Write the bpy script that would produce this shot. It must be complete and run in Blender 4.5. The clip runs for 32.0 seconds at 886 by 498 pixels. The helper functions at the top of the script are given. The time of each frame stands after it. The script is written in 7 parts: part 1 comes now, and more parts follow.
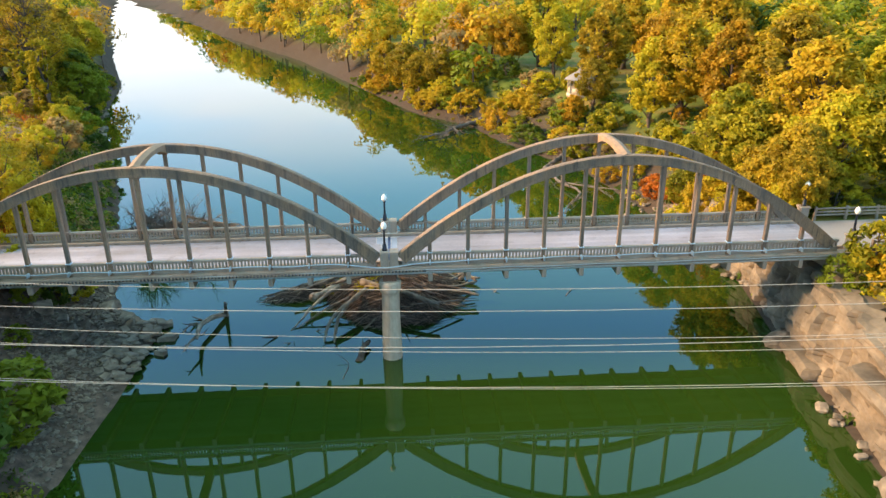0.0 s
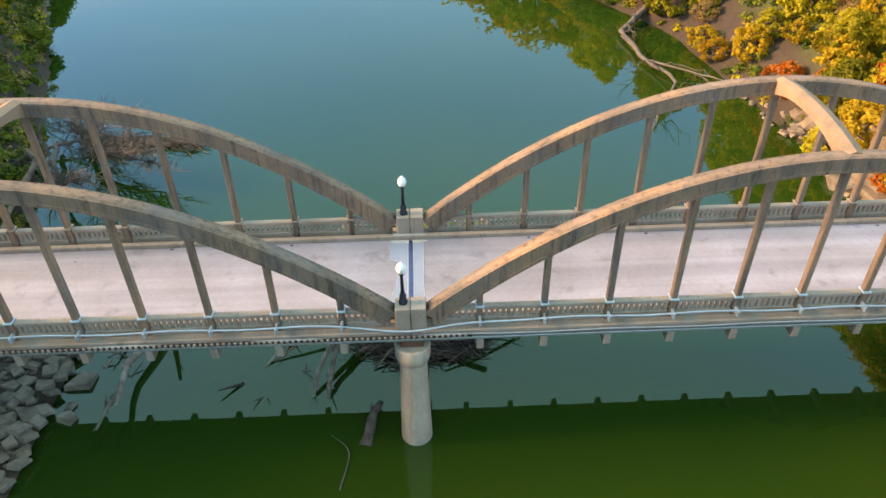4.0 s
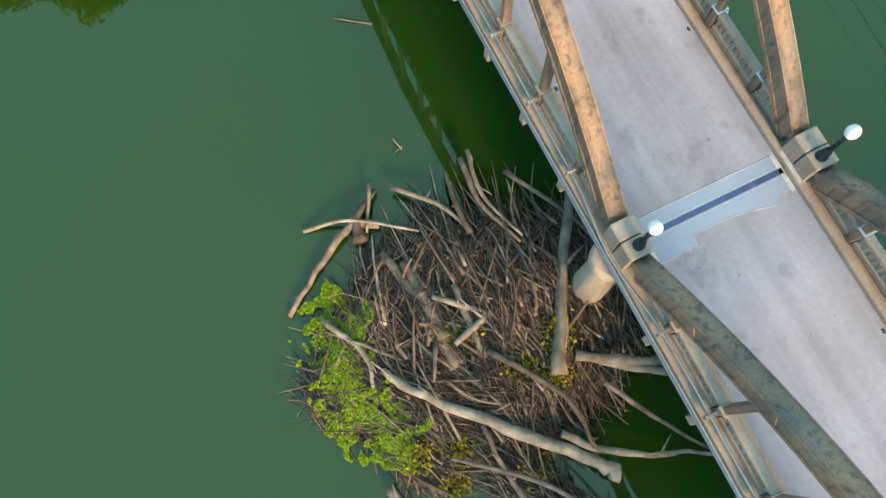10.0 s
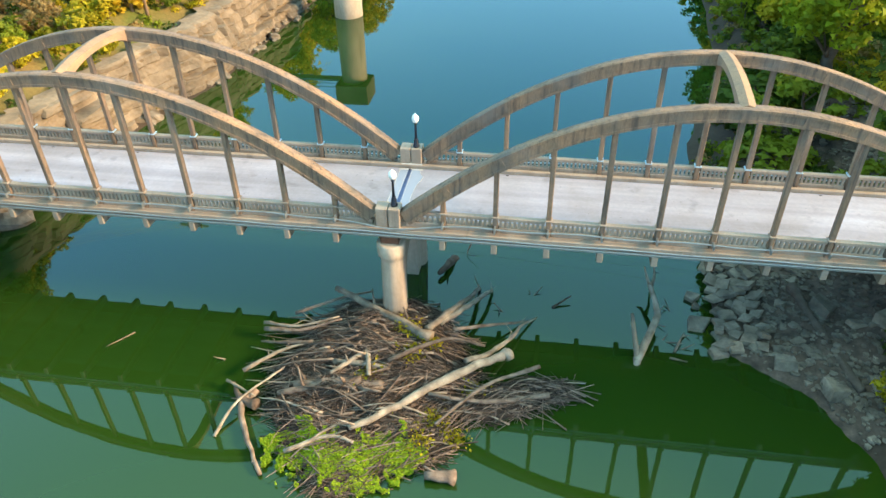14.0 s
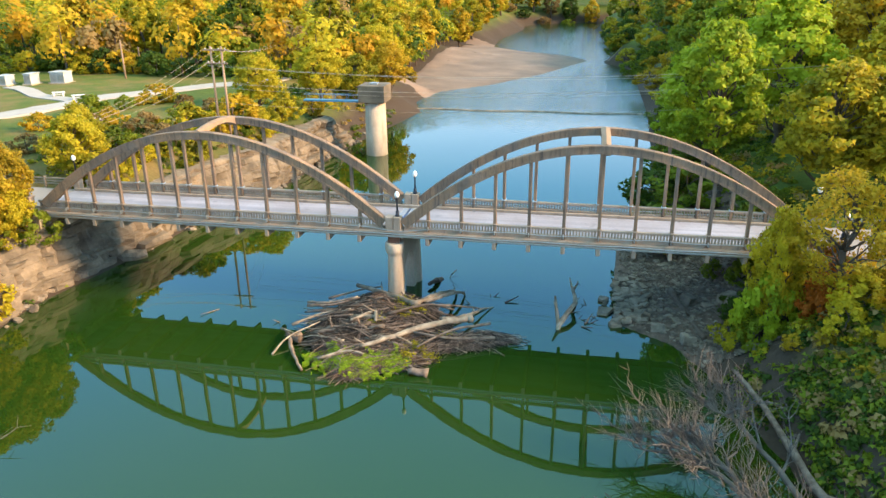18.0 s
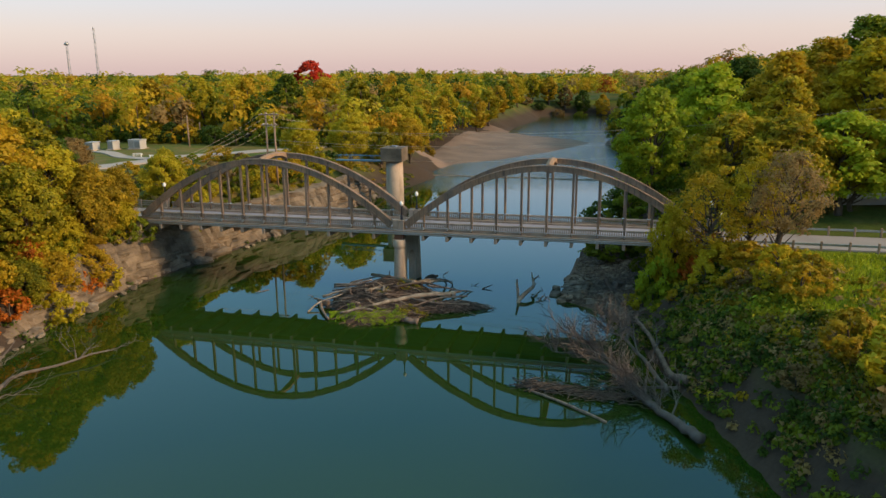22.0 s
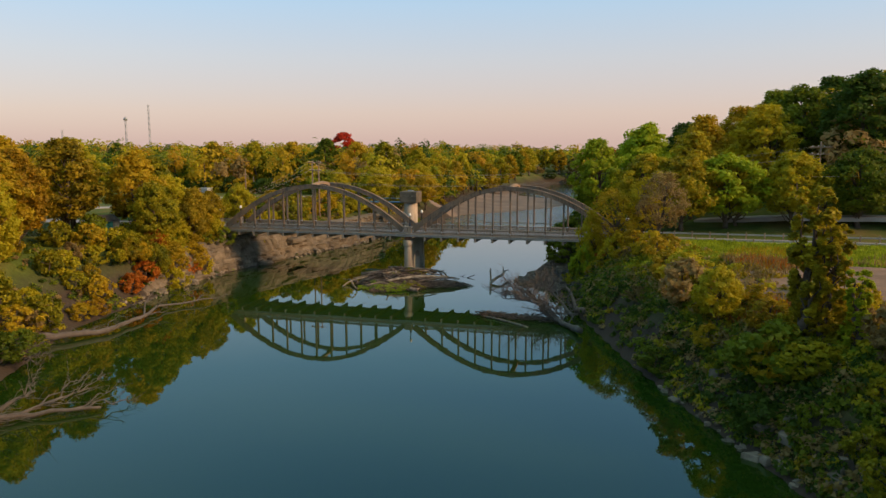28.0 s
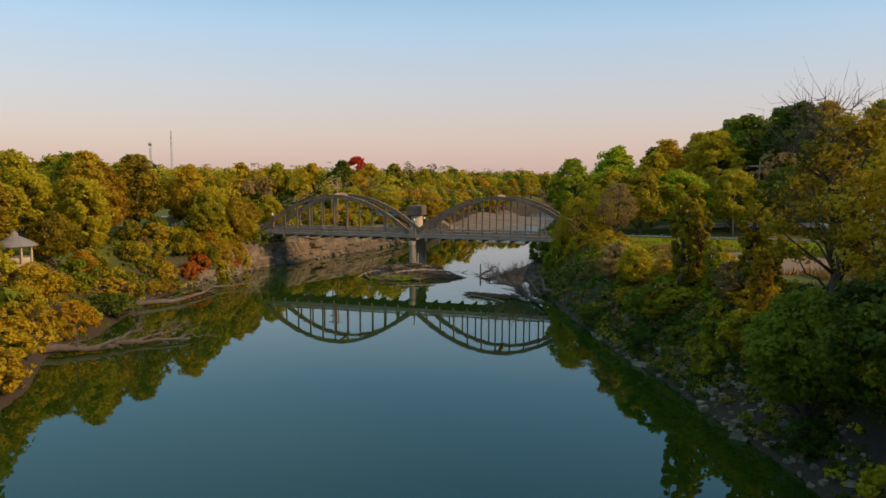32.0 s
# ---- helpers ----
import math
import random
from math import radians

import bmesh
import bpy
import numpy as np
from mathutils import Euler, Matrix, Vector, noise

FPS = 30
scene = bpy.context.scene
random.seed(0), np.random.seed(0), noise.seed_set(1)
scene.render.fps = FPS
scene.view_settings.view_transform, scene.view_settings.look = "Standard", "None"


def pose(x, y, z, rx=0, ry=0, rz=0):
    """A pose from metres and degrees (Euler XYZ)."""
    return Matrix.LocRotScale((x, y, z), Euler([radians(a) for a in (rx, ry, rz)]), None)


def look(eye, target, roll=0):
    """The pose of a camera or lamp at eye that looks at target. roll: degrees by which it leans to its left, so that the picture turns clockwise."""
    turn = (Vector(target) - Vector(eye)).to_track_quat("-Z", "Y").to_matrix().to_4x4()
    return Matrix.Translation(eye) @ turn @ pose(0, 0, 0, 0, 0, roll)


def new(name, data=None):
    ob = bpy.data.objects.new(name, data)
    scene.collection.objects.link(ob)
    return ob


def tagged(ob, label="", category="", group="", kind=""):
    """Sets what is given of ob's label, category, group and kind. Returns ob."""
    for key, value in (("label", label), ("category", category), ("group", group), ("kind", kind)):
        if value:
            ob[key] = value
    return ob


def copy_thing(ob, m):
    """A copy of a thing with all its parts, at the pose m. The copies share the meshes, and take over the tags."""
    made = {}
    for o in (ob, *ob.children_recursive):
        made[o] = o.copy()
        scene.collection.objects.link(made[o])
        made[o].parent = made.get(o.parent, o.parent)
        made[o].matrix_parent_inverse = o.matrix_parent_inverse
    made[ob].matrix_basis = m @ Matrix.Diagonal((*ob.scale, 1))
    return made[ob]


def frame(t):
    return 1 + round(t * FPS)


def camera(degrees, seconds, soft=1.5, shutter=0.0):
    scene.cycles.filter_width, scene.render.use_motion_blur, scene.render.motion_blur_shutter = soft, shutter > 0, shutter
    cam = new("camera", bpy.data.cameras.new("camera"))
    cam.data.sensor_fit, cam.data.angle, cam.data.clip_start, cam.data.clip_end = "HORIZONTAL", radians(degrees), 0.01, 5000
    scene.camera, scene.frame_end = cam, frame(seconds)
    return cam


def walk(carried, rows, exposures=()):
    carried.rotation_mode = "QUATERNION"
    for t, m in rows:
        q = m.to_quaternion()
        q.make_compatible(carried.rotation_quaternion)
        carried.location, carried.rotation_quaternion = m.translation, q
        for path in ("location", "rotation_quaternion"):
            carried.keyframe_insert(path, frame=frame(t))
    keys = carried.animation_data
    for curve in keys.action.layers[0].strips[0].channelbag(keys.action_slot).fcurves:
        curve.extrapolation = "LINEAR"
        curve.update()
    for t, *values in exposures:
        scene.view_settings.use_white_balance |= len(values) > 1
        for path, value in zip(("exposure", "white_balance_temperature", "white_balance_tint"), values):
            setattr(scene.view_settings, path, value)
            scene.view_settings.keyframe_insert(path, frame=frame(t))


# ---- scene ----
cam = camera(62.76, 32.0)
PATH = [
    (0, (0.541, -51.990, 27.865), (1.822, -33.433, 20.516), -0.44),
    (0.5, (0.654, -48.778, 28.094), (1.841, -30.397, 20.301), -0.46),
    (1, (0.668, -45.559, 28.322), (1.773, -27.384, 20.050), -0.47),
    (1.5, (0.739, -42.385, 28.551), (1.752, -24.458, 19.742), -0.45),
    (2, (0.751, -39.186, 28.740), (1.681, -21.540, 19.374), -0.45),
    (2.5, (0.745, -35.967, 28.909), (1.589, -18.659, 18.922), -0.44),
    (4.5, (0.719, -23.259, 29.181), (1.082, -8.108, 16.131), -1.21),
    (5, (0.552, -20.241, 29.271), (0.827, -5.944, 15.288), -1.43),
    (5.5, (0.348, -17.168, 29.356), (0.545, -3.900, 14.392), -1.58),
    (6, (0.103, -14.112, 29.442), (0.245, -2.078, 13.468), -1.77),
    (6.5, (-0.142, -11.056, 29.568), (-0.078, -0.582, 12.529), -2.12),
    (7, (-0.386, -8.000, 29.654), (-0.420, 0.663, 11.627), -2.81),
    (7.5, (-0.711, -4.938, 29.779), (-0.810, 1.648, 10.895), -3.71),
    (8, (-1.012, -1.838, 29.904), (-1.053, 2.351, 10.348), -6.33),
    (8.5, (-1.388, 1.277, 30.033), (-1.629, 2.964, 10.106), -14.94),
    (9, (-1.773, 4.551, 30.042), (-1.476, 5.609, 10.072), -26.51),
    (9.5, (-2.430, 7.924, 30.069), (-0.034, 8.510, 10.222), -3.50),
    (10, (-2.974, 11.094, 30.033), (1.697, 8.948, 10.705), -1.26),
    (10.5, (-3.170, 14.100, 29.900), (0.434, 7.207, 11.475), -0.28),
    (11, (-3.902, 17.142, 29.786), (-2.244, 7.106, 12.565), -1.11),
    (11.5, (-4.492, 20.234, 29.689), (-2.595, 8.454, 13.638), -1.00),
    (12, (-5.045, 23.283, 29.653), (-3.004, 10.202, 14.663), -0.84),
    (12.5, (-5.803, 26.247, 29.577), (-3.579, 12.191, 15.524), -0.98),
    (13, (-6.500, 29.226, 29.502), (-4.164, 14.379, 16.306), -0.98),
    (13.5, (-7.249, 32.031, 29.626), (-4.803, 16.650, 17.079), -0.96),
    (14, (-8.042, 35.056, 29.510), (-5.455, 19.120, 17.707), -1.05),
    (14.5, (-8.807, 38.145, 29.349), (-6.087, 21.692, 18.307), -0.90),
    (16.5, (-12.209, 50.142, 28.565), (-8.965, 32.372, 19.980), -0.75),
    (17, (-13.139, 53.142, 28.384), (-9.772, 35.172, 20.275), -0.71),
    (17.5, (-14.079, 56.085, 28.192), (-10.601, 37.943, 20.525), -0.63),
    (18, (-15.041, 59.009, 27.901), (-11.460, 40.703, 20.685), -0.53),
    (18.5, (-16.125, 61.902, 27.690), (-12.417, 43.477, 20.849), -0.50),
    (19, (-17.190, 64.774, 27.498), (-13.362, 46.256, 20.983), -0.49),
    (19.5, (-18.249, 67.724, 27.147), (-14.321, 49.106, 20.986), -0.45),
    (20, (-19.328, 70.674, 26.716), (-15.300, 51.970, 20.892), -0.38),
    (20.5, (-20.398, 73.503, 26.366), (-16.264, 54.733, 20.832), -0.38),
    (21, (-21.495, 76.213, 25.977), (-17.245, 57.393, 20.711), -0.37),
    (21.5, (-22.487, 79.016, 25.547), (-18.144, 60.145, 20.544), -0.35),
    (22, (-23.605, 81.707, 25.119), (-19.152, 62.799, 20.361), -0.35),
    (22.5, (-24.639, 84.474, 24.769), (-20.106, 65.533, 20.221), -0.30),
    (23, (-25.712, 87.262, 24.379), (-21.099, 68.290, 20.045), -0.28),
    (23.5, (-26.783, 89.822, 24.023), (-22.092, 70.829, 19.866), -0.28),
    (24, (-27.834, 92.678, 23.565), (-23.072, 73.660, 19.610), -0.27),
    (24.5, (-28.949, 95.480, 23.147), (-24.117, 76.444, 19.364), -0.25),
    (25, (-30.039, 98.359, 22.768), (-25.140, 79.307, 19.160), -0.22),
    (25.5, (-31.153, 101.161, 22.390), (-26.191, 82.094, 18.950), -0.23),
    (27.5, (-35.502, 112.603, 21.148), (-30.321, 93.492, 18.328), -0.11),
    (28, (-36.600, 115.464, 20.847), (-31.363, 96.350, 18.160), -0.04),
    (28.5, (-37.678, 118.344, 20.525), (-32.396, 99.225, 17.965), 0.03),
    (29, (-38.739, 121.183, 20.205), (-33.412, 102.060, 17.771), 0.07),
    (29.5, (-39.846, 124.094, 19.940), (-34.478, 104.971, 17.594), 0.10),
    (30, (-40.934, 127.003, 19.695), (-35.529, 107.879, 17.441), 0.14),
    (30.5, (-42.061, 129.915, 19.449), (-36.613, 110.793, 17.288), 0.18),
    (31, (-43.170, 132.806, 19.185), (-37.695, 113.683, 17.095), 0.21),
    (31.5, (-44.257, 135.715, 18.959), (-38.752, 116.593, 16.952), 0.26),
    (32, (-45.345, 138.624, 18.694), (-39.813, 119.503, 16.748), 0.27),
]
EXPOSURES = [
    (0.0, 1.5, 6250, 10), (2.0, 1.48, 6550, 16), (5.0, 1.55, 6800, 16), (7.0, 1.35, 6150, 14), (8.5, 1.05, 5850, 8), (9.5, 1.1, 5850, 5), (11.0, 1.7, 5950, 3), (14.0, 1.75, 5950, 0),
    (17.0, 1.65, 5850, 5), (19.0, 1.4, 5850, 7), (20.0, 0.95, 5900, 8), (21.0, 0.5, 6000, 8), (23.0, 0.1, 6150, 7), (25.0, 0.05, 6500, 10), (28.0, 0.0, 6500, 10), (32.0, -0.05, 6500, 10)]
walk(cam, [(t, look(eye, target, roll)) for t, eye, target, roll in PATH], EXPOSURES)

# ---- sky and sun ----
SUN_EL, SUN_ROT = radians(14.0), radians(273.0)
world = bpy.data.worlds.new("evening_sky")
scene.world = world
world.use_nodes = True
wn, wl = world.node_tree.nodes, world.node_tree.links
wn.clear()
sky = wn.new("ShaderNodeTexSky")
sky.sky_type, sky.sun_disc = "NISHITA", False
sky.sun_elevation, sky.sun_rotation = SUN_EL, SUN_ROT
sky.air_density, sky.dust_density, sky.ozone_density = 1.0, 1.5, 2.0
coord = wn.new("ShaderNodeTexCoord")
sep = wn.new("ShaderNodeSeparateXYZ")
wl.new(coord.outputs["Generated"], sep.inputs[0])
ramp = wn.new("ShaderNodeValToRGB")
wl.new(sep.outputs["Z"], ramp.inputs[0])
stops = [(0.0, (0.57, 0.38, 0.35)), (0.05, (0.60, 0.435, 0.385)), (0.12, (0.52, 0.50, 0.52)), (0.19, (0.40, 0.53, 0.66)), (0.28, (0.19, 0.41, 0.62)), (0.45, (0.12, 0.32, 0.57)), (0.75, (0.28, 0.46, 0.40)), (1.0, (0.42, 0.515, 0.45))]
while len(ramp.color_ramp.elements) < len(stops):
    ramp.color_ramp.elements.new(0.5)
for e, (p, c) in zip(ramp.color_ramp.elements, stops):
    e.position, e.color = p, (*c, 1)
cloud = wn.new("ShaderNodeTexNoise")
cmap = wn.new("ShaderNodeMapping")
cmap.inputs["Scale"].default_value = (1.0, 1.0, 4.0)
wl.new(coord.outputs["Generated"], cmap.inputs[0])
wl.new(cmap.outputs[0], cloud.inputs["Vector"])
cloud.inputs["Scale"].default_value, cloud.inputs["Detail"].default_value = 2.2, 6.0
cr = wn.new("ShaderNodeValToRGB")
cr.color_ramp.elements[0].position, cr.color_ramp.elements[1].position = 0.36, 0.58
wl.new(cloud.outputs["Fac"], cr.inputs[0])
north = wn.new("ShaderNodeMapRange")
north.inputs["From Min"].default_value, north.inputs["From Max"].default_value = 0.15, 0.8
wl.new(sep.outputs["Y"], north.inputs["Value"])
low = wn.new("ShaderNodeMapRange")
low.inputs["From Min"].default_value, low.inputs["From Max"].default_value = 0.30, 0.17
wl.new(sep.outputs["Z"], low.inputs["Value"])
band = wn.new("ShaderNodeMath")
band.operation = "MULTIPLY"
wl.new(north.outputs[0], band.inputs[0])
wl.new(low.outputs[0], band.inputs[1])
cf = wn.new("ShaderNodeMath")
cf.operation = "MULTIPLY"
wl.new(cr.outputs[0], cf.inputs[0])
wl.new(band.outputs[0], cf.inputs[1])
cm = wn.new("ShaderNodeMix")
cm.data_type = "RGBA"
wl.new(cf.outputs[0], cm.inputs["Factor"])
wl.new(ramp.outputs[0], cm.inputs["A"])
cm.inputs["B"].default_value = (0.60, 0.575, 0.575, 1)
bg_a, bg_b, add, wout = (wn.new(k) for k in ("ShaderNodeBackground", "ShaderNodeBackground", "ShaderNodeAddShader", "ShaderNodeOutputWorld"))
wl.new(sky.outputs[0], bg_a.inputs[0])
bg_a.inputs[1].default_value = 0.05
wl.new(cm.outputs["Result"], bg_b.inputs[0])
bg_b.inputs[1].default_value = 0.98
wl.new(bg_a.outputs[0], add.inputs[0])
wl.new(bg_b.outputs[0], add.inputs[1])
wl.new(add.outputs[0], wout.inputs[0])
sun = new("sun", bpy.data.lights.new("sun", "SUN"))
sun.data.energy, sun.data.angle, sun.data.color = 4.2, radians(14.0), (1.0, 0.61, 0.30)
sun_dir = Vector((math.sin(SUN_ROT) * math.cos(radians(24)), math.cos(SUN_ROT) * math.cos(radians(24)), math.sin(radians(24))))
sun.matrix_world = look(sun_dir * 300, (0, 0, 0))


# ---- materials ----
def mat(name, base, rough=0.8, var=0.25, scale=1.0, dark=None, bump=0.15, fine=18.0, metal=0.0, streak=0.0, spread=0.0, spec=0.5):
    """A surface with two scales of colour change and fine relief. Sizes are in metres."""
    m = bpy.data.materials.new(name)
    m.use_nodes = True
    n, l = m.node_tree.nodes, m.node_tree.links
    b = n["Principled BSDF"]
    b.inputs["Roughness"].default_value, b.inputs["Metallic"].default_value = rough, metal
    b.inputs["Specular IOR Level"].default_value = spec
    geo = n.new("ShaderNodeNewGeometry")
    vec = geo.outputs["Position"]
    if streak:
        mp = n.new("ShaderNodeMapping")
        mp.inputs["Scale"].default_value = (1.0, 1.0, streak)
        l.new(vec, mp.inputs[0])
        vec = mp.outputs[0]
    big, small = n.new("ShaderNodeTexNoise"), n.new("ShaderNodeTexNoise")
    for node, s, d in ((big, scale, 4.0), (small, fine, 3.0)):
        node.inputs["Scale"].default_value, node.inputs["Detail"].default_value = s, d
        l.new(vec, node.inputs["Vector"])
    r = n.new("ShaderNodeValToRGB")
    r.color_ramp.elements[0].position, r.color_ramp.elements[1].position = 0.30, 0.70
    dk = dark or tuple(c * (1 - var) for c in base)
    r.color_ramp.elements[0].color, r.color_ramp.elements[1].color = (*dk, 1), (*base, 1)
    l.new(big.outputs["Fac"], r.inputs[0])
    mr = n.new("ShaderNodeMapRange")
    mr.inputs["To Min"].default_value, mr.inputs["To Max"].default_value = 1 - var, 1 + var * 0.6
    l.new(small.outputs["Fac"], mr.inputs["Value"])
    mul = n.new("ShaderNodeMix")
    mul.data_type, mul.blend_type = "RGBA", "MULTIPLY"
    mul.inputs["Factor"].default_value = 1.0
    l.new(r.outputs[0], mul.inputs["A"])
    l.new(mr.outputs[0], mul.inputs["B"])
    last = mul.outputs["Result"]
    if spread:
        info = n.new("ShaderNodeObjectInfo")
        hr = n.new("ShaderNodeMapRange")
        hr.inputs["To Min"].default_value, hr.inputs["To Max"].default_value = 1 - spread, 1 + spread
        l.new(info.outputs["Random"], hr.inputs["Value"])
        m2 = n.new("ShaderNodeMix")
        m2.data_type, m2.blend_type = "RGBA", "MULTIPLY"
        m2.inputs["Factor"].default_value = 1.0
        l.new(last, m2.inputs["A"])
        l.new(hr.outputs[0], m2.inputs["B"])
        last = m2.outputs["Result"]
    l.new(last, b.inputs["Base Color"])
    if bump:
        bp = n.new("ShaderNodeBump")
        bp.inputs["Strength"].default_value, bp.inputs["Distance"].default_value = bump, 0.05
        l.new(small.outputs["Fac"], bp.inputs["Height"])
        l.new(bp.outputs[0], b.inputs["Normal"])
    return m


def add_runs(m, colour, amount=0.75, sharp=(0.56, 0.70), size=1.7):
    """Dark rain streaks that run down the concrete, and grey lichen patches."""
    n, l = m.node_tree.nodes, m.node_tree.links
    b = n["Principled BSDF"]
    src = b.inputs["Base Color"].links[0].from_socket
    geo = n.new("ShaderNodeNewGeometry")
    for scale, power, tint in (((size, size, size * 0.07), amount, colour), ((0.33, 0.33, 0.33), 0.35, (0.20, 0.195, 0.19))):
        mp, t, r, mx = n.new("ShaderNodeMapping"), n.new("ShaderNodeTexNoise"), n.new("ShaderNodeMapRange"), n.new("ShaderNodeMix")
        mp.inputs["Scale"].default_value = scale
        l.new(geo.outputs["Position"], mp.inputs[0])
        l.new(mp.outputs[0], t.inputs["Vector"])
        t.inputs["Scale"].default_value, t.inputs["Detail"].default_value, t.inputs["Roughness"].default_value = 1.0, 6.0, 0.62
        r.inputs["From Min"].default_value, r.inputs["From Max"].default_value = sharp
        r.inputs["To Max"].default_value = power
        l.new(t.outputs["Fac"], r.inputs["Value"])
        mx.data_type = "RGBA"
        l.new(r.outputs[0], mx.inputs["Factor"])
        l.new(src, mx.inputs["A"])
        mx.inputs["B"].default_value = (*tint, 1)
        src = mx.outputs["Result"]
    l.new(src, b.inputs["Base Color"])
    return m


def leaf_mat(name, a, c, woods=False):
    """Foliage: two colours mixed leaf by leaf, tree by tree and in soft patches; a little light comes through."""
    m = bpy.data.materials.new(name)
    m.use_nodes = True
    n, l = m.node_tree.nodes, m.node_tree.links
    b = n["Principled BSDF"]
    b.inputs["Roughness"].default_value = 0.65
    b.inputs["Specular IOR Level"].default_value = 0.25
    geo = n.new("ShaderNodeNewGeometry")
    noi = n.new("ShaderNodeTexNoise")
    noi.inputs["Scale"].default_value = 0.09 if woods else 0.45
    noi.inputs["Detail"].default_value = 3.0
    l.new(geo.outputs["Position"], noi.inputs["Vector"])
    mixf = n.new("ShaderNodeMath")
    mixf.operation = "MULTIPLY_ADD"
    l.new(geo.outputs["Random Per Island"], mixf.inputs[0])
    mixf.inputs[1].default_value = 0.30
    l.new(noi.outputs["Fac"], mixf.inputs[2])
    info = n.new("ShaderNodeObjectInfo")
    addn = n.new("ShaderNodeMath")
    addn.operation = "MULTIPLY_ADD"
    l.new(info.outputs["Random"], addn.inputs[0])
    addn.inputs[1].default_value = 0.0 if woods else 0.5
    l.new(mixf.outputs[0], addn.inputs[2])
    r = n.new("ShaderNodeValToRGB")
    r.color_ramp.elements[0].position, r.color_ramp.elements[1].position = 0.45, 1.15 if not woods else 0.95
    r.color_ramp.elements[1].position = min(1.0, r.color_ramp.elements[1].position)
    r.color_ramp.elements[0].color, r.color_ramp.elements[1].color = (*a, 1), (*c, 1)
    l.new(addn.outputs[0], r.inputs[0])
    l.new(r.outputs[0], b.inputs["Base Color"])
    tr = n.new("ShaderNodeBsdfTranslucent")
    l.new(r.outputs[0], tr.inputs["Color"])
    mx = n.new("ShaderNodeMixShader")
    mx.inputs[0].default_value = 0.46
    l.new(b.outputs[0], mx.inputs[1])
    l.new(tr.outputs[0], mx.inputs[2])
    l.new(mx.outputs[0], n["Material Output"].inputs[0])
    return m


M_ARCH = mat("weathered_arch_concrete", (0.325, 0.205, 0.122), 0.85, 0.45, 0.7, (0.15, 0.118, 0.092), 0.3, 13.0, streak=0.35)
M_STRUT = mat("strut_concrete", (0.34, 0.225, 0.135), 0.85, 0.4, 0.8, (0.18, 0.135, 0.10), 0.25, 13.0)
M_RAIL = mat("railing_concrete", (0.375, 0.307, 0.245), 0.85, 0.3, 0.8, (0.29, 0.22, 0.165), 0.2, 12.0)
M_ROAD = mat("worn_roadway_concrete", (0.335, 0.343, 0.43), 0.8, 0.18, 0.22, (0.25, 0.245, 0.29), 0.1, 6.0)
M_PATCH = mat("new_concrete_patch", (0.27, 0.32, 0.43), 0.7, 0.1, 0.8, None, 0.1, 10.0)
M_SEAL = mat("white_sealant", (0.55, 0.545, 0.54), 0.7, 0.3, 3.0)
M_JOINT = mat("steel_joint", (0.075, 0.115, 0.26), 0.4, 0.3, 4.0, metal=0.4)
M_PIER = mat("pier_concrete", (0.55, 0.44, 0.33), 0.85, 0.25, 0.7, (0.36, 0.29, 0.22), 0.25, 7.0, streak=0.4)
M_PIPE = mat("pale_conduit", (0.48, 0.59, 0.68), 0.35, 0.1, 3.0, metal=0.4)
M_STEEL = mat("galvanised_steel", (0.40, 0.42, 0.43), 0.4, 0.2, 5.0, metal=0.7)
M_RUST = mat("rusty_bearing", (0.20, 0.09, 0.05), 0.8, 0.4, 5.0)
M_IRON = mat("dark_painted_iron", (0.012, 0.018, 0.035), 0.4, 0.3, 6.0)
M_GLOBE = mat("milk_glass", (0.85, 0.84, 0.80), 0.25, 0.04, 2.0, bump=0)
M_WOOD = mat("grey_driftwood", (0.245, 0.19, 0.152), 0.95, 0.42, 2.2, (0.10, 0.072, 0.056), 0.6, 26.0, spread=0.40, spec=0.2)
M_PALE = mat("bleached_log", (0.43, 0.365, 0.285), 0.92, 0.42, 1.6, (0.17, 0.135, 0.105), 0.7, 22.0, spread=0.25, spec=0.2)
M_BARK = mat("tree_bark", (0.13, 0.10, 0.075), 0.95, 0.4, 2.0, None, 0.5, 14.0)
M_TWIG = mat("dead_branch", (0.14, 0.12, 0.108), 0.9, 0.3, 1.5, (0.09, 0.072, 0.062), 0.3, 20.0)
M_POLE = mat("utility_pole_wood", (0.36, 0.25, 0.17), 0.9, 0.3, 2.0, None, 0.3, 12.0, streak=0.15)
M_WIRE = mat("pale_cable", (0.46, 0.39, 0.31), 0.5, 0.1, 1.0, bump=0)
M_ROCK = mat("limestone", (0.215, 0.172, 0.122), 0.9, 0.42, 0.42, (0.085, 0.069, 0.05), 0.9, 3.0, streak=1.3, spread=0.18)
M_STONE = mat("grey_limestone_rubble", (0.30, 0.248, 0.188), 0.9, 0.38, 1.2, (0.10, 0.082, 0.062), 0.5, 5.0, spread=0.3)
M_SLAB = mat("pale_limestone_slab", (0.30, 0.246, 0.184), 0.9, 0.38, 1.3, (0.13, 0.108, 0.08), 0.5, 5.0, spread=0.2)
M_MOSS = leaf_mat("bright_duckweed", (0.16, 0.28, 0.01), (0.34, 0.46, 0.02))
M_DRIVE = mat("pale_gravel_drive", (0.40, 0.365, 0.335), 0.9, 0.15, 0.4, None, 0.2, 6.0)
M_ASPHALT = mat("grey_road", (0.30, 0.28, 0.28), 0.85, 0.15, 0.3, None, 0.1, 8.0)
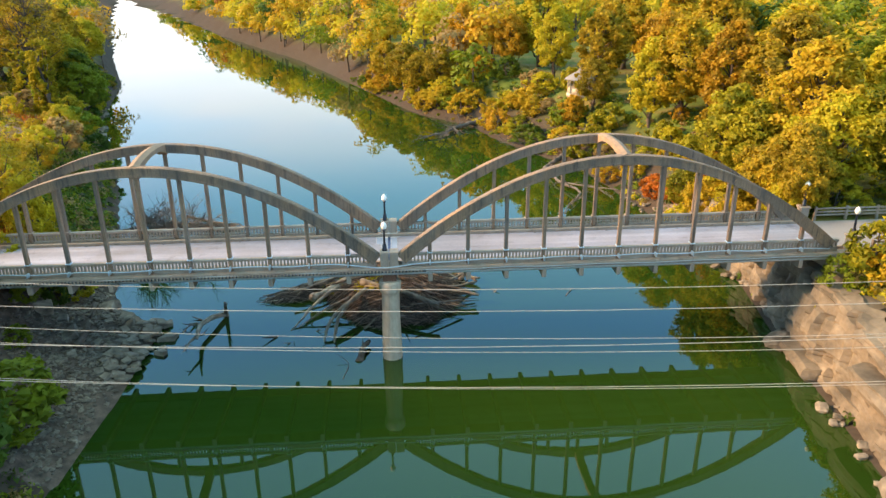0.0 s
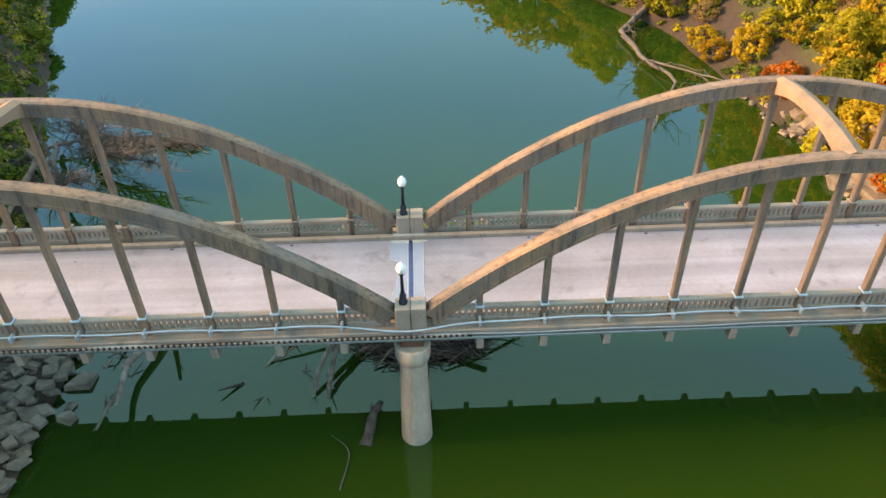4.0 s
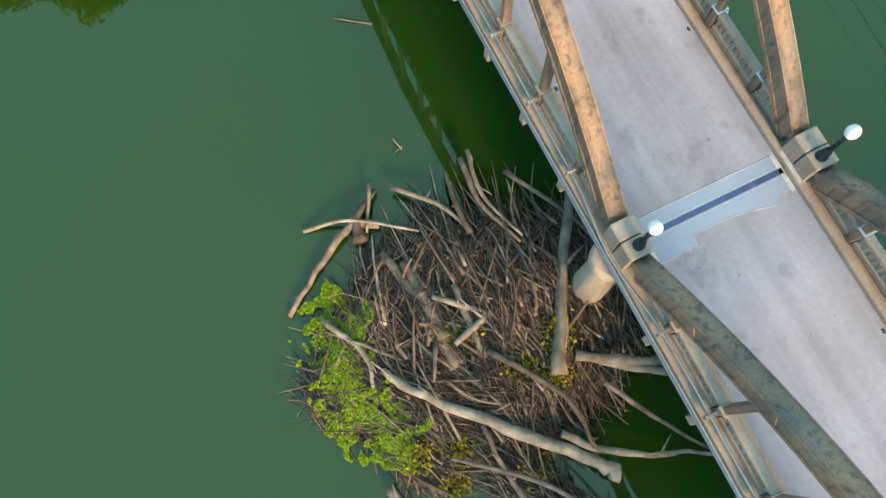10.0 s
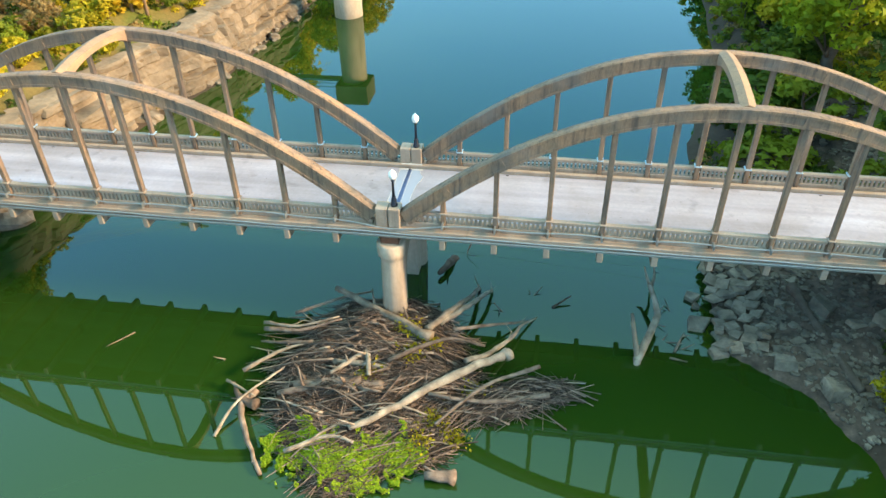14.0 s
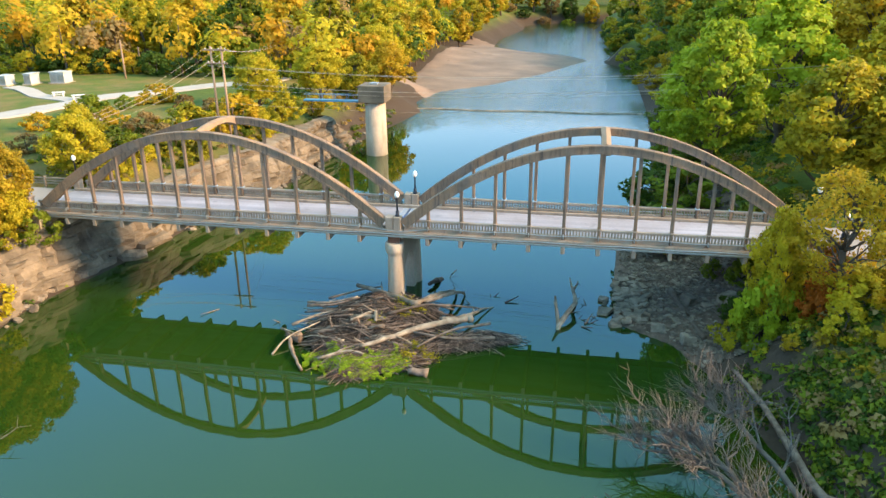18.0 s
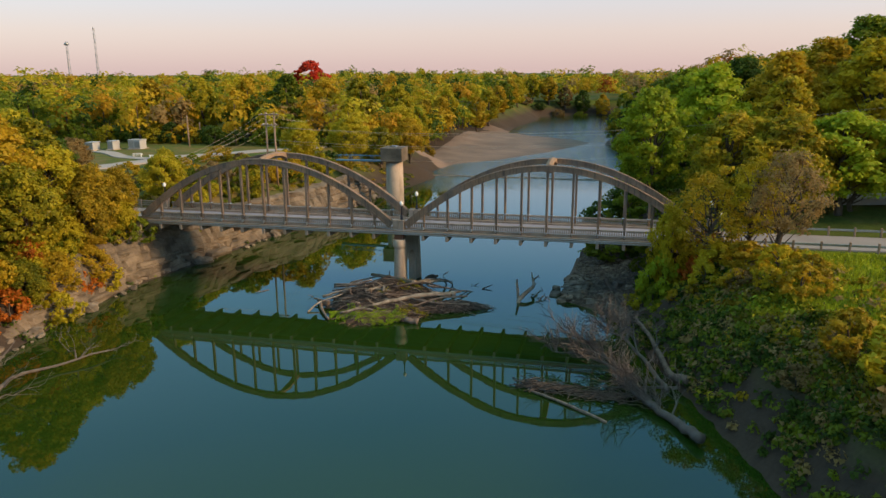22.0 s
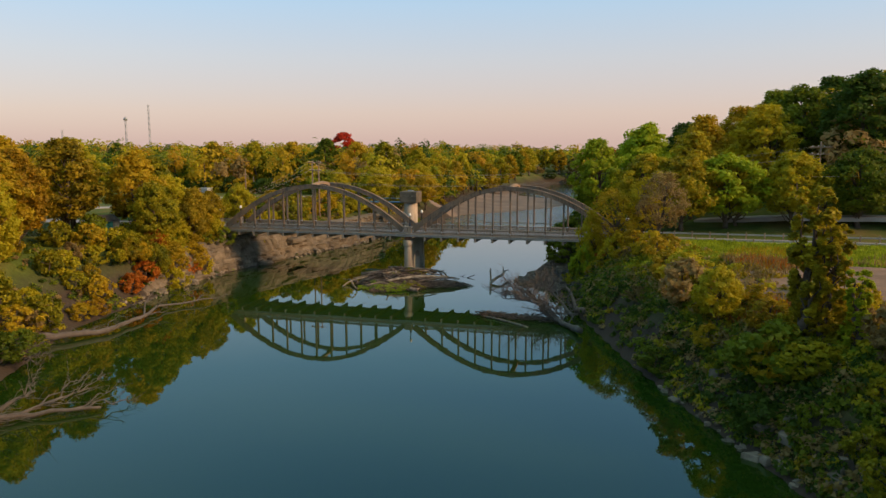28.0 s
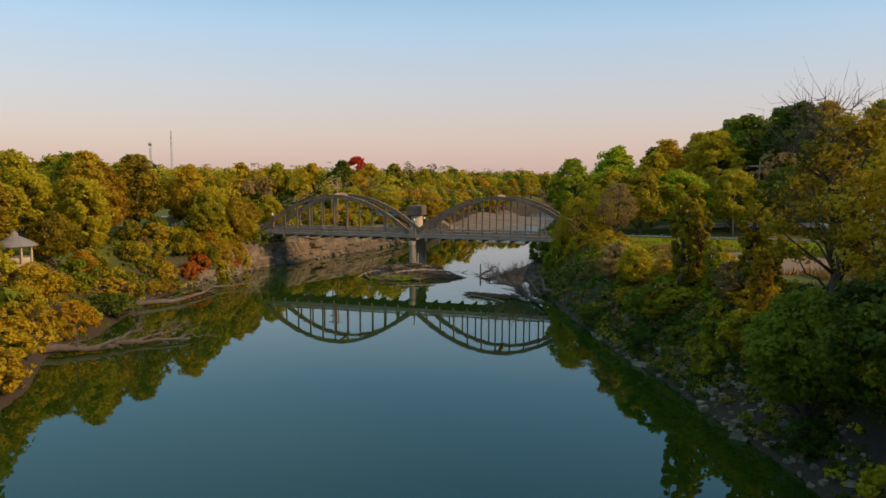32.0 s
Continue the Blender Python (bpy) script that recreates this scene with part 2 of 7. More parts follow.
M_GRAVEL = mat("gravel_bar", (0.25, 0.18, 0.135), 0.9, 0.3, 0.12, (0.14, 0.10, 0.075), 0.4, 2.5)
M_SHORE = mat("brown_shore_gravel", (0.158, 0.114, 0.085), 0.95, 0.5, 1.4, (0.042, 0.031, 0.024), 0.6, 7.0)
M_WHITE = mat("white_paint", (0.72, 0.71, 0.68), 0.6, 0.1, 1.0)
M_ROOF = mat("grey_shingle", (0.22, 0.21, 0.21), 0.85, 0.2, 1.5)
M_SHINGLE = mat("dark_brown_shingle", (0.09, 0.075, 0.065), 0.9, 0.25, 1.5)
M_GREEN = mat("green_shed_paint", (0.05, 0.30, 0.22), 0.6, 0.15, 1.0)
M_TAN = mat("tan_siding", (0.45, 0.38, 0.28), 0.7, 0.12, 1.0)
# near black put in for unlit doorway, panes, scuppers and tooth gaps
M_DARK = mat("near_black_shade_fill", (0.02, 0.02, 0.022), 0.5, 0.2, 1.0, bump=0)
M_CAB = mat("grey_cabinet_paint", (0.42, 0.43, 0.43), 0.5, 0.1, 0.6)
M_BLUE = mat("blue_slide_paint", (0.10, 0.28, 0.45), 0.4, 0.1, 1.0)
M_FIELD = mat("dry_reddish_grass", (0.27, 0.165, 0.105), 0.95, 0.35, 0.5, None, 0.4, 5.0)

add_runs(M_ARCH, (0.06, 0.05, 0.044), 0.85, (0.50, 0.68), 4.2)
add_runs(M_RAIL, (0.10, 0.08, 0.065), 0.5)
add_runs(M_PIER, (0.12, 0.09, 0.07), 0.5, (0.58, 0.75))
add_runs(M_ROAD, (0.24, 0.22, 0.23), 0.35, (0.55, 0.8), 0.5)


def add_bands(m):
    """Faint wheel lanes and long stains that follow the road, and small dark spots."""
    n, l = m.node_tree.nodes, m.node_tree.links
    b = n["Principled BSDF"]
    src = b.inputs["Base Color"].links[0].from_socket
    geo = n.new("ShaderNodeNewGeometry")
    for scale, lo, hi, span in (((0.035, 1.1, 1.0), 0.82, 1.12, (0.35, 0.65)), ((0.9, 0.9, 1.0), 0.78, 1.0, (0.30, 0.40)), ((5.0, 5.0, 1.0), 0.55, 1.0, (0.24, 0.30))):
        mp, t, r, mx = n.new("ShaderNodeMapping"), n.new("ShaderNodeTexNoise"), n.new("ShaderNodeMapRange"), n.new("ShaderNodeMix")
        mp.inputs["Scale"].default_value = scale
        l.new(geo.outputs["Position"], mp.inputs[0])
        l.new(mp.outputs[0], t.inputs["Vector"])
        t.inputs["Scale"].default_value, t.inputs["Detail"].default_value = 1.0, 4.0
        r.inputs["From Min"].default_value, r.inputs["From Max"].default_value = span
        r.inputs["To Min"].default_value, r.inputs["To Max"].default_value = lo, hi
        l.new(t.outputs["Fac"], r.inputs["Value"])
        mx.data_type, mx.blend_type = "RGBA", "MULTIPLY"
        mx.inputs["Factor"].default_value = 1.0
        l.new(src, mx.inputs["A"])
        l.new(r.outputs[0], mx.inputs["B"])
        src = mx.outputs["Result"]
    l.new(src, b.inputs["Base Color"])


add_bands(M_ROAD)

LEAVES = {
    "green": leaf_mat("green_leaves", (0.028, 0.058, 0.004), (0.19, 0.235, 0.012)),
    "dark": leaf_mat("dark_green_leaves", (0.012, 0.034, 0.005), (0.075, 0.125, 0.012)),
    "lime": leaf_mat("yellow_green_leaves", (0.085, 0.105, 0.005), (0.47, 0.40, 0.014)),
    "gold": leaf_mat("golden_leaves", (0.125, 0.105, 0.005), (0.50, 0.35, 0.013)),
    "yellow": leaf_mat("bright_yellow_leaves", (0.16, 0.145, 0.006), (0.58, 0.46, 0.014)),
    "orange": leaf_mat("orange_leaves", (0.14, 0.094, 0.005), (0.51, 0.305, 0.012)),
    "rust": leaf_mat("russet_leaves", (0.14, 0.055, 0.007), (0.50, 0.155, 0.014)),
    "red": leaf_mat("red_leaves", (0.200, 0.016, 0.008), (0.55, 0.050, 0.018)),
    "vine": leaf_mat("bright_vine_leaves", (0.065, 0.110, 0.005), (0.36, 0.43, 0.016)),
    "tan": leaf_mat("tan_dry_leaves", (0.12, 0.082, 0.030), (0.33, 0.235, 0.085)),
}


def ground_mat():
    """Soil with mud at the waterline, leaf litter, green and dry grass in patches."""
    m = bpy.data.materials.new("bank_soil_and_grass")
    m.use_nodes = True
    n, l = m.node_tree.nodes, m.node_tree.links
    b = n["Principled BSDF"]
    b.inputs["Roughness"].default_value = 0.95
    b.inputs["Specular IOR Level"].default_value = 0.2
    geo = n.new("ShaderNodeNewGeometry")
    s = n.new("ShaderNodeSeparateXYZ")
    l.new(geo.outputs["Position"], s.inputs[0])
    big, mid, fine = (n.new("ShaderNodeTexNoise") for _ in range(3))
    for node, sc, d in ((big, 0.035, 3.0), (mid, 0.25, 4.0), (fine, 3.0, 4.0)):
        node.inputs["Scale"].default_value, node.inputs["Detail"].default_value = sc, d
        l.new(geo.outputs["Position"], node.inputs["Vector"])
    g = n.new("ShaderNodeValToRGB")
    cols = [(0.30, (0.045, 0.075, 0.012)), (0.50, (0.085, 0.115, 0.018)), (0.62, (0.16, 0.13, 0.04)), (0.75, (0.15, 0.10, 0.05))]
    while len(g.color_ramp.elements) < 4:
        g.color_ramp.elements.new(0.5)
    for e, (p, c) in zip(g.color_ramp.elements, cols):
        e.position, e.color = p, (*c, 1)
    bl = n.new("ShaderNodeMath")
    bl.operation = "MULTIPLY_ADD"
    l.new(mid.outputs["Fac"], bl.inputs[0])
    bl.inputs[1].default_value = 0.45
    hb = n.new("ShaderNodeMath")
    hb.operation = "MULTIPLY"
    l.new(big.outputs["Fac"], hb.inputs[0])
    hb.inputs[1].default_value = 0.55
    l.new(hb.outputs[0], bl.inputs[2])
    l.new(bl.outputs[0], g.inputs[0])
    mud = n.new("ShaderNodeMapRange")
    mud.inputs["From Min"].default_value, mud.inputs["From Max"].default_value = 4.6, 8.2
    zn = n.new("ShaderNodeMath")
    zn.operation = "MULTIPLY_ADD"
    l.new(mid.outputs["Fac"], zn.inputs[0])
    zn.inputs[1].default_value = 3.0
    l.new(s.outputs["Z"], zn.inputs[2])
    l.new(zn.outputs[0], mud.inputs["Value"])
    mx = n.new("ShaderNodeMix")
    mx.data_type = "RGBA"
    l.new(mud.outputs[0], mx.inputs["Factor"])
    mx.inputs["A"].default_value = (0.058, 0.044, 0.033, 1)
    l.new(g.outputs[0], mx.inputs["B"])
    fm = n.new("ShaderNodeMapRange")
    fm.inputs["To Min"].default_value, fm.inputs["To Max"].default_value = 0.6, 1.35
    l.new(fine.outputs["Fac"], fm.inputs["Value"])
    mu = n.new("ShaderNodeMix")
    mu.data_type, mu.blend_type = "RGBA", "MULTIPLY"
    mu.inputs["Factor"].default_value = 1.0
    l.new(mx.outputs["Result"], mu.inputs["A"])
    l.new(fm.outputs[0], mu.inputs["B"])
    l.new(mu.outputs["Result"], b.inputs["Base Color"])
    bp = n.new("ShaderNodeBump")
    bp.inputs["Strength"].default_value, bp.inputs["Distance"].default_value = 0.5, 0.15
    l.new(fine.outputs["Fac"], bp.inputs["Height"])
    l.new(bp.outputs[0], b.inputs["Normal"])
    return m


def water_mat():
    m = bpy.data.materials.new("murky_green_water")
    m.use_nodes = True
    n, l = m.node_tree.nodes, m.node_tree.links
    b = n["Principled BSDF"]
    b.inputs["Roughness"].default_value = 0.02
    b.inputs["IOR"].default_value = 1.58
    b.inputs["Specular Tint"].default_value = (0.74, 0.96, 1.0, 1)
    geo = n.new("ShaderNodeNewGeometry")
    a, c = n.new("ShaderNodeTexNoise"), n.new("ShaderNodeTexNoise")
    a.inputs["Scale"].default_value, a.inputs["Detail"].default_value = 0.03, 3.0
    c.inputs["Scale"].default_value, c.inputs["Detail"].default_value = 0.5, 2.0
    for node in (a, c):
        l.new(geo.outputs["Position"], node.inputs["Vector"])
    r = n.new("ShaderNodeValToRGB")
    r.color_ramp.elements[0].position, r.color_ramp.elements[1].position = 0.35, 0.65
    r.color_ramp.elements[0].color, r.color_ramp.elements[1].color = (0.012, 0.036, 0.004, 1), (0.021, 0.044, 0.004, 1)
    l.new(a.outputs["Fac"], r.inputs[0])
    l.new(r.outputs[0], b.inputs["Base Color"])
    bp = n.new("ShaderNodeBump")
    bp.inputs["Strength"].default_value, bp.inputs["Distance"].default_value = 0.06, 0.05
    l.new(c.outputs["Fac"], bp.inputs["Height"])
    s, rip, sh, b2 = n.new("ShaderNodeSeparateXYZ"), n.new("ShaderNodeTexNoise"), n.new("ShaderNodeMapRange"), n.new("ShaderNodeBump")
    l.new(geo.outputs["Position"], s.inputs[0])
    l.new(geo.outputs["Position"], rip.inputs["Vector"])
    rip.inputs["Scale"].default_value, rip.inputs["Detail"].default_value = 1.3, 3.0
    sh.inputs["From Min"].default_value, sh.inputs["From Max"].default_value = -66.0, -100.0
    sh.inputs["To Max"].default_value = 0.85
    l.new(s.outputs["Y"], sh.inputs["Value"])
    l.new(sh.outputs[0], b2.inputs["Strength"])
    b2.inputs["Distance"].default_value = 0.25
    l.new(rip.outputs["Fac"], b2.inputs["Height"])
    l.new(bp.outputs[0], b2.inputs["Normal"])
    l.new(b2.outputs[0], b.inputs["Normal"])
    return m


M_GROUND, M_WATER = ground_mat(), water_mat()


# ---- building helpers ----
def mesh_from(name, verts, faces, material, smooth=False):
    me = bpy.data.meshes.new(name)
    me.from_pydata([tuple(v) for v in verts], [], [tuple(f) for f in faces])
    me.materials.append(material)
    if smooth:
        me.polygons.foreach_set("use_smooth", [True] * len(me.polygons))
    me.update()
    return me


def part(name, bm, material, parent=None, label=""):
    """Links a bmesh or a mesh as one object under a thing or a part."""
    if isinstance(bm, bpy.types.Mesh):
        me = bm
    else:
        me = bpy.data.meshes.new(name)
        bm.to_mesh(me)
        bm.free()
        me.materials.append(material)
    ob = new(name, me)
    if parent is not None:
        ob.parent = parent
    if label:
        ob["label"] = label
    return ob


def thing(name, label, category, group="", kind="", at=(0, 0, 0), turn=0.0):
    ob = new(name)
    ob.matrix_basis = pose(*at, 0, 0, turn)
    ob.empty_display_size = 0.3
    return tagged(ob, label, category, group, kind)


def box(x0, x1, y0, y1, z0, z1, bevel=0.02, bm=None):
    """A box with rounded edges, added to bm if one is given."""
    own = bmesh.new()
    bmesh.ops.create_cube(own, size=1.0, matrix=Matrix.Translation(((x0 + x1) / 2, (y0 + y1) / 2, (z0 + z1) / 2)) @ Matrix.Diagonal((x1 - x0, y1 - y0, z1 - z0, 1)))
    if bevel:
        bmesh.ops.bevel(own, geom=own.edges[:], offset=bevel, segments=1, affect="EDGES")
    if bm is None:
        return own
    tmp = bpy.data.meshes.new("tmp")
    own.to_mesh(tmp)
    own.free()
    bm.from_mesh(tmp)
    bpy.data.meshes.remove(tmp)
    return bm


def lathe(profile, sides=16, at=(0, 0), bm=None):
    """A turned form from (radius, z) pairs."""
    bm = bm or bmesh.new()
    rings = []
    for r, z in profile:
        rings.append([bm.verts.new((at[0] + r * math.cos(2 * math.pi * k / sides), at[1] + r * math.sin(2 * math.pi * k / sides), z)) for k in range(sides)])
    for a, b in zip(rings, rings[1:]):
        for k in range(sides):
            bm.faces.new((a[k], a[(k + 1) % sides], b[(k + 1) % sides], b[k])).smooth = True
    bm.faces.new(rings[0][::-1])
    bm.faces.new(rings[-1])
    return bm


def tube(points, radii, sides=6, store=None):
    """Vertices and faces of a tapered limb along points; added to store if it is given."""
    vs, fs = store if store is not None else ([], [])
    pts = [Vector(p) for p in points]
    base = len(vs)
    for i, p in enumerate(pts):
        d = (pts[min(i + 1, len(pts) - 1)] - pts[max(i - 1, 0)]).normalized()
        a = d.cross(Vector((0, 0, 1)) if abs(d.z) < 0.9 else Vector((1, 0, 0))).normalized()
        b = d.cross(a)
        for k in range(sides):
            w = 2 * math.pi * k / sides
            vs.append(p + (a * math.cos(w) + b * math.sin(w)) * radii[i])
    for i in range(len(pts) - 1):
        for k in range(sides):
            fs.append((base + i * sides + k, base + i * sides + (k + 1) % sides, base + (i + 1) * sides + (k + 1) % sides, base + (i + 1) * sides + k))
    fs.append(tuple(base + k for k in range(sides))[::-1])
    fs.append(tuple(base + (len(pts) - 1) * sides + k for k in range(sides)))
    return vs, fs


def smooth_step(a, b, v):
    t = min(1.0, max(0.0, (v - a) / (b - a)))
    return t * t * (3 - 2 * t)


# ---- the lie of the land ----
EAST = [(-900, -900), (-700, -500), (-450, -170), (-400, -100), (-360, -30), (-345, 2), (-330, 17), (-300, 16), (-250, 21), (-222, 20), (-208, 8), (-196, -8), (-183, -15), (-150, -3), (-128, 9), (-115, 20), (-100, 22), (-88, 18.4), (-58, 23), (-30, 25), (-20, 28), (-10, 29.4), (-2, 30.4), (8, 32.2), (20, 31.4), (38, 29), (48, 27.4), (57, 22.7), (69, 17.5), (79, 15), (89, 7), (95, 4), (120, -5), (180, -27), (223, -48), (283, -75), (400, -118), (525, -160), (900, -300)]
WEST = [(-900, -960), (-700, -560), (-450, -240), (-400, -170), (-360, -90), (-335, -32), (-310, -18), (-250, -22), (-200, -24), (-178, -20), (-162, -28), (-100, -28), (-62, -26.4), (-40, -25), (-22, -20), (-8, -19.3), (3, -19.3), (6, -23.5), (10, -25.2), (25, -30), (43, -36), (56, -41), (66, -45.5), (75, -49), (90, -55), (135, -66), (290, -125), (340, -146), (525, -215), (900, -360)]
ey, ex = np.array(EAST, float).T
wy, wx = np.array(WEST, float).T


def east_shore(y):
    return float(np.interp(y, ey, ex))


def west_shore(y):
    return float(np.interp(y, wy, wx))


def height(x, y):
    """Ground height, the water being at 0."""
    wob = 1.2 * noise.noise(Vector((x * 0.11, y * 0.11, 0))) + 0.4 * noise.noise(Vector((x * 0.4, y * 0.4, 3)))
    e, w = x - east_shore(y), west_shore(y) - x
    if e < 0 and w < 0:
        return -1.6 * smooth_step(0, 4, min(-e, -w)) - 0.05
    if e >= 0:
        c = smooth_step(-72, -58, y) * (1 - smooth_step(24, 40, y))
        d = max(0.0, e + wob * (0.5 if c > 0.5 else 1.0) * smooth_step(0, 3, e))
        cliff = np.interp(d, (0, 1.6, 3.0, 4.2, 6, 9, 15), (0, 0.3, 3.0, 4.9, 5.9, 7.4, 8.4))
        soft = np.interp(d, (0, 1, 3, 7, 12, 19), (0, 0.5, 1.9, 4.4, 7.4, 8.4))
        flat = np.interp(d, (0, 10, 30, 44, 62), (0, 0.5, 1.3, 3.0, 8.4))
        h = cliff * c + soft * (1 - c)
        bar = (1 - smooth_step(-120, -108, y)) * smooth_step(-240, -220, y)
        h = h * (1 - bar) + flat * bar
    else:
        c = smooth_step(-18, -11, y) * (1 - smooth_step(6, 12, y))
        d = max(0.0, w + wob * smooth_step(0, 3, w))
        shelf = np.interp(d, (0, 1, 5, 8, 11, 14.5), (0, 0.35, 1.1, 2.2, 5.5, 8.0))
        soft = np.interp(d, (0, 1, 2.5, 5, 9, 14), (0, 0.7, 2.3, 5.0, 7.6, 8.4))
        h = shelf * c + soft * (1 - c)
        h += 9.0 * smooth_step(42, 80, -x) * smooth_step(9, 34, -y) + 9.0 * smooth_step(80, 190, -x) * (1 - smooth_step(-12, 12, y))
    h += 0.25 * wob * smooth_step(10, 25, max(e, w))
    h += 14.0 * smooth_step(350, 800, math.hypot(x, y)) * max(0.0, noise.noise(Vector((x * 0.0022, y * 0.0022, 9))) + 0.15)
    # the roadway runs level through both banks
    k = (1 - smooth_step(4.5, 11, abs(y))) * smooth_step(33, 36, abs(x)) * (1 - smooth_step(110, 160, abs(x)))
    k2 = (1 - smooth_step(4.5, 7, abs(y))) * (1 - smooth_step(33.4, 34.5, abs(x)))
    h = h * (1 - k) + min(7.25, max(h, 7.25)) * k
    if k2 > 0 and abs(x) < 35:
        h = min(h, 5.8 + (1 - k2) * 3)
    return float(h)


def spread_axis(lo, hi, fine, limit, growth=1.16):
    mid = list(np.arange(lo, hi + 0.01, fine))
    step, v = fine, hi
    up = []
    while v < limit:
        step *= growth
        v += step
        up.append(v)
    step, v = fine, lo
    dn = []
    while v > -limit:
        step *= growth
        v -= step
        dn.append(v)
    return dn[::-1] + mid + up


def build_ground():
    xs = spread_axis(-80, 70, 1.1, 3500)
    ys = [y for y in spread_axis(-420, -80, 4.0, 3500, 1.2) if y <= -80] + [y for y in spread_axis(-75, 150, 1.25, 3500) if y >= -75]
    vs = [(x, y, height(x, y)) for y in ys for x in xs]
    nx = len(xs)
    fs = [(j * nx + i, j * nx + i + 1, (j + 1) * nx + i + 1, (j + 1) * nx + i) for j in range(len(ys) - 1) for i in range(nx - 1)]
    ob = new("ground", mesh_from("ground", vs, fs, M_GROUND, True))
    tagged(ob, "muddy river banks with grass and leaf litter", "ground", kind="structure")


build_ground()


def cover(name, x0, x1, y0, y1, n, m, inside, material, label, category):
    """A skin of other ground laid over the land where inside(x, y) is above 0; its rim dips under."""
    vs, fs = [], []
    for j in range(m + 1):
        for i in range(n + 1):
            x, y = x0 + (x1 - x0) * i / n, y0 + (y1 - y0) * j / m
            k = inside(x, y) + 0.6 * noise.noise(Vector((x * 0.2, y * 0.2, 2)))
            vs.append((x, y, height(x, y) + max(-0.5, min(0.10, 0.5 * k))))
    for j in range(m):
        for i in range(n):
            a = j * (n + 1) + i
            fs.append((a, a + 1, a + n + 2, a + n + 1))
    tagged(new(name, mesh_from(name, vs, fs, material, True)), label, category, kind="structure")


cover("gravel_bar", -36, 56, -345, -100, 90, 160, lambda x, y: min(31 - x, x - east_shore(y) + 4, -106 - y, y + 230, 3), M_GRAVEL, "brown gravel bar beside the shallow river", "gravel bar")
cover("stony_shore", -36, -17, -20, 14, 40, 60, lambda x, y: min(10.5 - (west_shore(y) - x), y + 17, 9 - y, 2), M_SHORE, "grey gravel and mud shore under the bridge", "shore")
wv = [(-1200, -1200, 0), (600, -1200, 0), (600, 1200, 0), (-1200, 1200, 0)]
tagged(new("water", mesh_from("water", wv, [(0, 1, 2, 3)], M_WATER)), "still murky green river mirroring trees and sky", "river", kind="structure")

# ---- the bridge ----
ROAD, HALF, RAIL_Y, SPAN = 7.85, 2.75, 3.35, 33.8
STEP = 2.77
HANGERS = [2.94 + STEP * k for k in range(11)]
bridge = thing("arch_bridge", "two-span weathered concrete rainbow arch road bridge", "bridge", at=(0, 0, -0.45))


def rib_top(u):
    return 15.68 - 0.0261 * (u - 16.9) ** 2


def rib_depth(u):
    return 0.64 + 0.20 * (abs(u - 16.9) / 16.3) ** 2


def rib_line(u):
    """Top and underside points of the rib at u along the span."""
    s = -2 * 0.0261 * (u - 16.9)
    n = Vector((-s, 0, 1)).normalized()
    top = Vector((u, 0, rib_top(u)))
    return top, top - n * rib_depth(u)


def build_rib(sx, y):
    """One rib with raised borders round sunken panels on both faces."""
    bm = bmesh.new()
    us = np.linspace(0.62, 33.2, 61)
    half = 0.28
    rings = []
    for u in us:
        t, b = rib_line(u)
        ring = []
        for p, yy in ((t, -half), (t, half), (b, half), (b, -half)):
            ring.append(bm.verts.new((sx * p.x, y + yy, p.z)))
        rings.append(ring)
    for a, b in zip(rings, rings[1:]):
        for k in range(4):
            bm.faces.new((a[k], a[(k + 1) % 4], b[(k + 1) % 4], b[k])).smooth = k in (0, 2)
    bm.faces.new(rings[0])
    bm.faces.new(rings[-1][::-1])
    bmesh.ops.recalc_face_normals(bm, faces=bm.faces[:])
    rib = part("arch_rib", bm, M_ARCH, bridge, "curved concrete arch rib with sunken side panels")
    # borders, 4 cm proud, along top and underside and at each hanger
    bm = bmesh.new()
    for face in (-1, 1):
        for lo, hi in ((0.0, 0.20), (0.80, 1.0)):
            prev = None
            for u in us:
                t, b = rib_line(u)
                p0, p1 = t.lerp(b, lo), t.lerp(b, hi)
                cur = [bm.verts.new((sx * p.x, y + face * d, p.z)) for p in (p0, p1) for d in (half - 0.02, half + 0.045)]
                if prev:
                    for q in ((0, 1), (1, 3), (3, 2), (2, 0)):
                        bm.faces.new((prev[q[0]], prev[q[1]], cur[q[1]], cur[q[0]]))
                prev = cur
        for u in HANGERS:
            t, b = rib_line(u)
            mid = (t + b) / 2
            s = math.atan(-2 * 0.0261 * (u - 16.9))
            m = Matrix.Translation((sx * mid.x, y + face * (half + 0.012), mid.z)) @ Matrix.Rotation(-sx * s, 4, "Y") @ Matrix.Diagonal((0.36, 0.046, (t - b).length * 0.97, 1))
            bmesh.ops.create_cube(bm, size=1.0, matrix=m)
    bmesh.ops.recalc_face_normals(bm, faces=bm.faces[:])
    part("rib_border", bm, M_ARCH, rib)


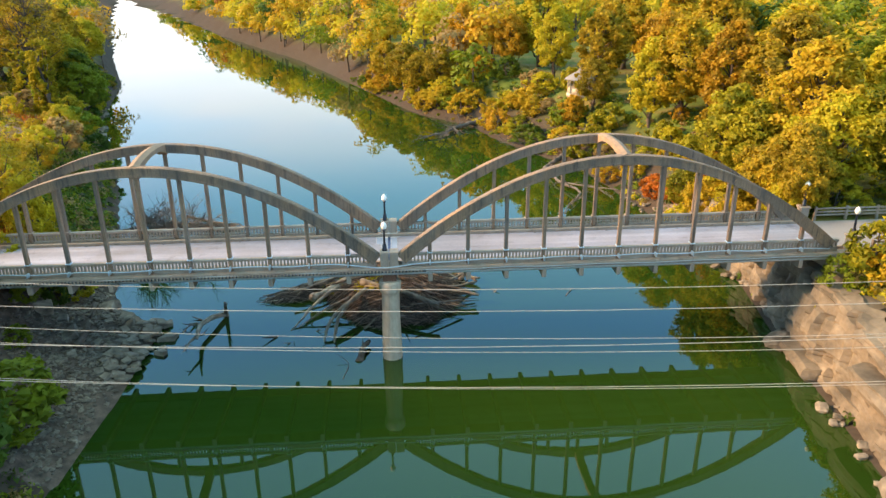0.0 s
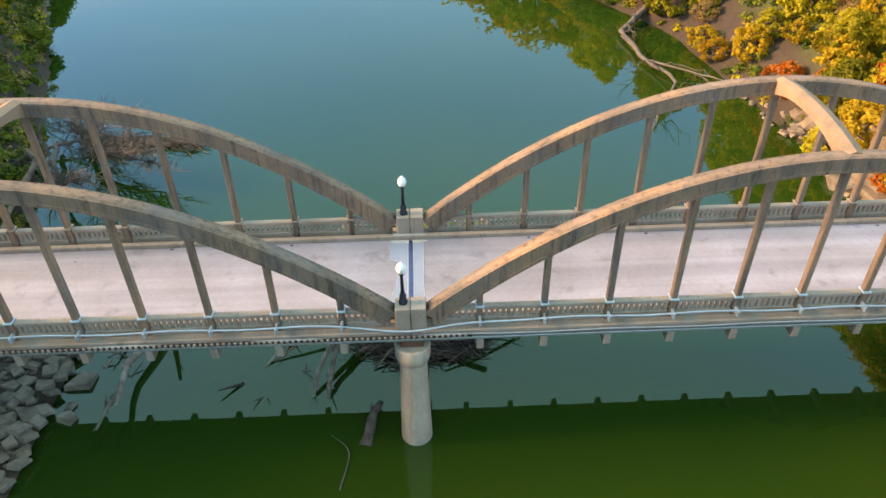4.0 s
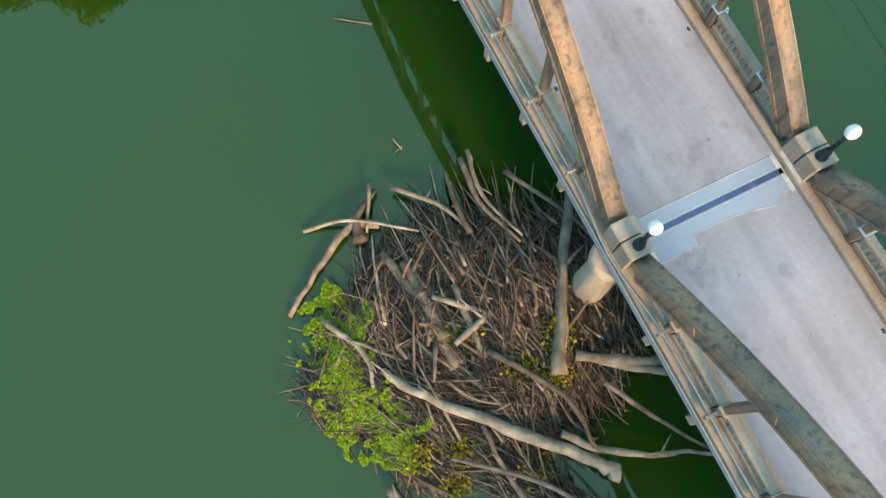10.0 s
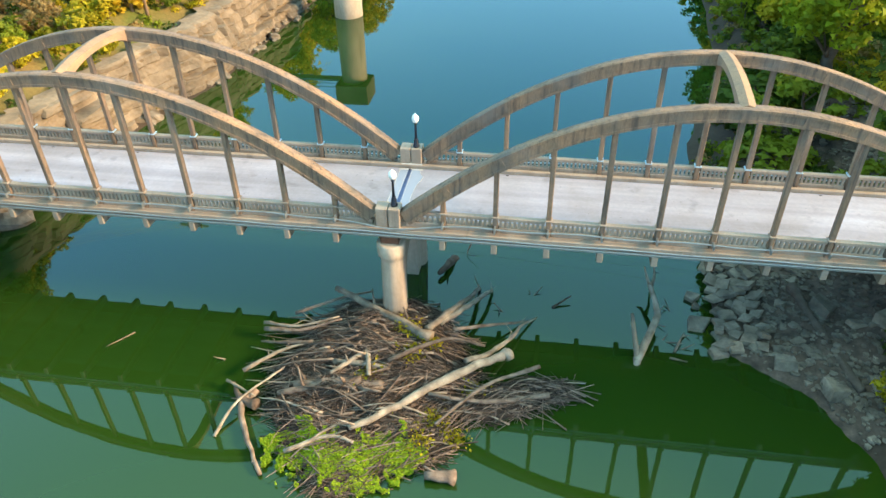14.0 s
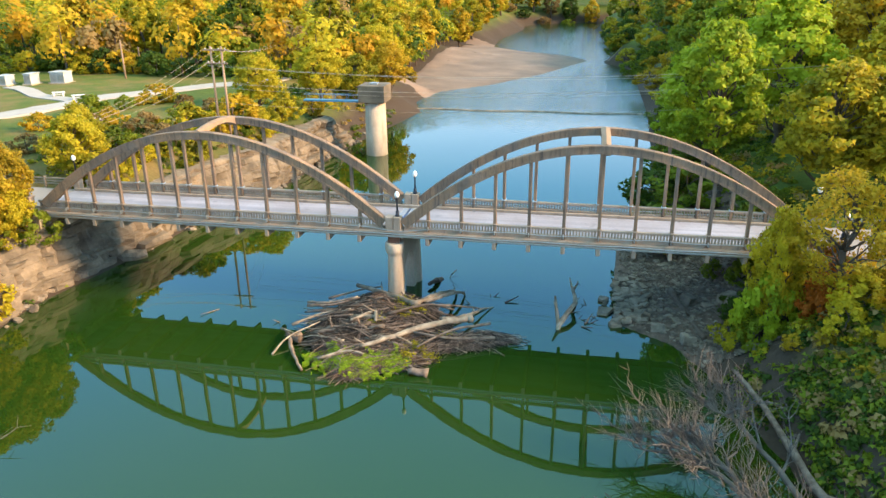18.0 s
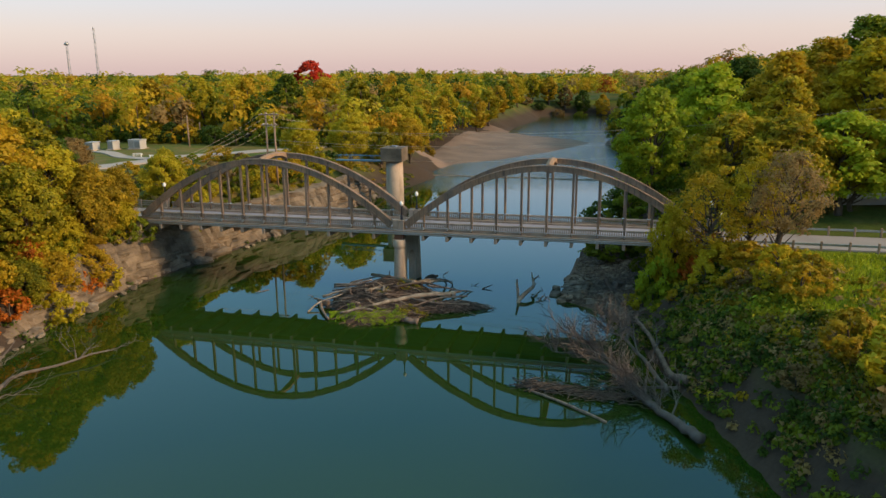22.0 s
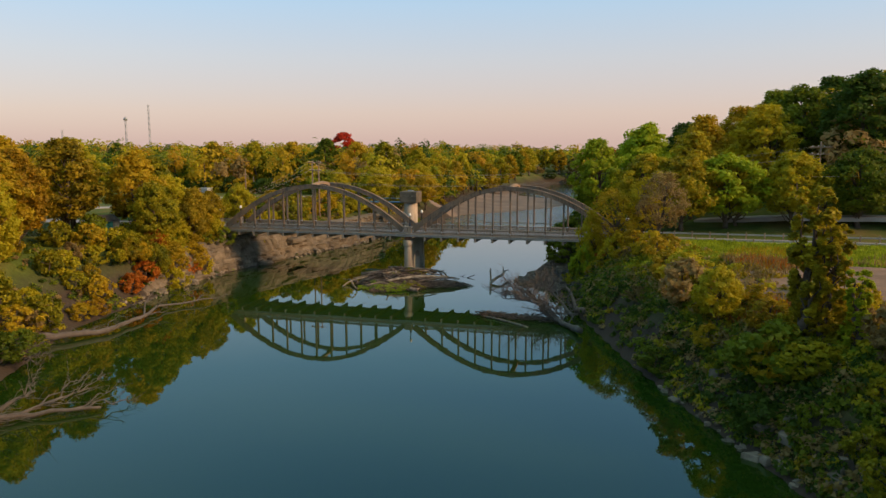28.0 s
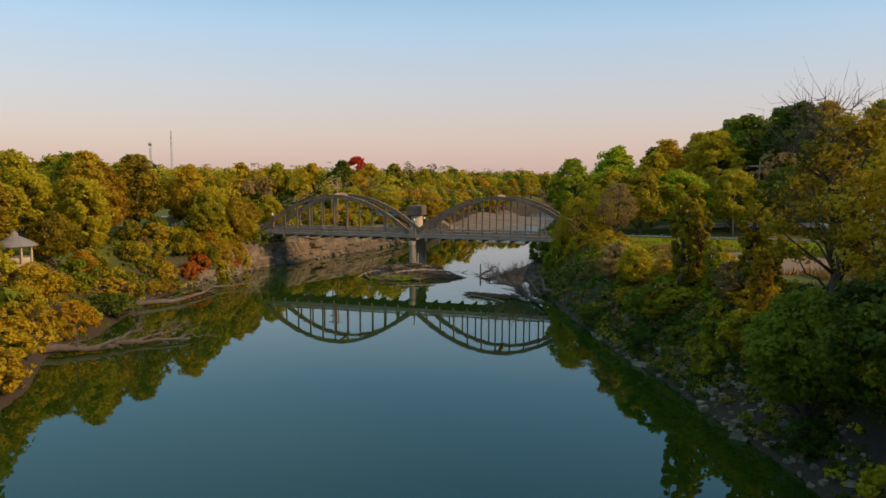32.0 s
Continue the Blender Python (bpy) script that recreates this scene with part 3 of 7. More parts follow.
for sx in (-1, 1):
    for sy in (-1, 1):
        build_rib(sx, sy * RAIL_Y)
    # crown strut between the two ribs, arched underneath
    bm = bmesh.new()
    cx, zt = sx * 16.9, 15.74
    prev = None
    for k in range(13):
        y = -RAIL_Y + 2 * RAIL_Y * k / 12
        low = 0.42 + 0.45 * (abs(y) / RAIL_Y) ** 3
        hump = 0.30 * (1 - (abs(y) / RAIL_Y) ** 2)
        cur = [bm.verts.new((cx + dx, y, zt + dz)) for dx, dz in ((-0.36, hump - low), (0.36, hump - low), (0.36, hump - 0.1), (0, hump + 0.03), (-0.36, hump - 0.1))]
        if prev:
            for q in range(5):
                bm.faces.new((prev[q], prev[(q + 1) % 5], cur[(q + 1) % 5], cur[q]))
        else:
            bm.faces.new(cur[::-1])
        prev = cur
    bm.faces.new(prev)
    bmesh.ops.recalc_face_normals(bm, faces=bm.faces[:])
    part("crown_strut", bm, M_STRUT, bridge, "sandy concrete strut joining the arch crowns")

# hangers, floor beams
beam_me, hang_me = None, {}
for sx in (-1, 1):
    for u in HANGERS:
        for sy in (-1, 1):
            t, b = rib_line(u)
            top = b.z + 0.05
            bm = box(sx * u - 0.13, sx * u + 0.13, sy * RAIL_Y - 0.16, sy * RAIL_Y + 0.16, ROAD - 0.35, max(top, ROAD + 1.1), 0.03)
            part("hanger", bm, M_ARCH, bridge)
        bm = box(sx * u - 0.16, sx * u + 0.16, -3.98, 3.98, 6.82, 7.44, 0.03)
        part("floor_beam", bm, M_RAIL, bridge)

# deck slab, edges, kerbs
bm = box(-34.6, 34.6, -HALF - 0.02, HALF + 0.02, 7.44, ROAD, 0.0)
part("deck_slab", bm, M_ROAD, bridge, "worn pale grey concrete roadway")
for sy in (-1, 1):
    y0, y1 = sorted((sy * (HALF + 0.02), sy * 3.86))
    part("deck_edge", box(-34.6, 34.6, y0, y1, 7.40, ROAD + 0.03, 0.02), M_RAIL, bridge)
    y0, y1 = sorted((sy * HALF, sy * 3.02))
    part("kerb", box(-34.6, 34.6, y0, y1, ROAD + 0.0, ROAD + 0.24, 0.03), M_RAIL, bridge, "sandy stained concrete kerb")
    # dark ledge hung with short teeth along the outer face
    y0, y1 = sorted((sy * 3.86, sy * 3.98))
    ledge = part("outer_ledge", box(-34.4, 34.4, y0, y1, 7.42, 7.56, 0.02), M_STEEL, bridge, "stained outer deck ledge")

tooth = bpy.data.meshes.new("drip_tooth")
tb = box(-0.055, 0.055, -0.05, 0.05, -0.09, 0.09, 0.008)
tb.to_mesh(tooth)
tb.free()
tooth.materials.append(M_RAIL)
# added near-black strip: the shade between the teeth is in its colour
part("drip_board", box(-34.4, 2.6, -3.975, -3.925, 7.57, 7.75, 0.004), M_DARK, bridge, "near-black strip standing for the shade behind the drip teeth")
for k in range(150):
    ob = new("drip_tooth", tooth)
    ob.parent = bridge
    ob.location = (-34.2 + k * 0.245, -3.99, 7.66)

# railing: bottom curb, top rail, balusters in each bay
BAYS = [(HANGERS[k] + 0.17, HANGERS[k + 1] - 0.17) for k in range(10)] + [(0.9, HANGERS[0] - 0.17), (HANGERS[-1] + 0.17, 33.6)]
bal_bm = box(-0.065, 0.065, -0.075, 0.075, 0.0, 0.46, 0.015)
bal_me = bpy.data.meshes.new("baluster")
bal_bm.to_mesh(bal_me)
bal_bm.free()
bal_me.materials.append(M_RAIL)
far_bal = bmesh.new()
near_spots = []
for sx in (-1, 1):
    for sy in (-1, 1):
        for a, b in BAYS:
            x0, x1 = sorted((sx * a, sx * b))
            y = sy * RAIL_Y
            rail = part("railing_panel", box(x0, x1, y - 0.13, y + 0.13, ROAD + 0.03, ROAD + 0.36, 0.025), M_RAIL, bridge, "cast concrete railing bay")
            part("top_rail", box(x0, x1, y - 0.15, y + 0.15, ROAD + 0.80, ROAD + 1.0, 0.03), M_RAIL, rail)
            n = max(1, int((x1 - x0) / 0.235))
            for k in range(n):
                x = x0 + (x1 - x0) * (k + 0.5) / n
                if a < 12:
                    near_spots.append((rail, (x, y, ROAD + 0.35)))
                else:
                    bmesh.ops.create_cube(far_bal, size=1.0, matrix=Matrix.Translation((x, y, ROAD + 0.58)) @ Matrix.Diagonal((0.13, 0.15, 0.46, 1)))
tagged(part("baluster_rest", far_bal, M_RAIL, bridge), kind="stuff")

# pedestals over the pier, and lamp plinths
for sy in (-1, 1):
    y = sy * RAIL_Y
    for dx in (-1, 1):
        x0, x1 = sorted((dx * 0.02, dx * 0.66))
        part("pedestal", box(x0, x1, y - 0.42, y + 0.42, 7.42, 9.08, 0.04), M_RAIL, bridge, "concrete block between the arches")

# expansion joint, patches and sealant on the roadway
part("joint_plate", box(-0.10, 0.10, -2.70, 2.70, ROAD - 0.05, ROAD + 0.012, 0.004), M_JOINT, bridge, "dark steel expansion joint")
bm = bmesh.new()
left = [(-0.62, -2.7), (-0.70, -2.2), (-0.95, -1.8), (-0.72, -0.9), (-0.62, 0.1), (-0.64, 1.1), (-0.98, 1.15), (-1.02, 2.72)]
ring = [bm.verts.new((x, y, ROAD + 0.004)) for x, y in left] + [bm.verts.new((x, y, ROAD + 0.004)) for x, y in ((0.62, 2.72), (0.60, -2.7))]
bm.faces.new(ring)
bmesh.ops.recalc_face_normals(bm, faces=bm.faces[:])
ext = bmesh.ops.extrude_face_region(bm, geom=bm.faces[:])
bmesh.ops.translate(bm, verts=[v for v in ext["geom"] if isinstance(v, bmesh.types.BMVert)], vec=(0, 0, -0.05))
bmesh.ops.recalc_face_normals(bm, faces=bm.faces[:])
part("road_patch", bm, M_PATCH, bridge, "bluish newer concrete patch round the joint")
vs, fs = [], []
for line in (left, [(0.62, 2.72), (0.60, -2.7)], [(-0.16, 2.5), (-0.16, -2.4)], [(0.15, 2.5), (0.15, -2.4)]):
    w = 0.011 if abs(line[0][0]) > 0.3 else 0.008
    pts = []
    for a, b in zip(line, line[1:]):
        pts += [Vector((*a, ROAD + 0.006)).lerp(Vector((*b, ROAD + 0.006)), k / 4) + Vector((random.uniform(-w, w), 0, 0)) * 0.6 for k in range(4)]
    pts.append(Vector((*line[-1], ROAD + 0.006)))
    tube(pts, [w * random.uniform(0.6, 1.4) for _ in pts], 5, (vs, fs))
part("sealant_line", mesh_from("sealant_line", vs, fs, M_SEAL), M_SEAL, bridge, "ragged whitish sealant edge")
def mortar(x0, x1, y0, y1, z, seed):
    """A thin ragged smear of white mortar."""
    bm = bmesh.new()
    ring = []
    for k in range(28):
        a = 2 * math.pi * k / 28
        c, q = math.cos(a), math.sin(a)
        m = max(abs(c), abs(q))
        g = 0.9 + 0.22 * noise.noise(Vector((c * 2.4 + seed, q * 2.4, 0)))
        ring.append(bm.verts.new(((x0 + x1) / 2 + (x1 - x0) / 2 * c / m * g, (y0 + y1) / 2 + (y1 - y0) / 2 * q / m * g, z)))
    top = bm.faces.new(ring)
    ext = bmesh.ops.extrude_face_region(bm, geom=[top])
    bmesh.ops.translate(bm, verts=[v for v in ext["geom"] if isinstance(v, bmesh.types.BMVert)], vec=(0, 0, -0.02))
    bmesh.ops.recalc_face_normals(bm, faces=bm.faces[:])
    return bm


for k, (x0, x1, y0, y1, z) in enumerate(((-1.1, 0.85, 2.50, 2.74, 0.012), (-0.95, 0.8, 2.78, 3.0, 0.252), (-0.9, 0.7, -2.74, -2.55, 0.012), (-0.75, 0.65, -3.0, -2.78, 0.252))):
    part("kerb_mortar", mortar(x0, x1, y0, y1, ROAD + z, k * 3.3), M_SEAL, bridge, "white mortar smeared at the kerb")
for sy in (-1, 1):
    for k in range(-5, 6):
        if k:
            part("scupper", box(k * 5.9 - 0.08, k * 5.9 + 0.08, sy * 2.62 - 0.05, sy * 2.62 + 0.05, ROAD - 0.04, ROAD + 0.006, 0.0), M_DARK, bridge)

# pier: two turned columns, a web with an arched opening, caps and bearings
for sy in (-1, 1):
    y = sy * 3.35
    prof = [(0.78, -1.8), (0.76, 0.5), (0.62, 5.6), (0.62, 5.75), (0.76, 5.95), (0.80, 6.1), (0.80, 6.72), (0.72, 6.8)]
    part("pier_column", lathe(prof, 24, (0, y)), M_PIER, bridge, "round stained concrete pier column")
    part("bearing", box(-0.5, 0.5, y - 0.35, y + 0.35, 6.78, 7.42, 0.03), M_RUST, bridge, "rusty bearing block")
bm = bmesh.new()
outline = [(-3.3, -1.8), (-3.3, 6.7), (3.3, 6.7), (3.3, -1.8), (1.75, -1.8), (1.75, 3.2)] + [(1.75 * math.cos(a), 3.2 + 1.5 * math.sin(a)) for a in np.linspace(0.15, math.pi - 0.15, 11)] + [(-1.75, 3.2), (-1.75, -1.8)]
for x in (-0.42, 0.42):
    bm.faces.new([bm.verts.new((x, yy, zz)) for yy, zz in outline])
bm.verts.ensure_lookup_table()
n = len(outline)
for k in range(n):
    bm.faces.new((bm.verts[k], bm.verts[(k + 1) % n], bm.verts[n + (k + 1) % n], bm.verts[n + k]))
bmesh.ops.recalc_face_normals(bm, faces=bm.faces[:])
bmesh.ops.triangulate(bm, faces=[f for f in bm.faces if len(f.verts) > 4])
part("pier_web", bm, M_PIER, bridge, "pier wall with an arched opening")
for sx in (-1, 1):
    x0, x1 = sorted((sx * 33.4, sx * 36.0))
    part("abutment", box(x0, x1, -4.1, 4.1, 2.5, 7.42, 0.05), M_PIER, bridge, "concrete abutment wall")

# conduits along both outer faces with their brackets
for sy in (-1, 1):
    vs, fs = [], []
    xs = np.arange(-33, 33.1, 0.7)
    pts = [(x, sy * (3.72 + 0.22 * math.exp(-(x / 1.6) ** 2)), ROAD + 0.42 - 0.28 * math.exp(-(x / 2.6) ** 2) + 0.05 * math.sin(x * 1.1)) for x in xs]
    tube(pts, [0.042] * len(pts), 8, (vs, fs))
    pm = M_PIPE if sy < 0 else M_STEEL
    part("conduit", mesh_from("conduit", vs, fs, pm, True), pm, bridge, "pale blue pipe strapped along the railing" if sy < 0 else "grey steel pipe strapped along the railing")
    vs, fs = [], []
    pts = [(x, sy * 3.93, 7.70 + 0.03 * math.sin(x * 0.9)) for x in xs]
    tube(pts, [0.05] * len(pts), 8, (vs, fs))
    part("conduit", mesh_from("conduit", vs, fs, M_STEEL, True), M_STEEL, bridge, "thin grey pipe along the deck edge")
    for sx in (-1, 1):
        for u in HANGERS:
            part("conduit_strap", box(sx * u - 0.05, sx * u + 0.05, *sorted((sy * 3.5, sy * 3.90)), ROAD + 0.22, ROAD + 0.50, 0.01), pm, bridge)
            part("pipe_collar", box(sx * u - 0.19, sx * u + 0.19, *sorted((sy * 3.14, sy * 3.60)), ROAD + 1.0, ROAD + 1.08, 0.015), M_PIPE if sy < 0 else M_RAIL, bridge)


def street_lamp(at, name_group="lamps on the bridge"):
    lamp = thing("street_lamp", "dark iron post lamp with a white globe", "street lamp", name_group, at=at)
    part("base", lathe([(0.20, 0), (0.20, 0.10), (0.15, 0.16), (0.15, 0.42), (0.10, 0.5), (0.11, 0.56)], 12), M_IRON, lamp)
    part("post", lathe([(0.085, 0.55), (0.065, 1.45), (0.10, 1.52), (0.12, 1.60)], 10), M_IRON, lamp)
    part("globe", lathe([(0.10, 1.60), (0.18, 1.68), (0.215, 1.80), (0.215, 1.90), (0.17, 2.03), (0.08, 2.11), (0.03, 2.18)], 14), M_GLOBE, lamp, "white glass globe")
    return lamp


ROAD -= 0.45
first = street_lamp((-0.30, 3.3, 8.63))
copy_thing(first, pose(-0.30, -3.3, 8.63))
for x, y in ((-34.6, 3.45), (-34.6, -3.45), (34.6, 3.45), (34.6, -3.45)):
    post = thing("lamp_plinth", "square concrete end post of the bridge", "post", "end posts", at=(x, y, 6.95))
    part("shaft", box(-0.35, 0.35, -0.35, 0.35, 0, 1.6, 0.04), M_RAIL, post)
    part("cap", box(-0.42, 0.42, -0.42, 0.42, 1.6, 1.78, 0.03), M_RAIL, post)
    copy_thing(first, pose(x, y, 8.73))

# ---- approach roads ----
for sx in (-1, 1):
    vs, fs = [], []
    for k in range(61):
        x = sx * (34.6 + k * 4.0)
        z = ROAD - 0.02 if abs(x) < 100 else max(ROAD - 0.02, height(x, 0) + 0.15)
        for y in (-3.3, 3.3):
            vs += [(x, y, z), (x, y * 1.02, z - 0.6)]
    for k in range(60):
        a = k * 4
        fs += [(a, a + 4, a + 6, a + 2), (a, a + 1, a + 5, a + 4), (a + 2, a + 6, a + 7, a + 3)]
    tagged(new("road_west" if sx < 0 else "road_east", mesh_from("road", vs, fs, M_ASPHALT)), "pale grey two-lane approach road", "road", kind="structure")


def guard_rail(x0, x1, y, name, label, high=0.75):
    g = thing(name, label, "guard rail", at=(0, 0, 0))
    for z in ((0.55,) if name == "guard_rail" else (0.35, 0.62, 0.9)):
        part("beam", box(min(x0, x1), max(x0, x1), y - 0.05, y + 0.05, ROAD + z - 0.12, ROAD + z + 0.12 if name == "guard_rail" else ROAD + z + 0.04, 0.02), M_STEEL if name == "guard_rail" else M_RAIL, g)
    n = int(abs(x1 - x0) / 2.6)
    for k in range(n + 1):
        x = x0 + (x1 - x0) * k / n
        part("post", box(x - 0.1, x + 0.1, y - 0.1, y + 0.1, ROAD - 0.6, ROAD + high + 0.15, 0.02), M_POLE if name == "guard_rail" else M_RAIL, g)


for y in (-3.9, 3.9):
    guard_rail(-36.5, -110, y, "guard_rail", "grey steel guard rail on wooden posts beside the road")
    guard_rail(36.0, 58, y, "concrete_fence", "three-bar concrete fence along the road", 0.9)

# ---- trees ----
RNG = np.random.default_rng(7)


def leaf_cards(centers, sizes, rng, lift=0.3):
    """Two-triangle leaves, bent along the middle, at the given places."""
    n = len(centers)
    d = rng.normal(size=(n, 3))
    d[:, 2] += lift
    d /= np.linalg.norm(d, axis=1)[:, None]
    h = rng.normal(size=(n, 3))
    a = np.cross(d, h)
    a /= np.linalg.norm(a, axis=1)[:, None]
    b = np.cross(d, a)
    s = sizes[:, None]
    v = np.empty((n, 4, 3))
    v[:, 0], v[:, 2] = centers - a * s * 0.62, centers + a * s * 0.62
    v[:, 1], v[:, 3] = centers + b * s * 0.42 + d * s * 0.12, centers - b * s * 0.42 + d * s * 0.12
    return v.reshape(-1, 3), np.arange(4 * n).reshape(-1, 4)


def leaf_flakes(centers, sizes, rng, lift=0.6, facing=None, loose=0.55):
    """Single-triangle leaf clumps. With facing they lie like shingles on the mass they clothe, else every way."""
    n = len(centers)
    d = rng.normal(size=(n, 3))
    if facing is not None:
        d = facing + d * loose
    d[:, 2] += lift
    d /= np.linalg.norm(d, axis=1)[:, None]
    a = np.cross(d, rng.normal(size=(n, 3)))
    a /= np.linalg.norm(a, axis=1)[:, None]
    b = np.cross(d, a)
    s = sizes[:, None]
    v = np.stack([centers - a * s * 0.6 - b * s * 0.3, centers + a * s * 0.6 - b * s * 0.3, centers + b * s * 0.62], 1)
    return v.reshape(-1, 3), np.arange(3 * n).reshape(-1, 3)


def mesh_cards(name, verts, quads, material):
    me = bpy.data.meshes.new(name)
    me.vertices.add(len(verts))
    me.vertices.foreach_set("co", np.asarray(verts, np.float32).ravel())
    me.loops.add(quads.size)
    me.loops.foreach_set("vertex_index", quads.ravel().astype(np.int32))
    me.polygons.add(len(quads))
    me.polygons.foreach_set("loop_start", np.arange(0, quads.size, quads.shape[1], dtype=np.int32))
    me.update(calc_edges=True)
    me.materials.append(material)
    return me


def limb_path(p, q, rng, bend=0.12, n=5):
    p, q = np.array(p, float), np.array(q, float)
    pts = [p + (q - p) * k / (n - 1) for k in range(n)]
    amp = np.linalg.norm(q - p) * bend
    return [tuple(pt + (rng.normal(size=3) * amp * (0 < k < n - 1) * 0.6)) for k, pt in enumerate(pts)]


def make_tree(seed, high=12.0, wide=4.6, low=0.28, clumps=46, per=120, leaf=0.34, lean=0.0, bare=0.0, column=False, limbs=3):
    """Meshes of trunk with limbs and of a crown of leaf clumps."""
    rng = np.random.default_rng(seed)
    store = ([], [])
    top = np.array([rng.normal() * 0.4 + lean, rng.normal() * 0.4, high * 0.86])
    trunk = limb_path((0, 0, -0.6), top, rng, 0.03, 8)
    tube(trunk, [0.34 * (1 - 0.85 * k / 7) * high / 12 + 0.02 for k in range(8)], 8, store)
    cents, rads = [], []
    for k in range(clumps):
        f = (k + 0.5) / clumps
        z = low + (1 - low) * f
        if column:
            prof = (0.92 + 0.22 * math.sin(7 * z + 1.0 + seed)) * (1.0 - 0.35 * max(0.0, z - 0.75) / 0.25)
        else:
            prof = max(0.12, math.sin(math.pi * min(1, (z - low) / (1 - low) * 0.86 + 0.14))) ** 0.7
        ang = k * 2.39996 + rng.normal() * 0.4
        r = wide * prof * math.sqrt(rng.uniform(0.30, 1.0)) * rng.uniform(0.72, 1.10)
        c = np.array([r * math.cos(ang) + lean * z, r * math.sin(ang), z * high * rng.uniform(0.93, 1.03)])
        cents.append(c)
        rads.append(rng.uniform(0.55, 1.15) * (wide / 4.6) * (0.8 if column else 1.0))
        if k % limbs == 0:
            j = min(6, max(1, int((z - 0.12) * 7)))
            tube(limb_path(trunk[j], c, rng, 0.1, 4), [0.11 * high / 12, 0.07, 0.045, 0.015], 4, store)
    pts, sz, out = [], [], []
    mid = np.array([lean * 0.5, 0, high * (low + (1 - low) * 0.45)])
    for c, r in zip(cents, rads):
        m = int(per * (1 - bare) * rng.uniform(0.7, 1.25))
        d = rng.normal(size=(2 * m, 3))
        d /= np.linalg.norm(d, axis=1)[:, None]
        away = (c - mid) / (np.linalg.norm(c - mid) + 0.01)
        d = d[d @ away > -0.45][:m]
        shell = rng.uniform(0.4, 1.25, (len(d), 1))
        pts.append(c + d * shell * r * ((0.95, 0.95, 1.5) if column else (1.05, 1.05, 0.78)))
        out.append(d + 0.5 * away)
        sz.append(leaf * rng.uniform(0.6, 1.5, size=len(d)))
    v, q = leaf_flakes(np.concatenate(pts), np.concatenate(sz), rng, 0.25, np.concatenate(out), 0.8)
    return mesh_from("trunk", *store, M_BARK, True), mesh_cards("crown", v, q, LEAVES["green"])


KINDS = {
    "round": [make_tree(s, 12, 4.8, clumps=110, per=86, leaf=0.33) for s in (1, 2, 3)],
    "tall": [make_tree(s, 15, 4.4, 0.24, 124, 80, 0.36) for s in (11, 12, 13)],
    "far": [make_tree(s, 15, 4.4, 0.2, 70, 56, 0.56, limbs=12) for s in (51, 52, 53)],
    "airy": [make_tree(s, 12, 4.3, 0.3, 70, 110, 0.19, 0.8, 0.1, limbs=2) for s in (21, 22)],
    "vine": [make_tree(s, 13, 1.5, 0.06, 120, 130, 0.22, column=True, limbs=6) for s in (31, 32)],
    "bush": [make_tree(s, 3.4, 2.4, 0.05, 34, 56, 0.26, limbs=8) for s in (41, 42, 43)],
}
TREE_WORDS = {"green": "green", "dark": "dark green", "lime": "yellow-green autumn", "gold": "golden autumn", "yellow": "bright yellow autumn", "orange": "orange autumn", "rust": "russet autumn", "red": "bright red autumn", "vine": "bright green", "tan": "dry tan"}


def plant(kind, x, y, high, colour, group="trees on the banks", wide=1.0, z=None, num=None):
    """One tree or shrub, high metres tall, at its own turn and width."""
    look_of = "far" if kind == "tall" and y < -88 else kind
    base = {"round": 12, "tall": 15, "airy": 12, "vine": 13, "bush": 3.4}[kind]
    name = "shrub" if kind == "bush" else "tree"
    meshes = KINDS[look_of][(num if num is not None else int(RNG.integers(99))) % len(KINDS[look_of])]
    s = high / base
    word = {"bush": "shrub on the river bank", "vine": "vine-covered tree trunk by the river", "airy": "thin-crowned leaning tree", "tall": "tall broadleaf tree", "round": "round-crowned broadleaf tree"}[kind]
    root = thing(name, f"{TREE_WORDS[colour]} {word}", name, group)
    root.matrix_basis = Matrix.LocRotScale((x, y, (height(x, y) if z is None else z) - 0.05), Euler((0, 0, RNG.uniform(0, 6.28))), (s * wide, s * wide, s))
    for nm, me in zip(("trunk", "crown"), meshes):
        ob = new(nm, me)
        ob.parent = root
        if nm == "crown":
            ob.material_slots[0].link = "OBJECT"
            ob.material_slots[0].material = LEAVES[colour]
    return root


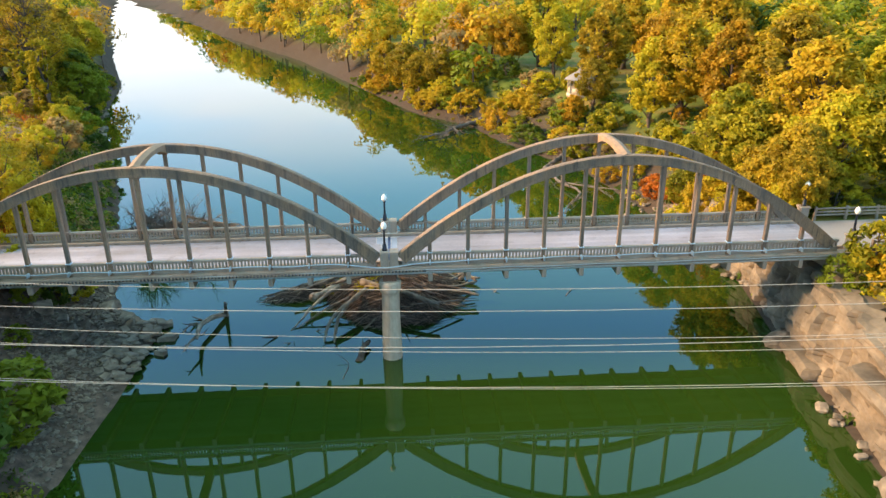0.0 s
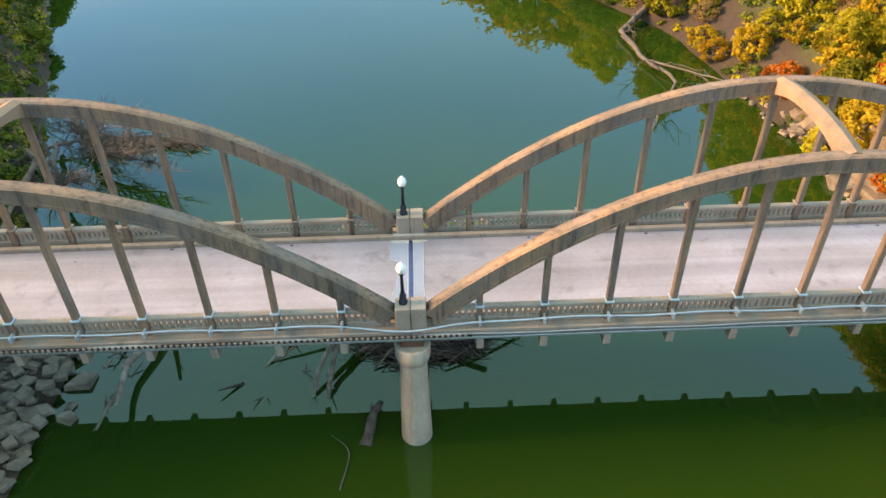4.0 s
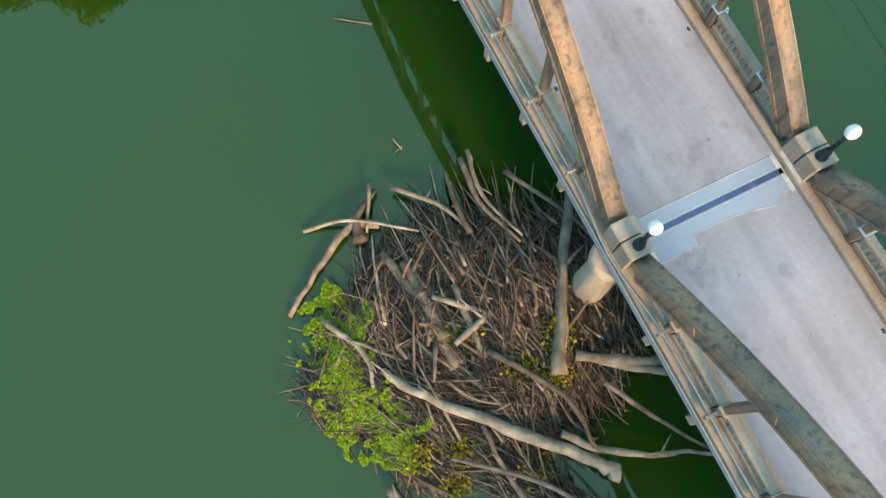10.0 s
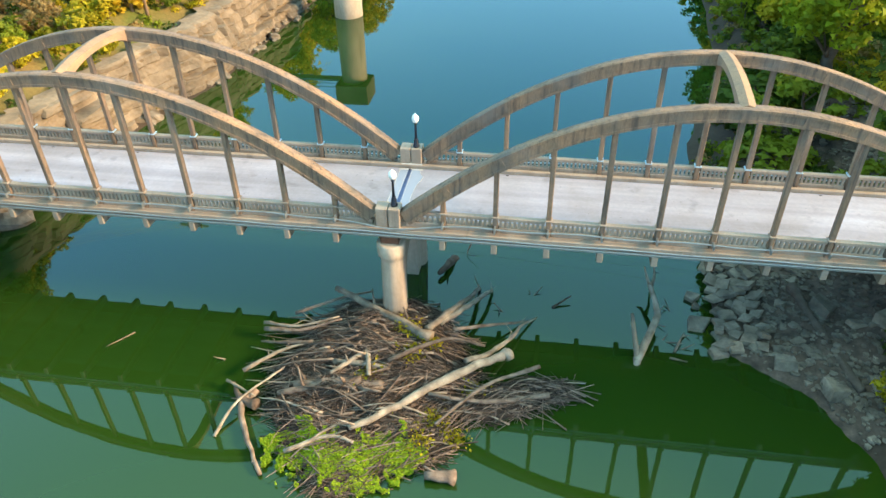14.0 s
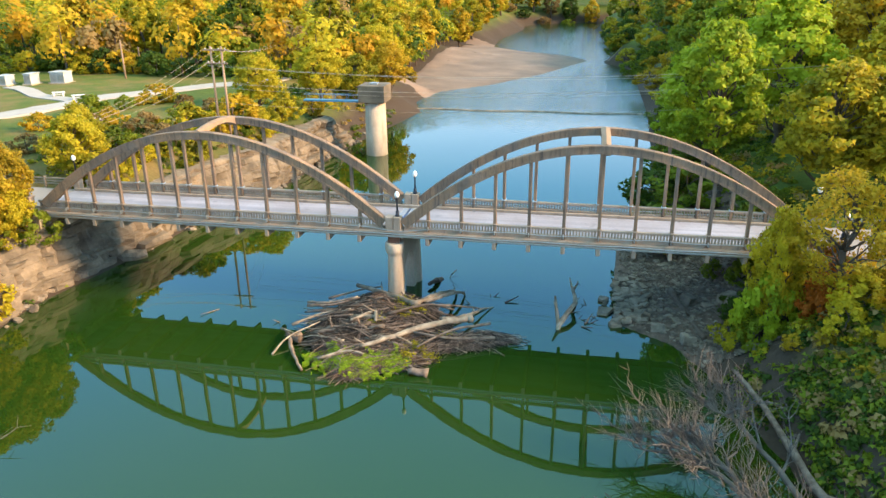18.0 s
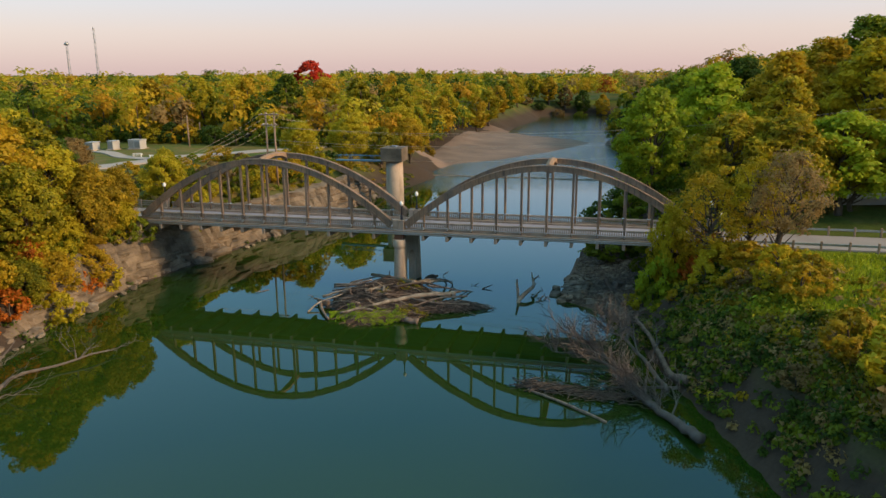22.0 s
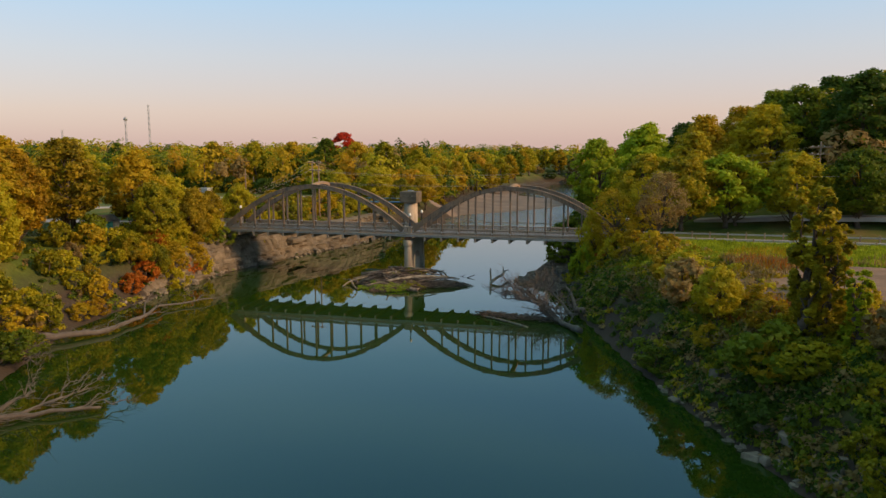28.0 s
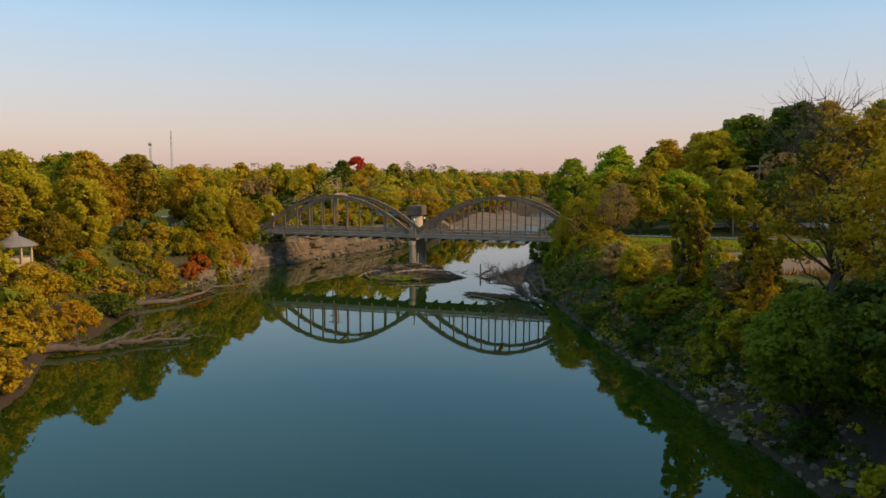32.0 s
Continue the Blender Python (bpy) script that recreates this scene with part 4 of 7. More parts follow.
# trees that can be told apart: kind, x, y, height, colour, width
NAMED = [
    ("round", 37.5, -7.5, 7.0, "lime", 1.15), ("bush", 35.2, -5.8, 3.6, "lime", 1.0), ("round", 40, -12, 6.5, "lime", 1.0),
    ("round", 36.5, 8.2, 8.5, "gold", 1.05), ("round", 35.2, 7.0, 5.2, "lime", 1.1), ("round", 35.4, 11.2, 8.5, "gold", 1.0), ("round", 40.5, 9.5, 9.5, "lime", 1.1), ("bush", 32.4, -6.2, 2.2, "lime", 1.0), ("bush", -31.5, 5.8, 3.0, "green", 1.1), ("bush", -32, -6.2, 3.0, "green", 1.1), ("tall", 45, 7, 12, "lime", 1.2), ("tall", 52, 18, 14, "lime", 1.2), ("tall", 49, 34, 14, "gold", 1.3), ("tall", 55, 44, 14, "lime", 1.2), ("tall", 51, 60, 15, "gold", 1.2), ("tall", 58, 28, 14, "green", 1.2), ("tall", 62, 10, 13, "lime", 1.3), ("tall", 40, 45, 13, "gold", 1.2), ("tall", 35, 68, 12, "gold", 1.2), ("tall", 60, 52, 15, "lime", 1.3), ("tall", 68, 22, 14, "lime", 1.3), ("tall", 42, 16, 13, "gold", 1.25), ("tall", 36.5, 17, 9.5, "lime", 1.1), ("tall", 35.6, 20.0, 11, "lime", 1.1),
    ("tall", 45, 27, 14, "gold", 1.25), ("tall", 43, 38, 13, "orange", 1.1), ("tall", 37, 48, 12, "lime", 1.0),
    ("round", 46, 50, 11, "lime", 1.1), ("round", 44, 63, 12, "orange", 1.0), ("tall", 38, 74, 13, "gold", 1.0), ("tall", 30, 80, 12, "lime", 1.0),
    ("round", 35.5, 14.5, 5.5, "lime", 1.0), ("round", 32.0, 60.0, 7.5, "gold", 1.1), ("round", 28.5, 58.5, 5, "orange", 1.1), ("round", 34.5, 27, 5.0, "lime", 1.0),
    ("bush", 24, 68, 3, "gold", 1.2), ("bush", 21, 76, 3, "lime", 1.2), ("bush", 16, 84, 3, "gold", 1.3),
    ("round", 10.5, 95.5, 8.5, "gold", 1.1), ("round", 6.5, 100, 8, "gold", 1.1), ("round", 3.5, 107, 9, "gold", 1.2), ("round", 0, 116, 9, "gold", 1.2), ("tall", 16, 104, 12, "orange", 1.0), ("round", 24, 92, 10, "orange", 1.0),
    ("tall", 30, 94, 15, "lime", 1.2), ("round", 45, 88, 14, "gold", 1.1), ("tall", 52, 80, 15, "gold", 1.2), ("round", 56, 66, 14, "lime", 1.2), ("tall", 60, 96, 15, "gold", 1.1),
    # far bank where the river turns, and the west bank upstream
    ("tall", -28, -352, 14, "green", 1.2), ("tall", -16, -350, 13, "gold", 1.2), ("tall", -5, -348, 14, "dark", 1.2), ("tall", 5, -346, 13, "tan", 1.2), ("tall", 14, -343, 15, "gold", 1.2), ("tall", 23, -340, 14, "lime", 1.2), ("tall", 33, -330, 15, "gold", 1.2), ("tall", 27, -305, 15, "lime", 1.2), ("tall", 28, -284, 14, "gold", 1.2), ("tall", 28, -264, 15, "green", 1.2), ("tall", 28, -245, 14, "gold", 1.2), ("tall", 29, -228, 15, "lime", 1.2), ("tall", 31, -212, 14, "gold", 1.1), ("bush", 8, -338, 4, "tan", 1.6), ("bush", -4, -343, 4, "green", 1.6), ("bush", 18, -335, 4, "dark", 1.6), ("bush", 26, -332, 4, "tan", 1.6),
    ("tall", -36, -97, 13, "lime", 1.1), ("tall", -40, -112, 13, "green", 1.1), ("tall", -38, -128, 12, "lime", 1.1), ("tall", -41, -146, 12, "green", 1.1), ("tall", -39, -166, 12, "gold", 1.1), ("tall", -40, -190, 12, "lime", 1.1), ("tall", -38, -216, 12, "green", 1.1), ("tall", -37, -244, 12, "lime", 1.1), ("tall", -35, -274, 12, "green", 1.1), ("bush", -27.5, -150, 4, "green", 1.4), ("bush", -27, -168, 4, "lime", 1.4), ("bush", -26, -186, 4, "green", 1.4), ("bush", -25.5, -204, 4, "dark", 1.4), ("bush", -24, -226, 4, "green", 1.4), ("bush", -23.5, -248, 4, "dark", 1.4),
    # beside the gravel bar
    ("tall", 40, -97, 15, "lime", 1.1), ("tall", 50, -99, 15, "gold", 1.1), ("tall", 33, -108, 14, "lime", 1.1), ("tall", 60, -97, 16, "green", 1.1), ("tall", 38, -120, 15, "green", 1.1), ("tall", 34, -132, 14, "lime", 1.1), ("tall", 36, -146, 14, "gold", 1.1), ("tall", 34, -160, 14, "gold", 1.1), ("tall", 35, -176, 15, "lime", 1.0), ("tall", 71, -96, 15, "gold", 1.1), ("tall", 83, -94, 15, "lime", 1.1), ("tall", 95, -90, 15, "gold", 1.1), ("bush", 31, -100, 4, "lime", 1.3), ("bush", 31, -114, 4, "green", 1.3), ("bush", 30, -124, 3.6, "gold", 1.3),
    # east cliff top by the bridge
    ("round", 34.8, 5.8, 5.0, "lime", 1.0), ("round", 35.4, 5.2, 7.0, "gold", 0.9), ("bush", 33.6, 11.5, 3.0, "lime", 1.1), ("round", 33.6, 13.5, 5.6, "gold", 1.1), ("bush", 33.8, 15.5, 3.0, "rust", 1.1), ("round", 33.4, 19.0, 6.0, "gold", 1.1), ("round", 35.2, 20.5, 5.0, "rust", 1.0), ("bush", 33.0, 26.0, 3.0, "rust", 1.1), ("bush", 32.0, 30.5, 2.6, "rust", 1.2), ("bush", 31.6, 21.0, 3.0, "lime", 1.1), ("round", 33.0, 23.5, 5.5, "lime", 1.1),
    # west bank near the bridge
    ("round", -29.6, 6.8, 10.2, "yellow", 0.52), ("bush", -29.0, 7.6, 5.4, "vine", 0.62), ("bush", -28.2, 8.6, 2.2, "green", 0.9), ("airy", -36.6, 8.4, 10.0, "yellow", 0.95), ("airy", -33.0, 7.0, 6.0, "rust", 0.8), ("airy", -33.4, 8.8, 10.5, "gold", 1.15), ("airy", -38.8, 10.5, 9.5, "tan", 1.15), ("bush", -32.0, 9.4, 2.6, "rust", 0.8), ("bush", -33.6, 11.8, 2.6, "yellow", 1.2), ("bush", -35.8, 13.6, 2.4, "gold", 1.3), ("bush", -32.4, 13.2, 2.2, "yellow", 1.1), ("bush", -38.2, 14.8, 2.2, "yellow", 1.3), ("bush", -34.6, 16.4, 1.8, "gold", 1.2), ("bush", -40.0, 18.0, 2.0, "gold", 1.3), ("bush", -36.6, 19.0, 1.8, "yellow", 1.2),
    ("bush", -27.0, -3.4, 1.7, "green", 0.9), ("bush", -28.6, 1.2, 2.2, "green", 1.0), ("bush", -28.0, 4.6, 2.6, "dark", 1.0), ("bush", -27.2, 7.4, 2.4, "lime", 1.0), ("bush", -28.6, -8.2, 3.0, "green", 1.1), ("bush", -26.4, -11.0, 2.6, "dark", 1.0), ("bush", -30.2, -5.6, 3.2, "green", 1.1), ("bush", -30.4, 3.2, 3.0, "lime", 1.0),
    ("bush", -33.4, 8.2, 3.2, "rust", 1.0), ("bush", -34.4, 11.5, 2.2, "gold", 1.0), ("bush", -38.6, 21.5, 2.4, "gold", 1.2), ("bush", -39.6, 31.0, 3.0, "gold", 1.2), ("bush", -41.2, 36.0, 3.4, "lime", 1.2), ("round", -37.5, -10, 12, "yellow", 1.2), ("round", -43, -9, 12, "yellow", 1.2), ("tall", -28.4, -20, 15, "vine", 1.1), ("tall", -37, -30, 17, "vine", 1.2),
    ("tall", -28.6, -40, 15, "vine", 1.1), ("tall", -45, -22, 15, "yellow", 1.1), ("tall", -48, -38, 18, "gold", 1.2), ("tall", -36, -55, 17, "vine", 1.2), ("round", -52, -14, 11, "lime", 1.0),
    ("tall", -58, -30, 17, "yellow", 1.3), ("tall", -66, -40, 18, "green", 1.3), ("tall", -74, -30, 18, "dark", 1.4), ("tall", -82, -44, 18, "gold", 1.3), ("tall", -64, -56, 19, "green", 1.3), ("tall", -90, -28, 18, "lime", 1.3), ("tall", -76, -62, 19, "dark", 1.3), ("tall", -56, -48, 18, "gold", 1.3), ("round", -50, -12, 12, "vine", 1.4), ("tall", -34, -72, 17, "green", 1.2), ("tall", -46, -64, 18, "dark", 1.2), ("round", -60, -12, 12, "lime", 1.2), ("round", -70, -13, 12, "green", 1.3),
    # west bank north of the bridge
    ("vine", -48.8, 57.5, 11.4, "yellow", 1.5), ("vine", -50.0, 58.0, 8.2, "yellow", 1.6), ("vine", -51.4, 60.0, 5.0, "vine", 1.9), ("vine", -54.6, 63.5, 8.6, "yellow", 1.7), ("vine", -56.2, 65.0, 6.0, "lime", 2.0), ("bush", -46.6, 59.0, 4.0, "green", 1.3), ("airy", -59.5, 76, 16, "gold", 1.2), ("vine", -54.5, 71, 6.5, "gold", 1.5),
    ("round", -55.5, 86, 9, "green", 1.2), ("round", -59.5, 92, 10, "green", 1.2), ("airy", -66, 80, 13, "gold", 1.0), ("round", -60, 92, 9, "lime", 1.0), ("round", -64, 100, 10, "lime", 1.2), ("tall", -68, 112, 12, "gold", 1.1), ("round", -66, 88, 13, "gold", 1.1), ("airy", -62, 84, 14, "gold", 1.2), ("round", -72, 98, 12, "lime", 1.1), ("round", -74, 118, 12, "gold", 1.1), ("tall", -76, 78, 14, "gold", 1.1), ("tall", -84, 66, 14, "lime", 1.1), ("round", -70, 128, 11, "lime", 1.1),
    ("round", -43.5, 48, 5.5, "lime", 1.0), ("bush", -41, 41, 4.0, "tan", 1.2),
    # along the drive and beyond the intake tower
    ("round", 34, -46, 8.5, "lime", 1.1), ("round", 30, -62, 9.5, "lime", 1.2), ("round", 27, -74, 9, "lime", 1.1), ("bush", 33, -36, 4.5, "gold", 1.3), ("bush", 36, -28, 4, "lime", 1.3), ("bush", 33, -22, 4, "lime", 1.2),
    ("round", 24, -86, 10, "gold", 1.1), ("round", 29, -96, 12, "lime", 1.2), ("tall", 110, -230, 21, "red", 1.5), ("round", 62, -20, 6.5, "tan", 1.1), ("round", 54, -6, 9, "dark", 1.0),
]
for kind, x, y, high, colour, wide in NAMED:
    plant(kind, x, y, high, colour, wide=wide)

# shrubs on the far west bank above the weir
for k in range(46):
    y = -94 - 4.2 * k * RNG.uniform(0.9, 1.1)
    plant("bush", west_shore(y) - RNG.uniform(1.0, 11.0), y, RNG.uniform(2.2, 4.8), RNG.choice(["green", "dark", "green", "lime", "gold"]), "bank shrubs", RNG.uniform(1.1, 1.7))

# understorey along the edge of the park and on the open west bank
for x in np.arange(34, 116, 3.2):
    plant("bush", x, -77 + RNG.uniform(-4, 3), RNG.uniform(2.6, 5.0), RNG.choice(["green", "dark", "green", "lime", "gold"]), "woodland edge shrubs", RNG.uniform(1.0, 1.5))
for k in range(16):
    plant("bush", RNG.uniform(-92, -64), RNG.uniform(50, 84), RNG.uniform(1.4, 3.4), RNG.choice(["gold", "tan", "lime", "gold"]), "bank shrubs", RNG.uniform(1.0, 1.6))

# shrubs that clothe the banks
for y in np.arange(26, 128, 3.0):
    for d0, d1 in ((0.8, 3.5), (3.5, 8), (7, 14)):
        x = east_shore(y) + RNG.uniform(d0, d1)
        if (y > 32 or d0 > 2) and RNG.uniform() < (0.75 if not (46 < y < 74 and d0 > 6) else 0.2):
            plant("bush", x, y + RNG.uniform(-1, 1), RNG.uniform(1.6, 3.8), RNG.choice(["lime", "gold", "orange", "green", "tan", "gold", "lime"]), "bank shrubs", RNG.uniform(0.9, 1.5))
for y in np.arange(12, 132, 3.8):
    for d0, d1 in ((1.0, 3.5), (3.5, 8), (8, 15)):
        x = west_shore(y) - RNG.uniform(d0, d1) - (2.0 if y < 34 and d0 < 2 else 0.0)
        if (y < 46 and (d0 > 7 or d0 < 3 or RNG.uniform() < 0.5)) or (y < 100 and d0 < 3 and RNG.uniform() < 0.2):
            continue
        plant("bush", x, y + RNG.uniform(-1, 1), RNG.uniform(0.7, 1.6) if y < 46 else RNG.uniform(1.2, 3.0), RNG.choice(["lime", "green", "gold", "yellow", "tan", "gold"] if d0 > 3 else ["green", "green", "lime", "dark", "gold"]), "bank shrubs", RNG.uniform(0.9, 1.6))
for y in np.arange(-58, 24, 3.4):
    x = east_shore(y) + RNG.uniform(5.5, 9)
    if abs(y) > 5:
        plant("bush", x, y, RNG.uniform(1.4, 3.2), RNG.choice(["green", "lime", "gold", "lime"]), "cliff-top shrubs", RNG.uniform(0.9, 1.4))
for k in range(24):
    x, y = RNG.uniform(34, 56), RNG.uniform(-48, -9)
    plant("bush", x, y, RNG.uniform(1.2, 3.2), RNG.choice(["lime", "gold", "tan", "green", "tan"]), "park shrubs", RNG.uniform(1.0, 1.6))
for y in np.arange(-80, -12, 3.2):
    x = west_shore(y) - RNG.uniform(1.5, 9)
    plant("bush", x, y, RNG.uniform(2.2, 4.6), RNG.choice(["green", "dark", "green", "lime"]), "bank shrubs", RNG.uniform(1.0, 1.5))


for y in np.arange(5.2, 31, 1.9):
    plant("bush", east_shore(y) + RNG.uniform(2.8, 4.2), y, RNG.uniform(1.6, 3.0), RNG.choice(["gold", "lime", "green", "lime", "gold"]), "cliff-top shrubs", RNG.uniform(0.9, 1.3), RNG.uniform(4.8, 5.6))
for x, y, z in ((33.4, 4.9, 4.8), (33.6, -4.9, 4.6)):
    plant("bush", x, y, 3.0, "green", "cliff-top shrubs", 1.0, z)

# low undergrowth on the slopes
UNDER = {c: ([], []) for c in ("green", "lime", "dark", "tan", "gold", "vine")}


def undergrow(colour, offsets, at):
    UNDER[colour][0].append(offsets + at)
    UNDER[colour][1].append(offsets / (np.linalg.norm(offsets, axis=1)[:, None] + 0.01))



for k in range(4000):
    y = RNG.uniform(-80, 135)
    west = k % 3 > 0
    d = RNG.uniform(0.5, 16)
    if (west and -17 < y < 10 and d < 11) or (abs(y) < 6.5 and d > 4) or (not west and -58 < y < 22 and d < 4 and RNG.uniform() > 0.3):
        continue
    x = west_shore(y) - d if west else east_shore(y) + d
    m, r = int(RNG.integers(26, 60)), RNG.uniform(0.4, 0.95)
    dv = RNG.normal(size=(m, 3))
    dv /= np.linalg.norm(dv, axis=1)[:, None]
    dv[:, 2] = np.abs(dv[:, 2]) * 0.8
    patch = noise.noise(Vector((x * 0.09, y * 0.09, 21)))
    if west and 8 < y < 60 and d > 7.5:
        pick = ["gold", "lime", "tan", "gold", "lime"]
    else:
        pick = ["dark", "green", "dark", "green", "green", "tan"] if patch < 0.05 else ["green", "lime", "green", "gold", "lime", "tan"]
    undergrow(str(RNG.choice(pick)), dv * r * RNG.uniform(0.4, 1.1, (m, 1)), (x, y, height(x, y)))
for k in range(2900):
    y, d = RNG.uniform(9, 100), RNG.uniform(0.4, 9)
    x = west_shore(y) - d
    patch = noise.noise(Vector((x * 0.16, y * 0.16, 31)))
    if d < 4.5 and patch > 0.12:
        continue
    m, r = int(RNG.integers(30, 56)), RNG.uniform(0.3, 0.7)
    dv = RNG.normal(size=(m, 3)) * 0.6
    dv[:, 2] = np.abs(dv[:, 2]) * 0.7
    undergrow(str(RNG.choice(["dark", "dark", "tan", "green"] if d < 5 else ["lime", "vine", "lime", "green"] if patch > 0.1 else ["green", "gold", "tan", "dark"])), dv * r, (x, y, height(x, y)))
for colour, (got, facing) in UNDER.items():
    c = np.concatenate(got)
    v, q = leaf_flakes(c, RNG.uniform(0.16, 0.38, len(c)), RNG, 0.4, np.concatenate(facing))
    tagged(new("undergrowth", mesh_cards("undergrowth", v, q, LEAVES[colour])), f"{TREE_WORDS[colour]} undergrowth on the river banks", "undergrowth", kind="stuff")


# ---- woods: what nobody could count ----
def in_clearing(x, y):
    if west_shore(y) - (11 if y < -90 else 26 if 50 < y < 142 else 12 if y < 132 else 3) < x < east_shore(y) + (11 if y < 60 else 7 if y < 118 else 2.5):
        return True
    if abs(y) < 9 and abs(x) < 260:
        return True
    if 24 < x < 112 and -74 < y < 24:
        return True
    if 24 < x < 62 and 84 < y < 140 and not (44 < x < 60 and y < 100):
        return True
    if 24 < x < 58 and 24 < y < 84:
        return True
    if (-96 < x < -34 and 3 < y < 56) or (-112 < x < -40 and 44 < y < 86):
        return True
    if -62 < x < -20 and -78 < y < 0:
        return True
    if -222 < y < -108 and east_shore(y) < x < 31:
        return True
    return False


WOODS = {c: [] for c in LEAVES}
WOOD_TRUNKS = ([], [])
eyes = ((0.0, -52.0, 1.0), (-20.0, 90.0, -1.0))


def wood_tree(x, y, far):
    rng = RNG
    if far < 190:
        n, leaf, h, r = 360, 0.78, rng.uniform(9, 16), rng.uniform(3.8, 6.2)
    elif far < 330:
        n, leaf, h, r = 230, 1.15, rng.uniform(9, 18.5), rng.uniform(4.6, 7.4)
    else:
        n, leaf, h, r = 130, 1.6, rng.uniform(8, 19.5), rng.uniform(6.0, 10.5)
    g = height(x, y)
    k = noise.noise(Vector((x * 0.012, y * 0.012, 5)))
    p = rng.uniform() + 0.5 * k
    colour = "dark" if p < 0.08 else "green" if p < 0.34 else "lime" if p < 0.60 else "orange" if p < 0.70 else "gold" if p < 0.92 else "tan" if p < 1.12 else "rust"
    h *= 1.0 + 0.45 * noise.noise(Vector((x * 0.03, y * 0.03, 2)))
    lobes = np.clip(rng.normal(size=(14, 3)), -1.25, 1.25) * (r * 0.48, r * 0.48, h * 0.17) + (0, 0, h * 0.60)
    lobes[:, 2] -= 0.12 * h * (np.hypot(lobes[:, 0], lobes[:, 1]) / (r * 0.6)) ** 2
    d = rng.normal(size=(n, 3))
    d /= np.linalg.norm(d, axis=1)[:, None]
    d[:, 2] = np.where(d[:, 2] < -0.3, -d[:, 2], d[:, 2])
    which = lobes[rng.integers(0, 14, n)]
    pts = which + d * (r * 0.42, r * 0.42, h * 0.14) * rng.uniform(0.75, 1.05, (n, 1))
    WOODS[colour].append((pts + (x, y, g), leaf * rng.uniform(0.7, 1.4, n), d + 0.5 * (which - (0, 0, h * 0.5)) / (r * 0.6)))
    if far < 190:
        tube([(x, y, g - 0.5), (x + rng.normal() * 0.3, y, g + h * 0.6)], [0.28, 0.10], 5, WOOD_TRUNKS)


spots = []
for gx in np.arange(-620, 620, 7.0):
    for gy in np.arange(-760, 760, 7.0):
        near = min(math.hypot(gx - e[0], gy - e[1]) for e in eyes)
        north, south = gy + 52, 138 - gy
        see = (north > 0 and abs(gx) < 0.68 * north + 25) or (south > 0 and -0.42 * south - 35 < gx + 45 < 1.12 * south + 25)
        if not see or near > 760:
            continue
        keep = 0.75 if near < 190 else 0.44 if near < 330 else 0.17
        if RNG.uniform() > keep:
            continue
        x, y = gx + RNG.uniform(-3, 3), gy + RNG.uniform(-3, 3)
        if not in_clearing(x, y):
            spots.append((x, y, near))
for x, y, near in spots:
    wood_tree(x, y, near)
for colour, got in WOODS.items():
    if got:
        v, q = leaf_flakes(np.concatenate([g[0] for g in got]), np.concatenate([g[1] for g in got]), RNG, 0.35, np.concatenate([g[2] for g in got]), 0.45)
        tagged(new("woods", mesh_cards("woods", v, q, LEAVES[colour])), f"{TREE_WORDS[colour]} foliage of the surrounding woods", "woods", kind="stuff")
tagged(new("wood_trunks", mesh_from("wood_trunks", *WOOD_TRUNKS, M_BARK)), "bare trunks inside the surrounding woods", "woods", kind="stuff")


# ---- driftwood ----
def log(points, r0, r1, material=M_WOOD, label="bleached driftwood log stranded in the river", name="driftwood_log", group="driftwood logs", rng=RNG):
    """A weathered bole: it bends smoothly, swells at knots and, where it is stout, flares at the foot and keeps broken stubs."""
    P = [np.array(p, float) for p in points]
    P = [2 * P[0] - P[1]] + P + [2 * P[-1] - P[-2]]
    pts = []
    for a, b, c, d in zip(P, P[1:], P[2:], P[3:]):
        for k in range(5):
            t = k / 5
            q = 0.5 * (2 * b + (c - a) * t + (2 * a - 5 * b + 4 * c - d) * t * t + (3 * b - a - 3 * c + d) * t ** 3)
            pts.append(q + rng.normal(size=3) * r0 * 0.10)
    pts.append(P[-2])
    n = len(pts)
    rad = [(r0 + (r1 - r0) * k / (n - 1)) * rng.uniform(0.88, 1.12) * (1.0 + (0.30 * max(0.0, 1 - 7 * k / n) if r0 > 0.24 else 0.0)) for k in range(n)]
    store = tube([tuple(p) for p in pts], rad, 9 if r0 > 0.1 else 6)
    if r0 > 0.1:
        for _ in range(int(rng.integers(1, 4))):
            k = int(rng.integers(n // 3, n - 1))
            way = pts[k + 1] - pts[k - 1]
            way = way / (np.linalg.norm(way) + 1e-6) * 0.8 + rng.normal(size=3) * 0.55
            way[2] = abs(way[2])
            tube([tuple(pts[k]), tuple(pts[k] + way * rad[k] * 2.2), tuple(pts[k] + way * rad[k] * rng.uniform(3, 6) + rng.normal(size=3) * 0.05)], [rad[k] * 0.5, rad[k] * 0.33, rad[k] * 0.12], 5, store)
    return tagged(new(name, mesh_from(name, *store, material, True)), label, "log", group)


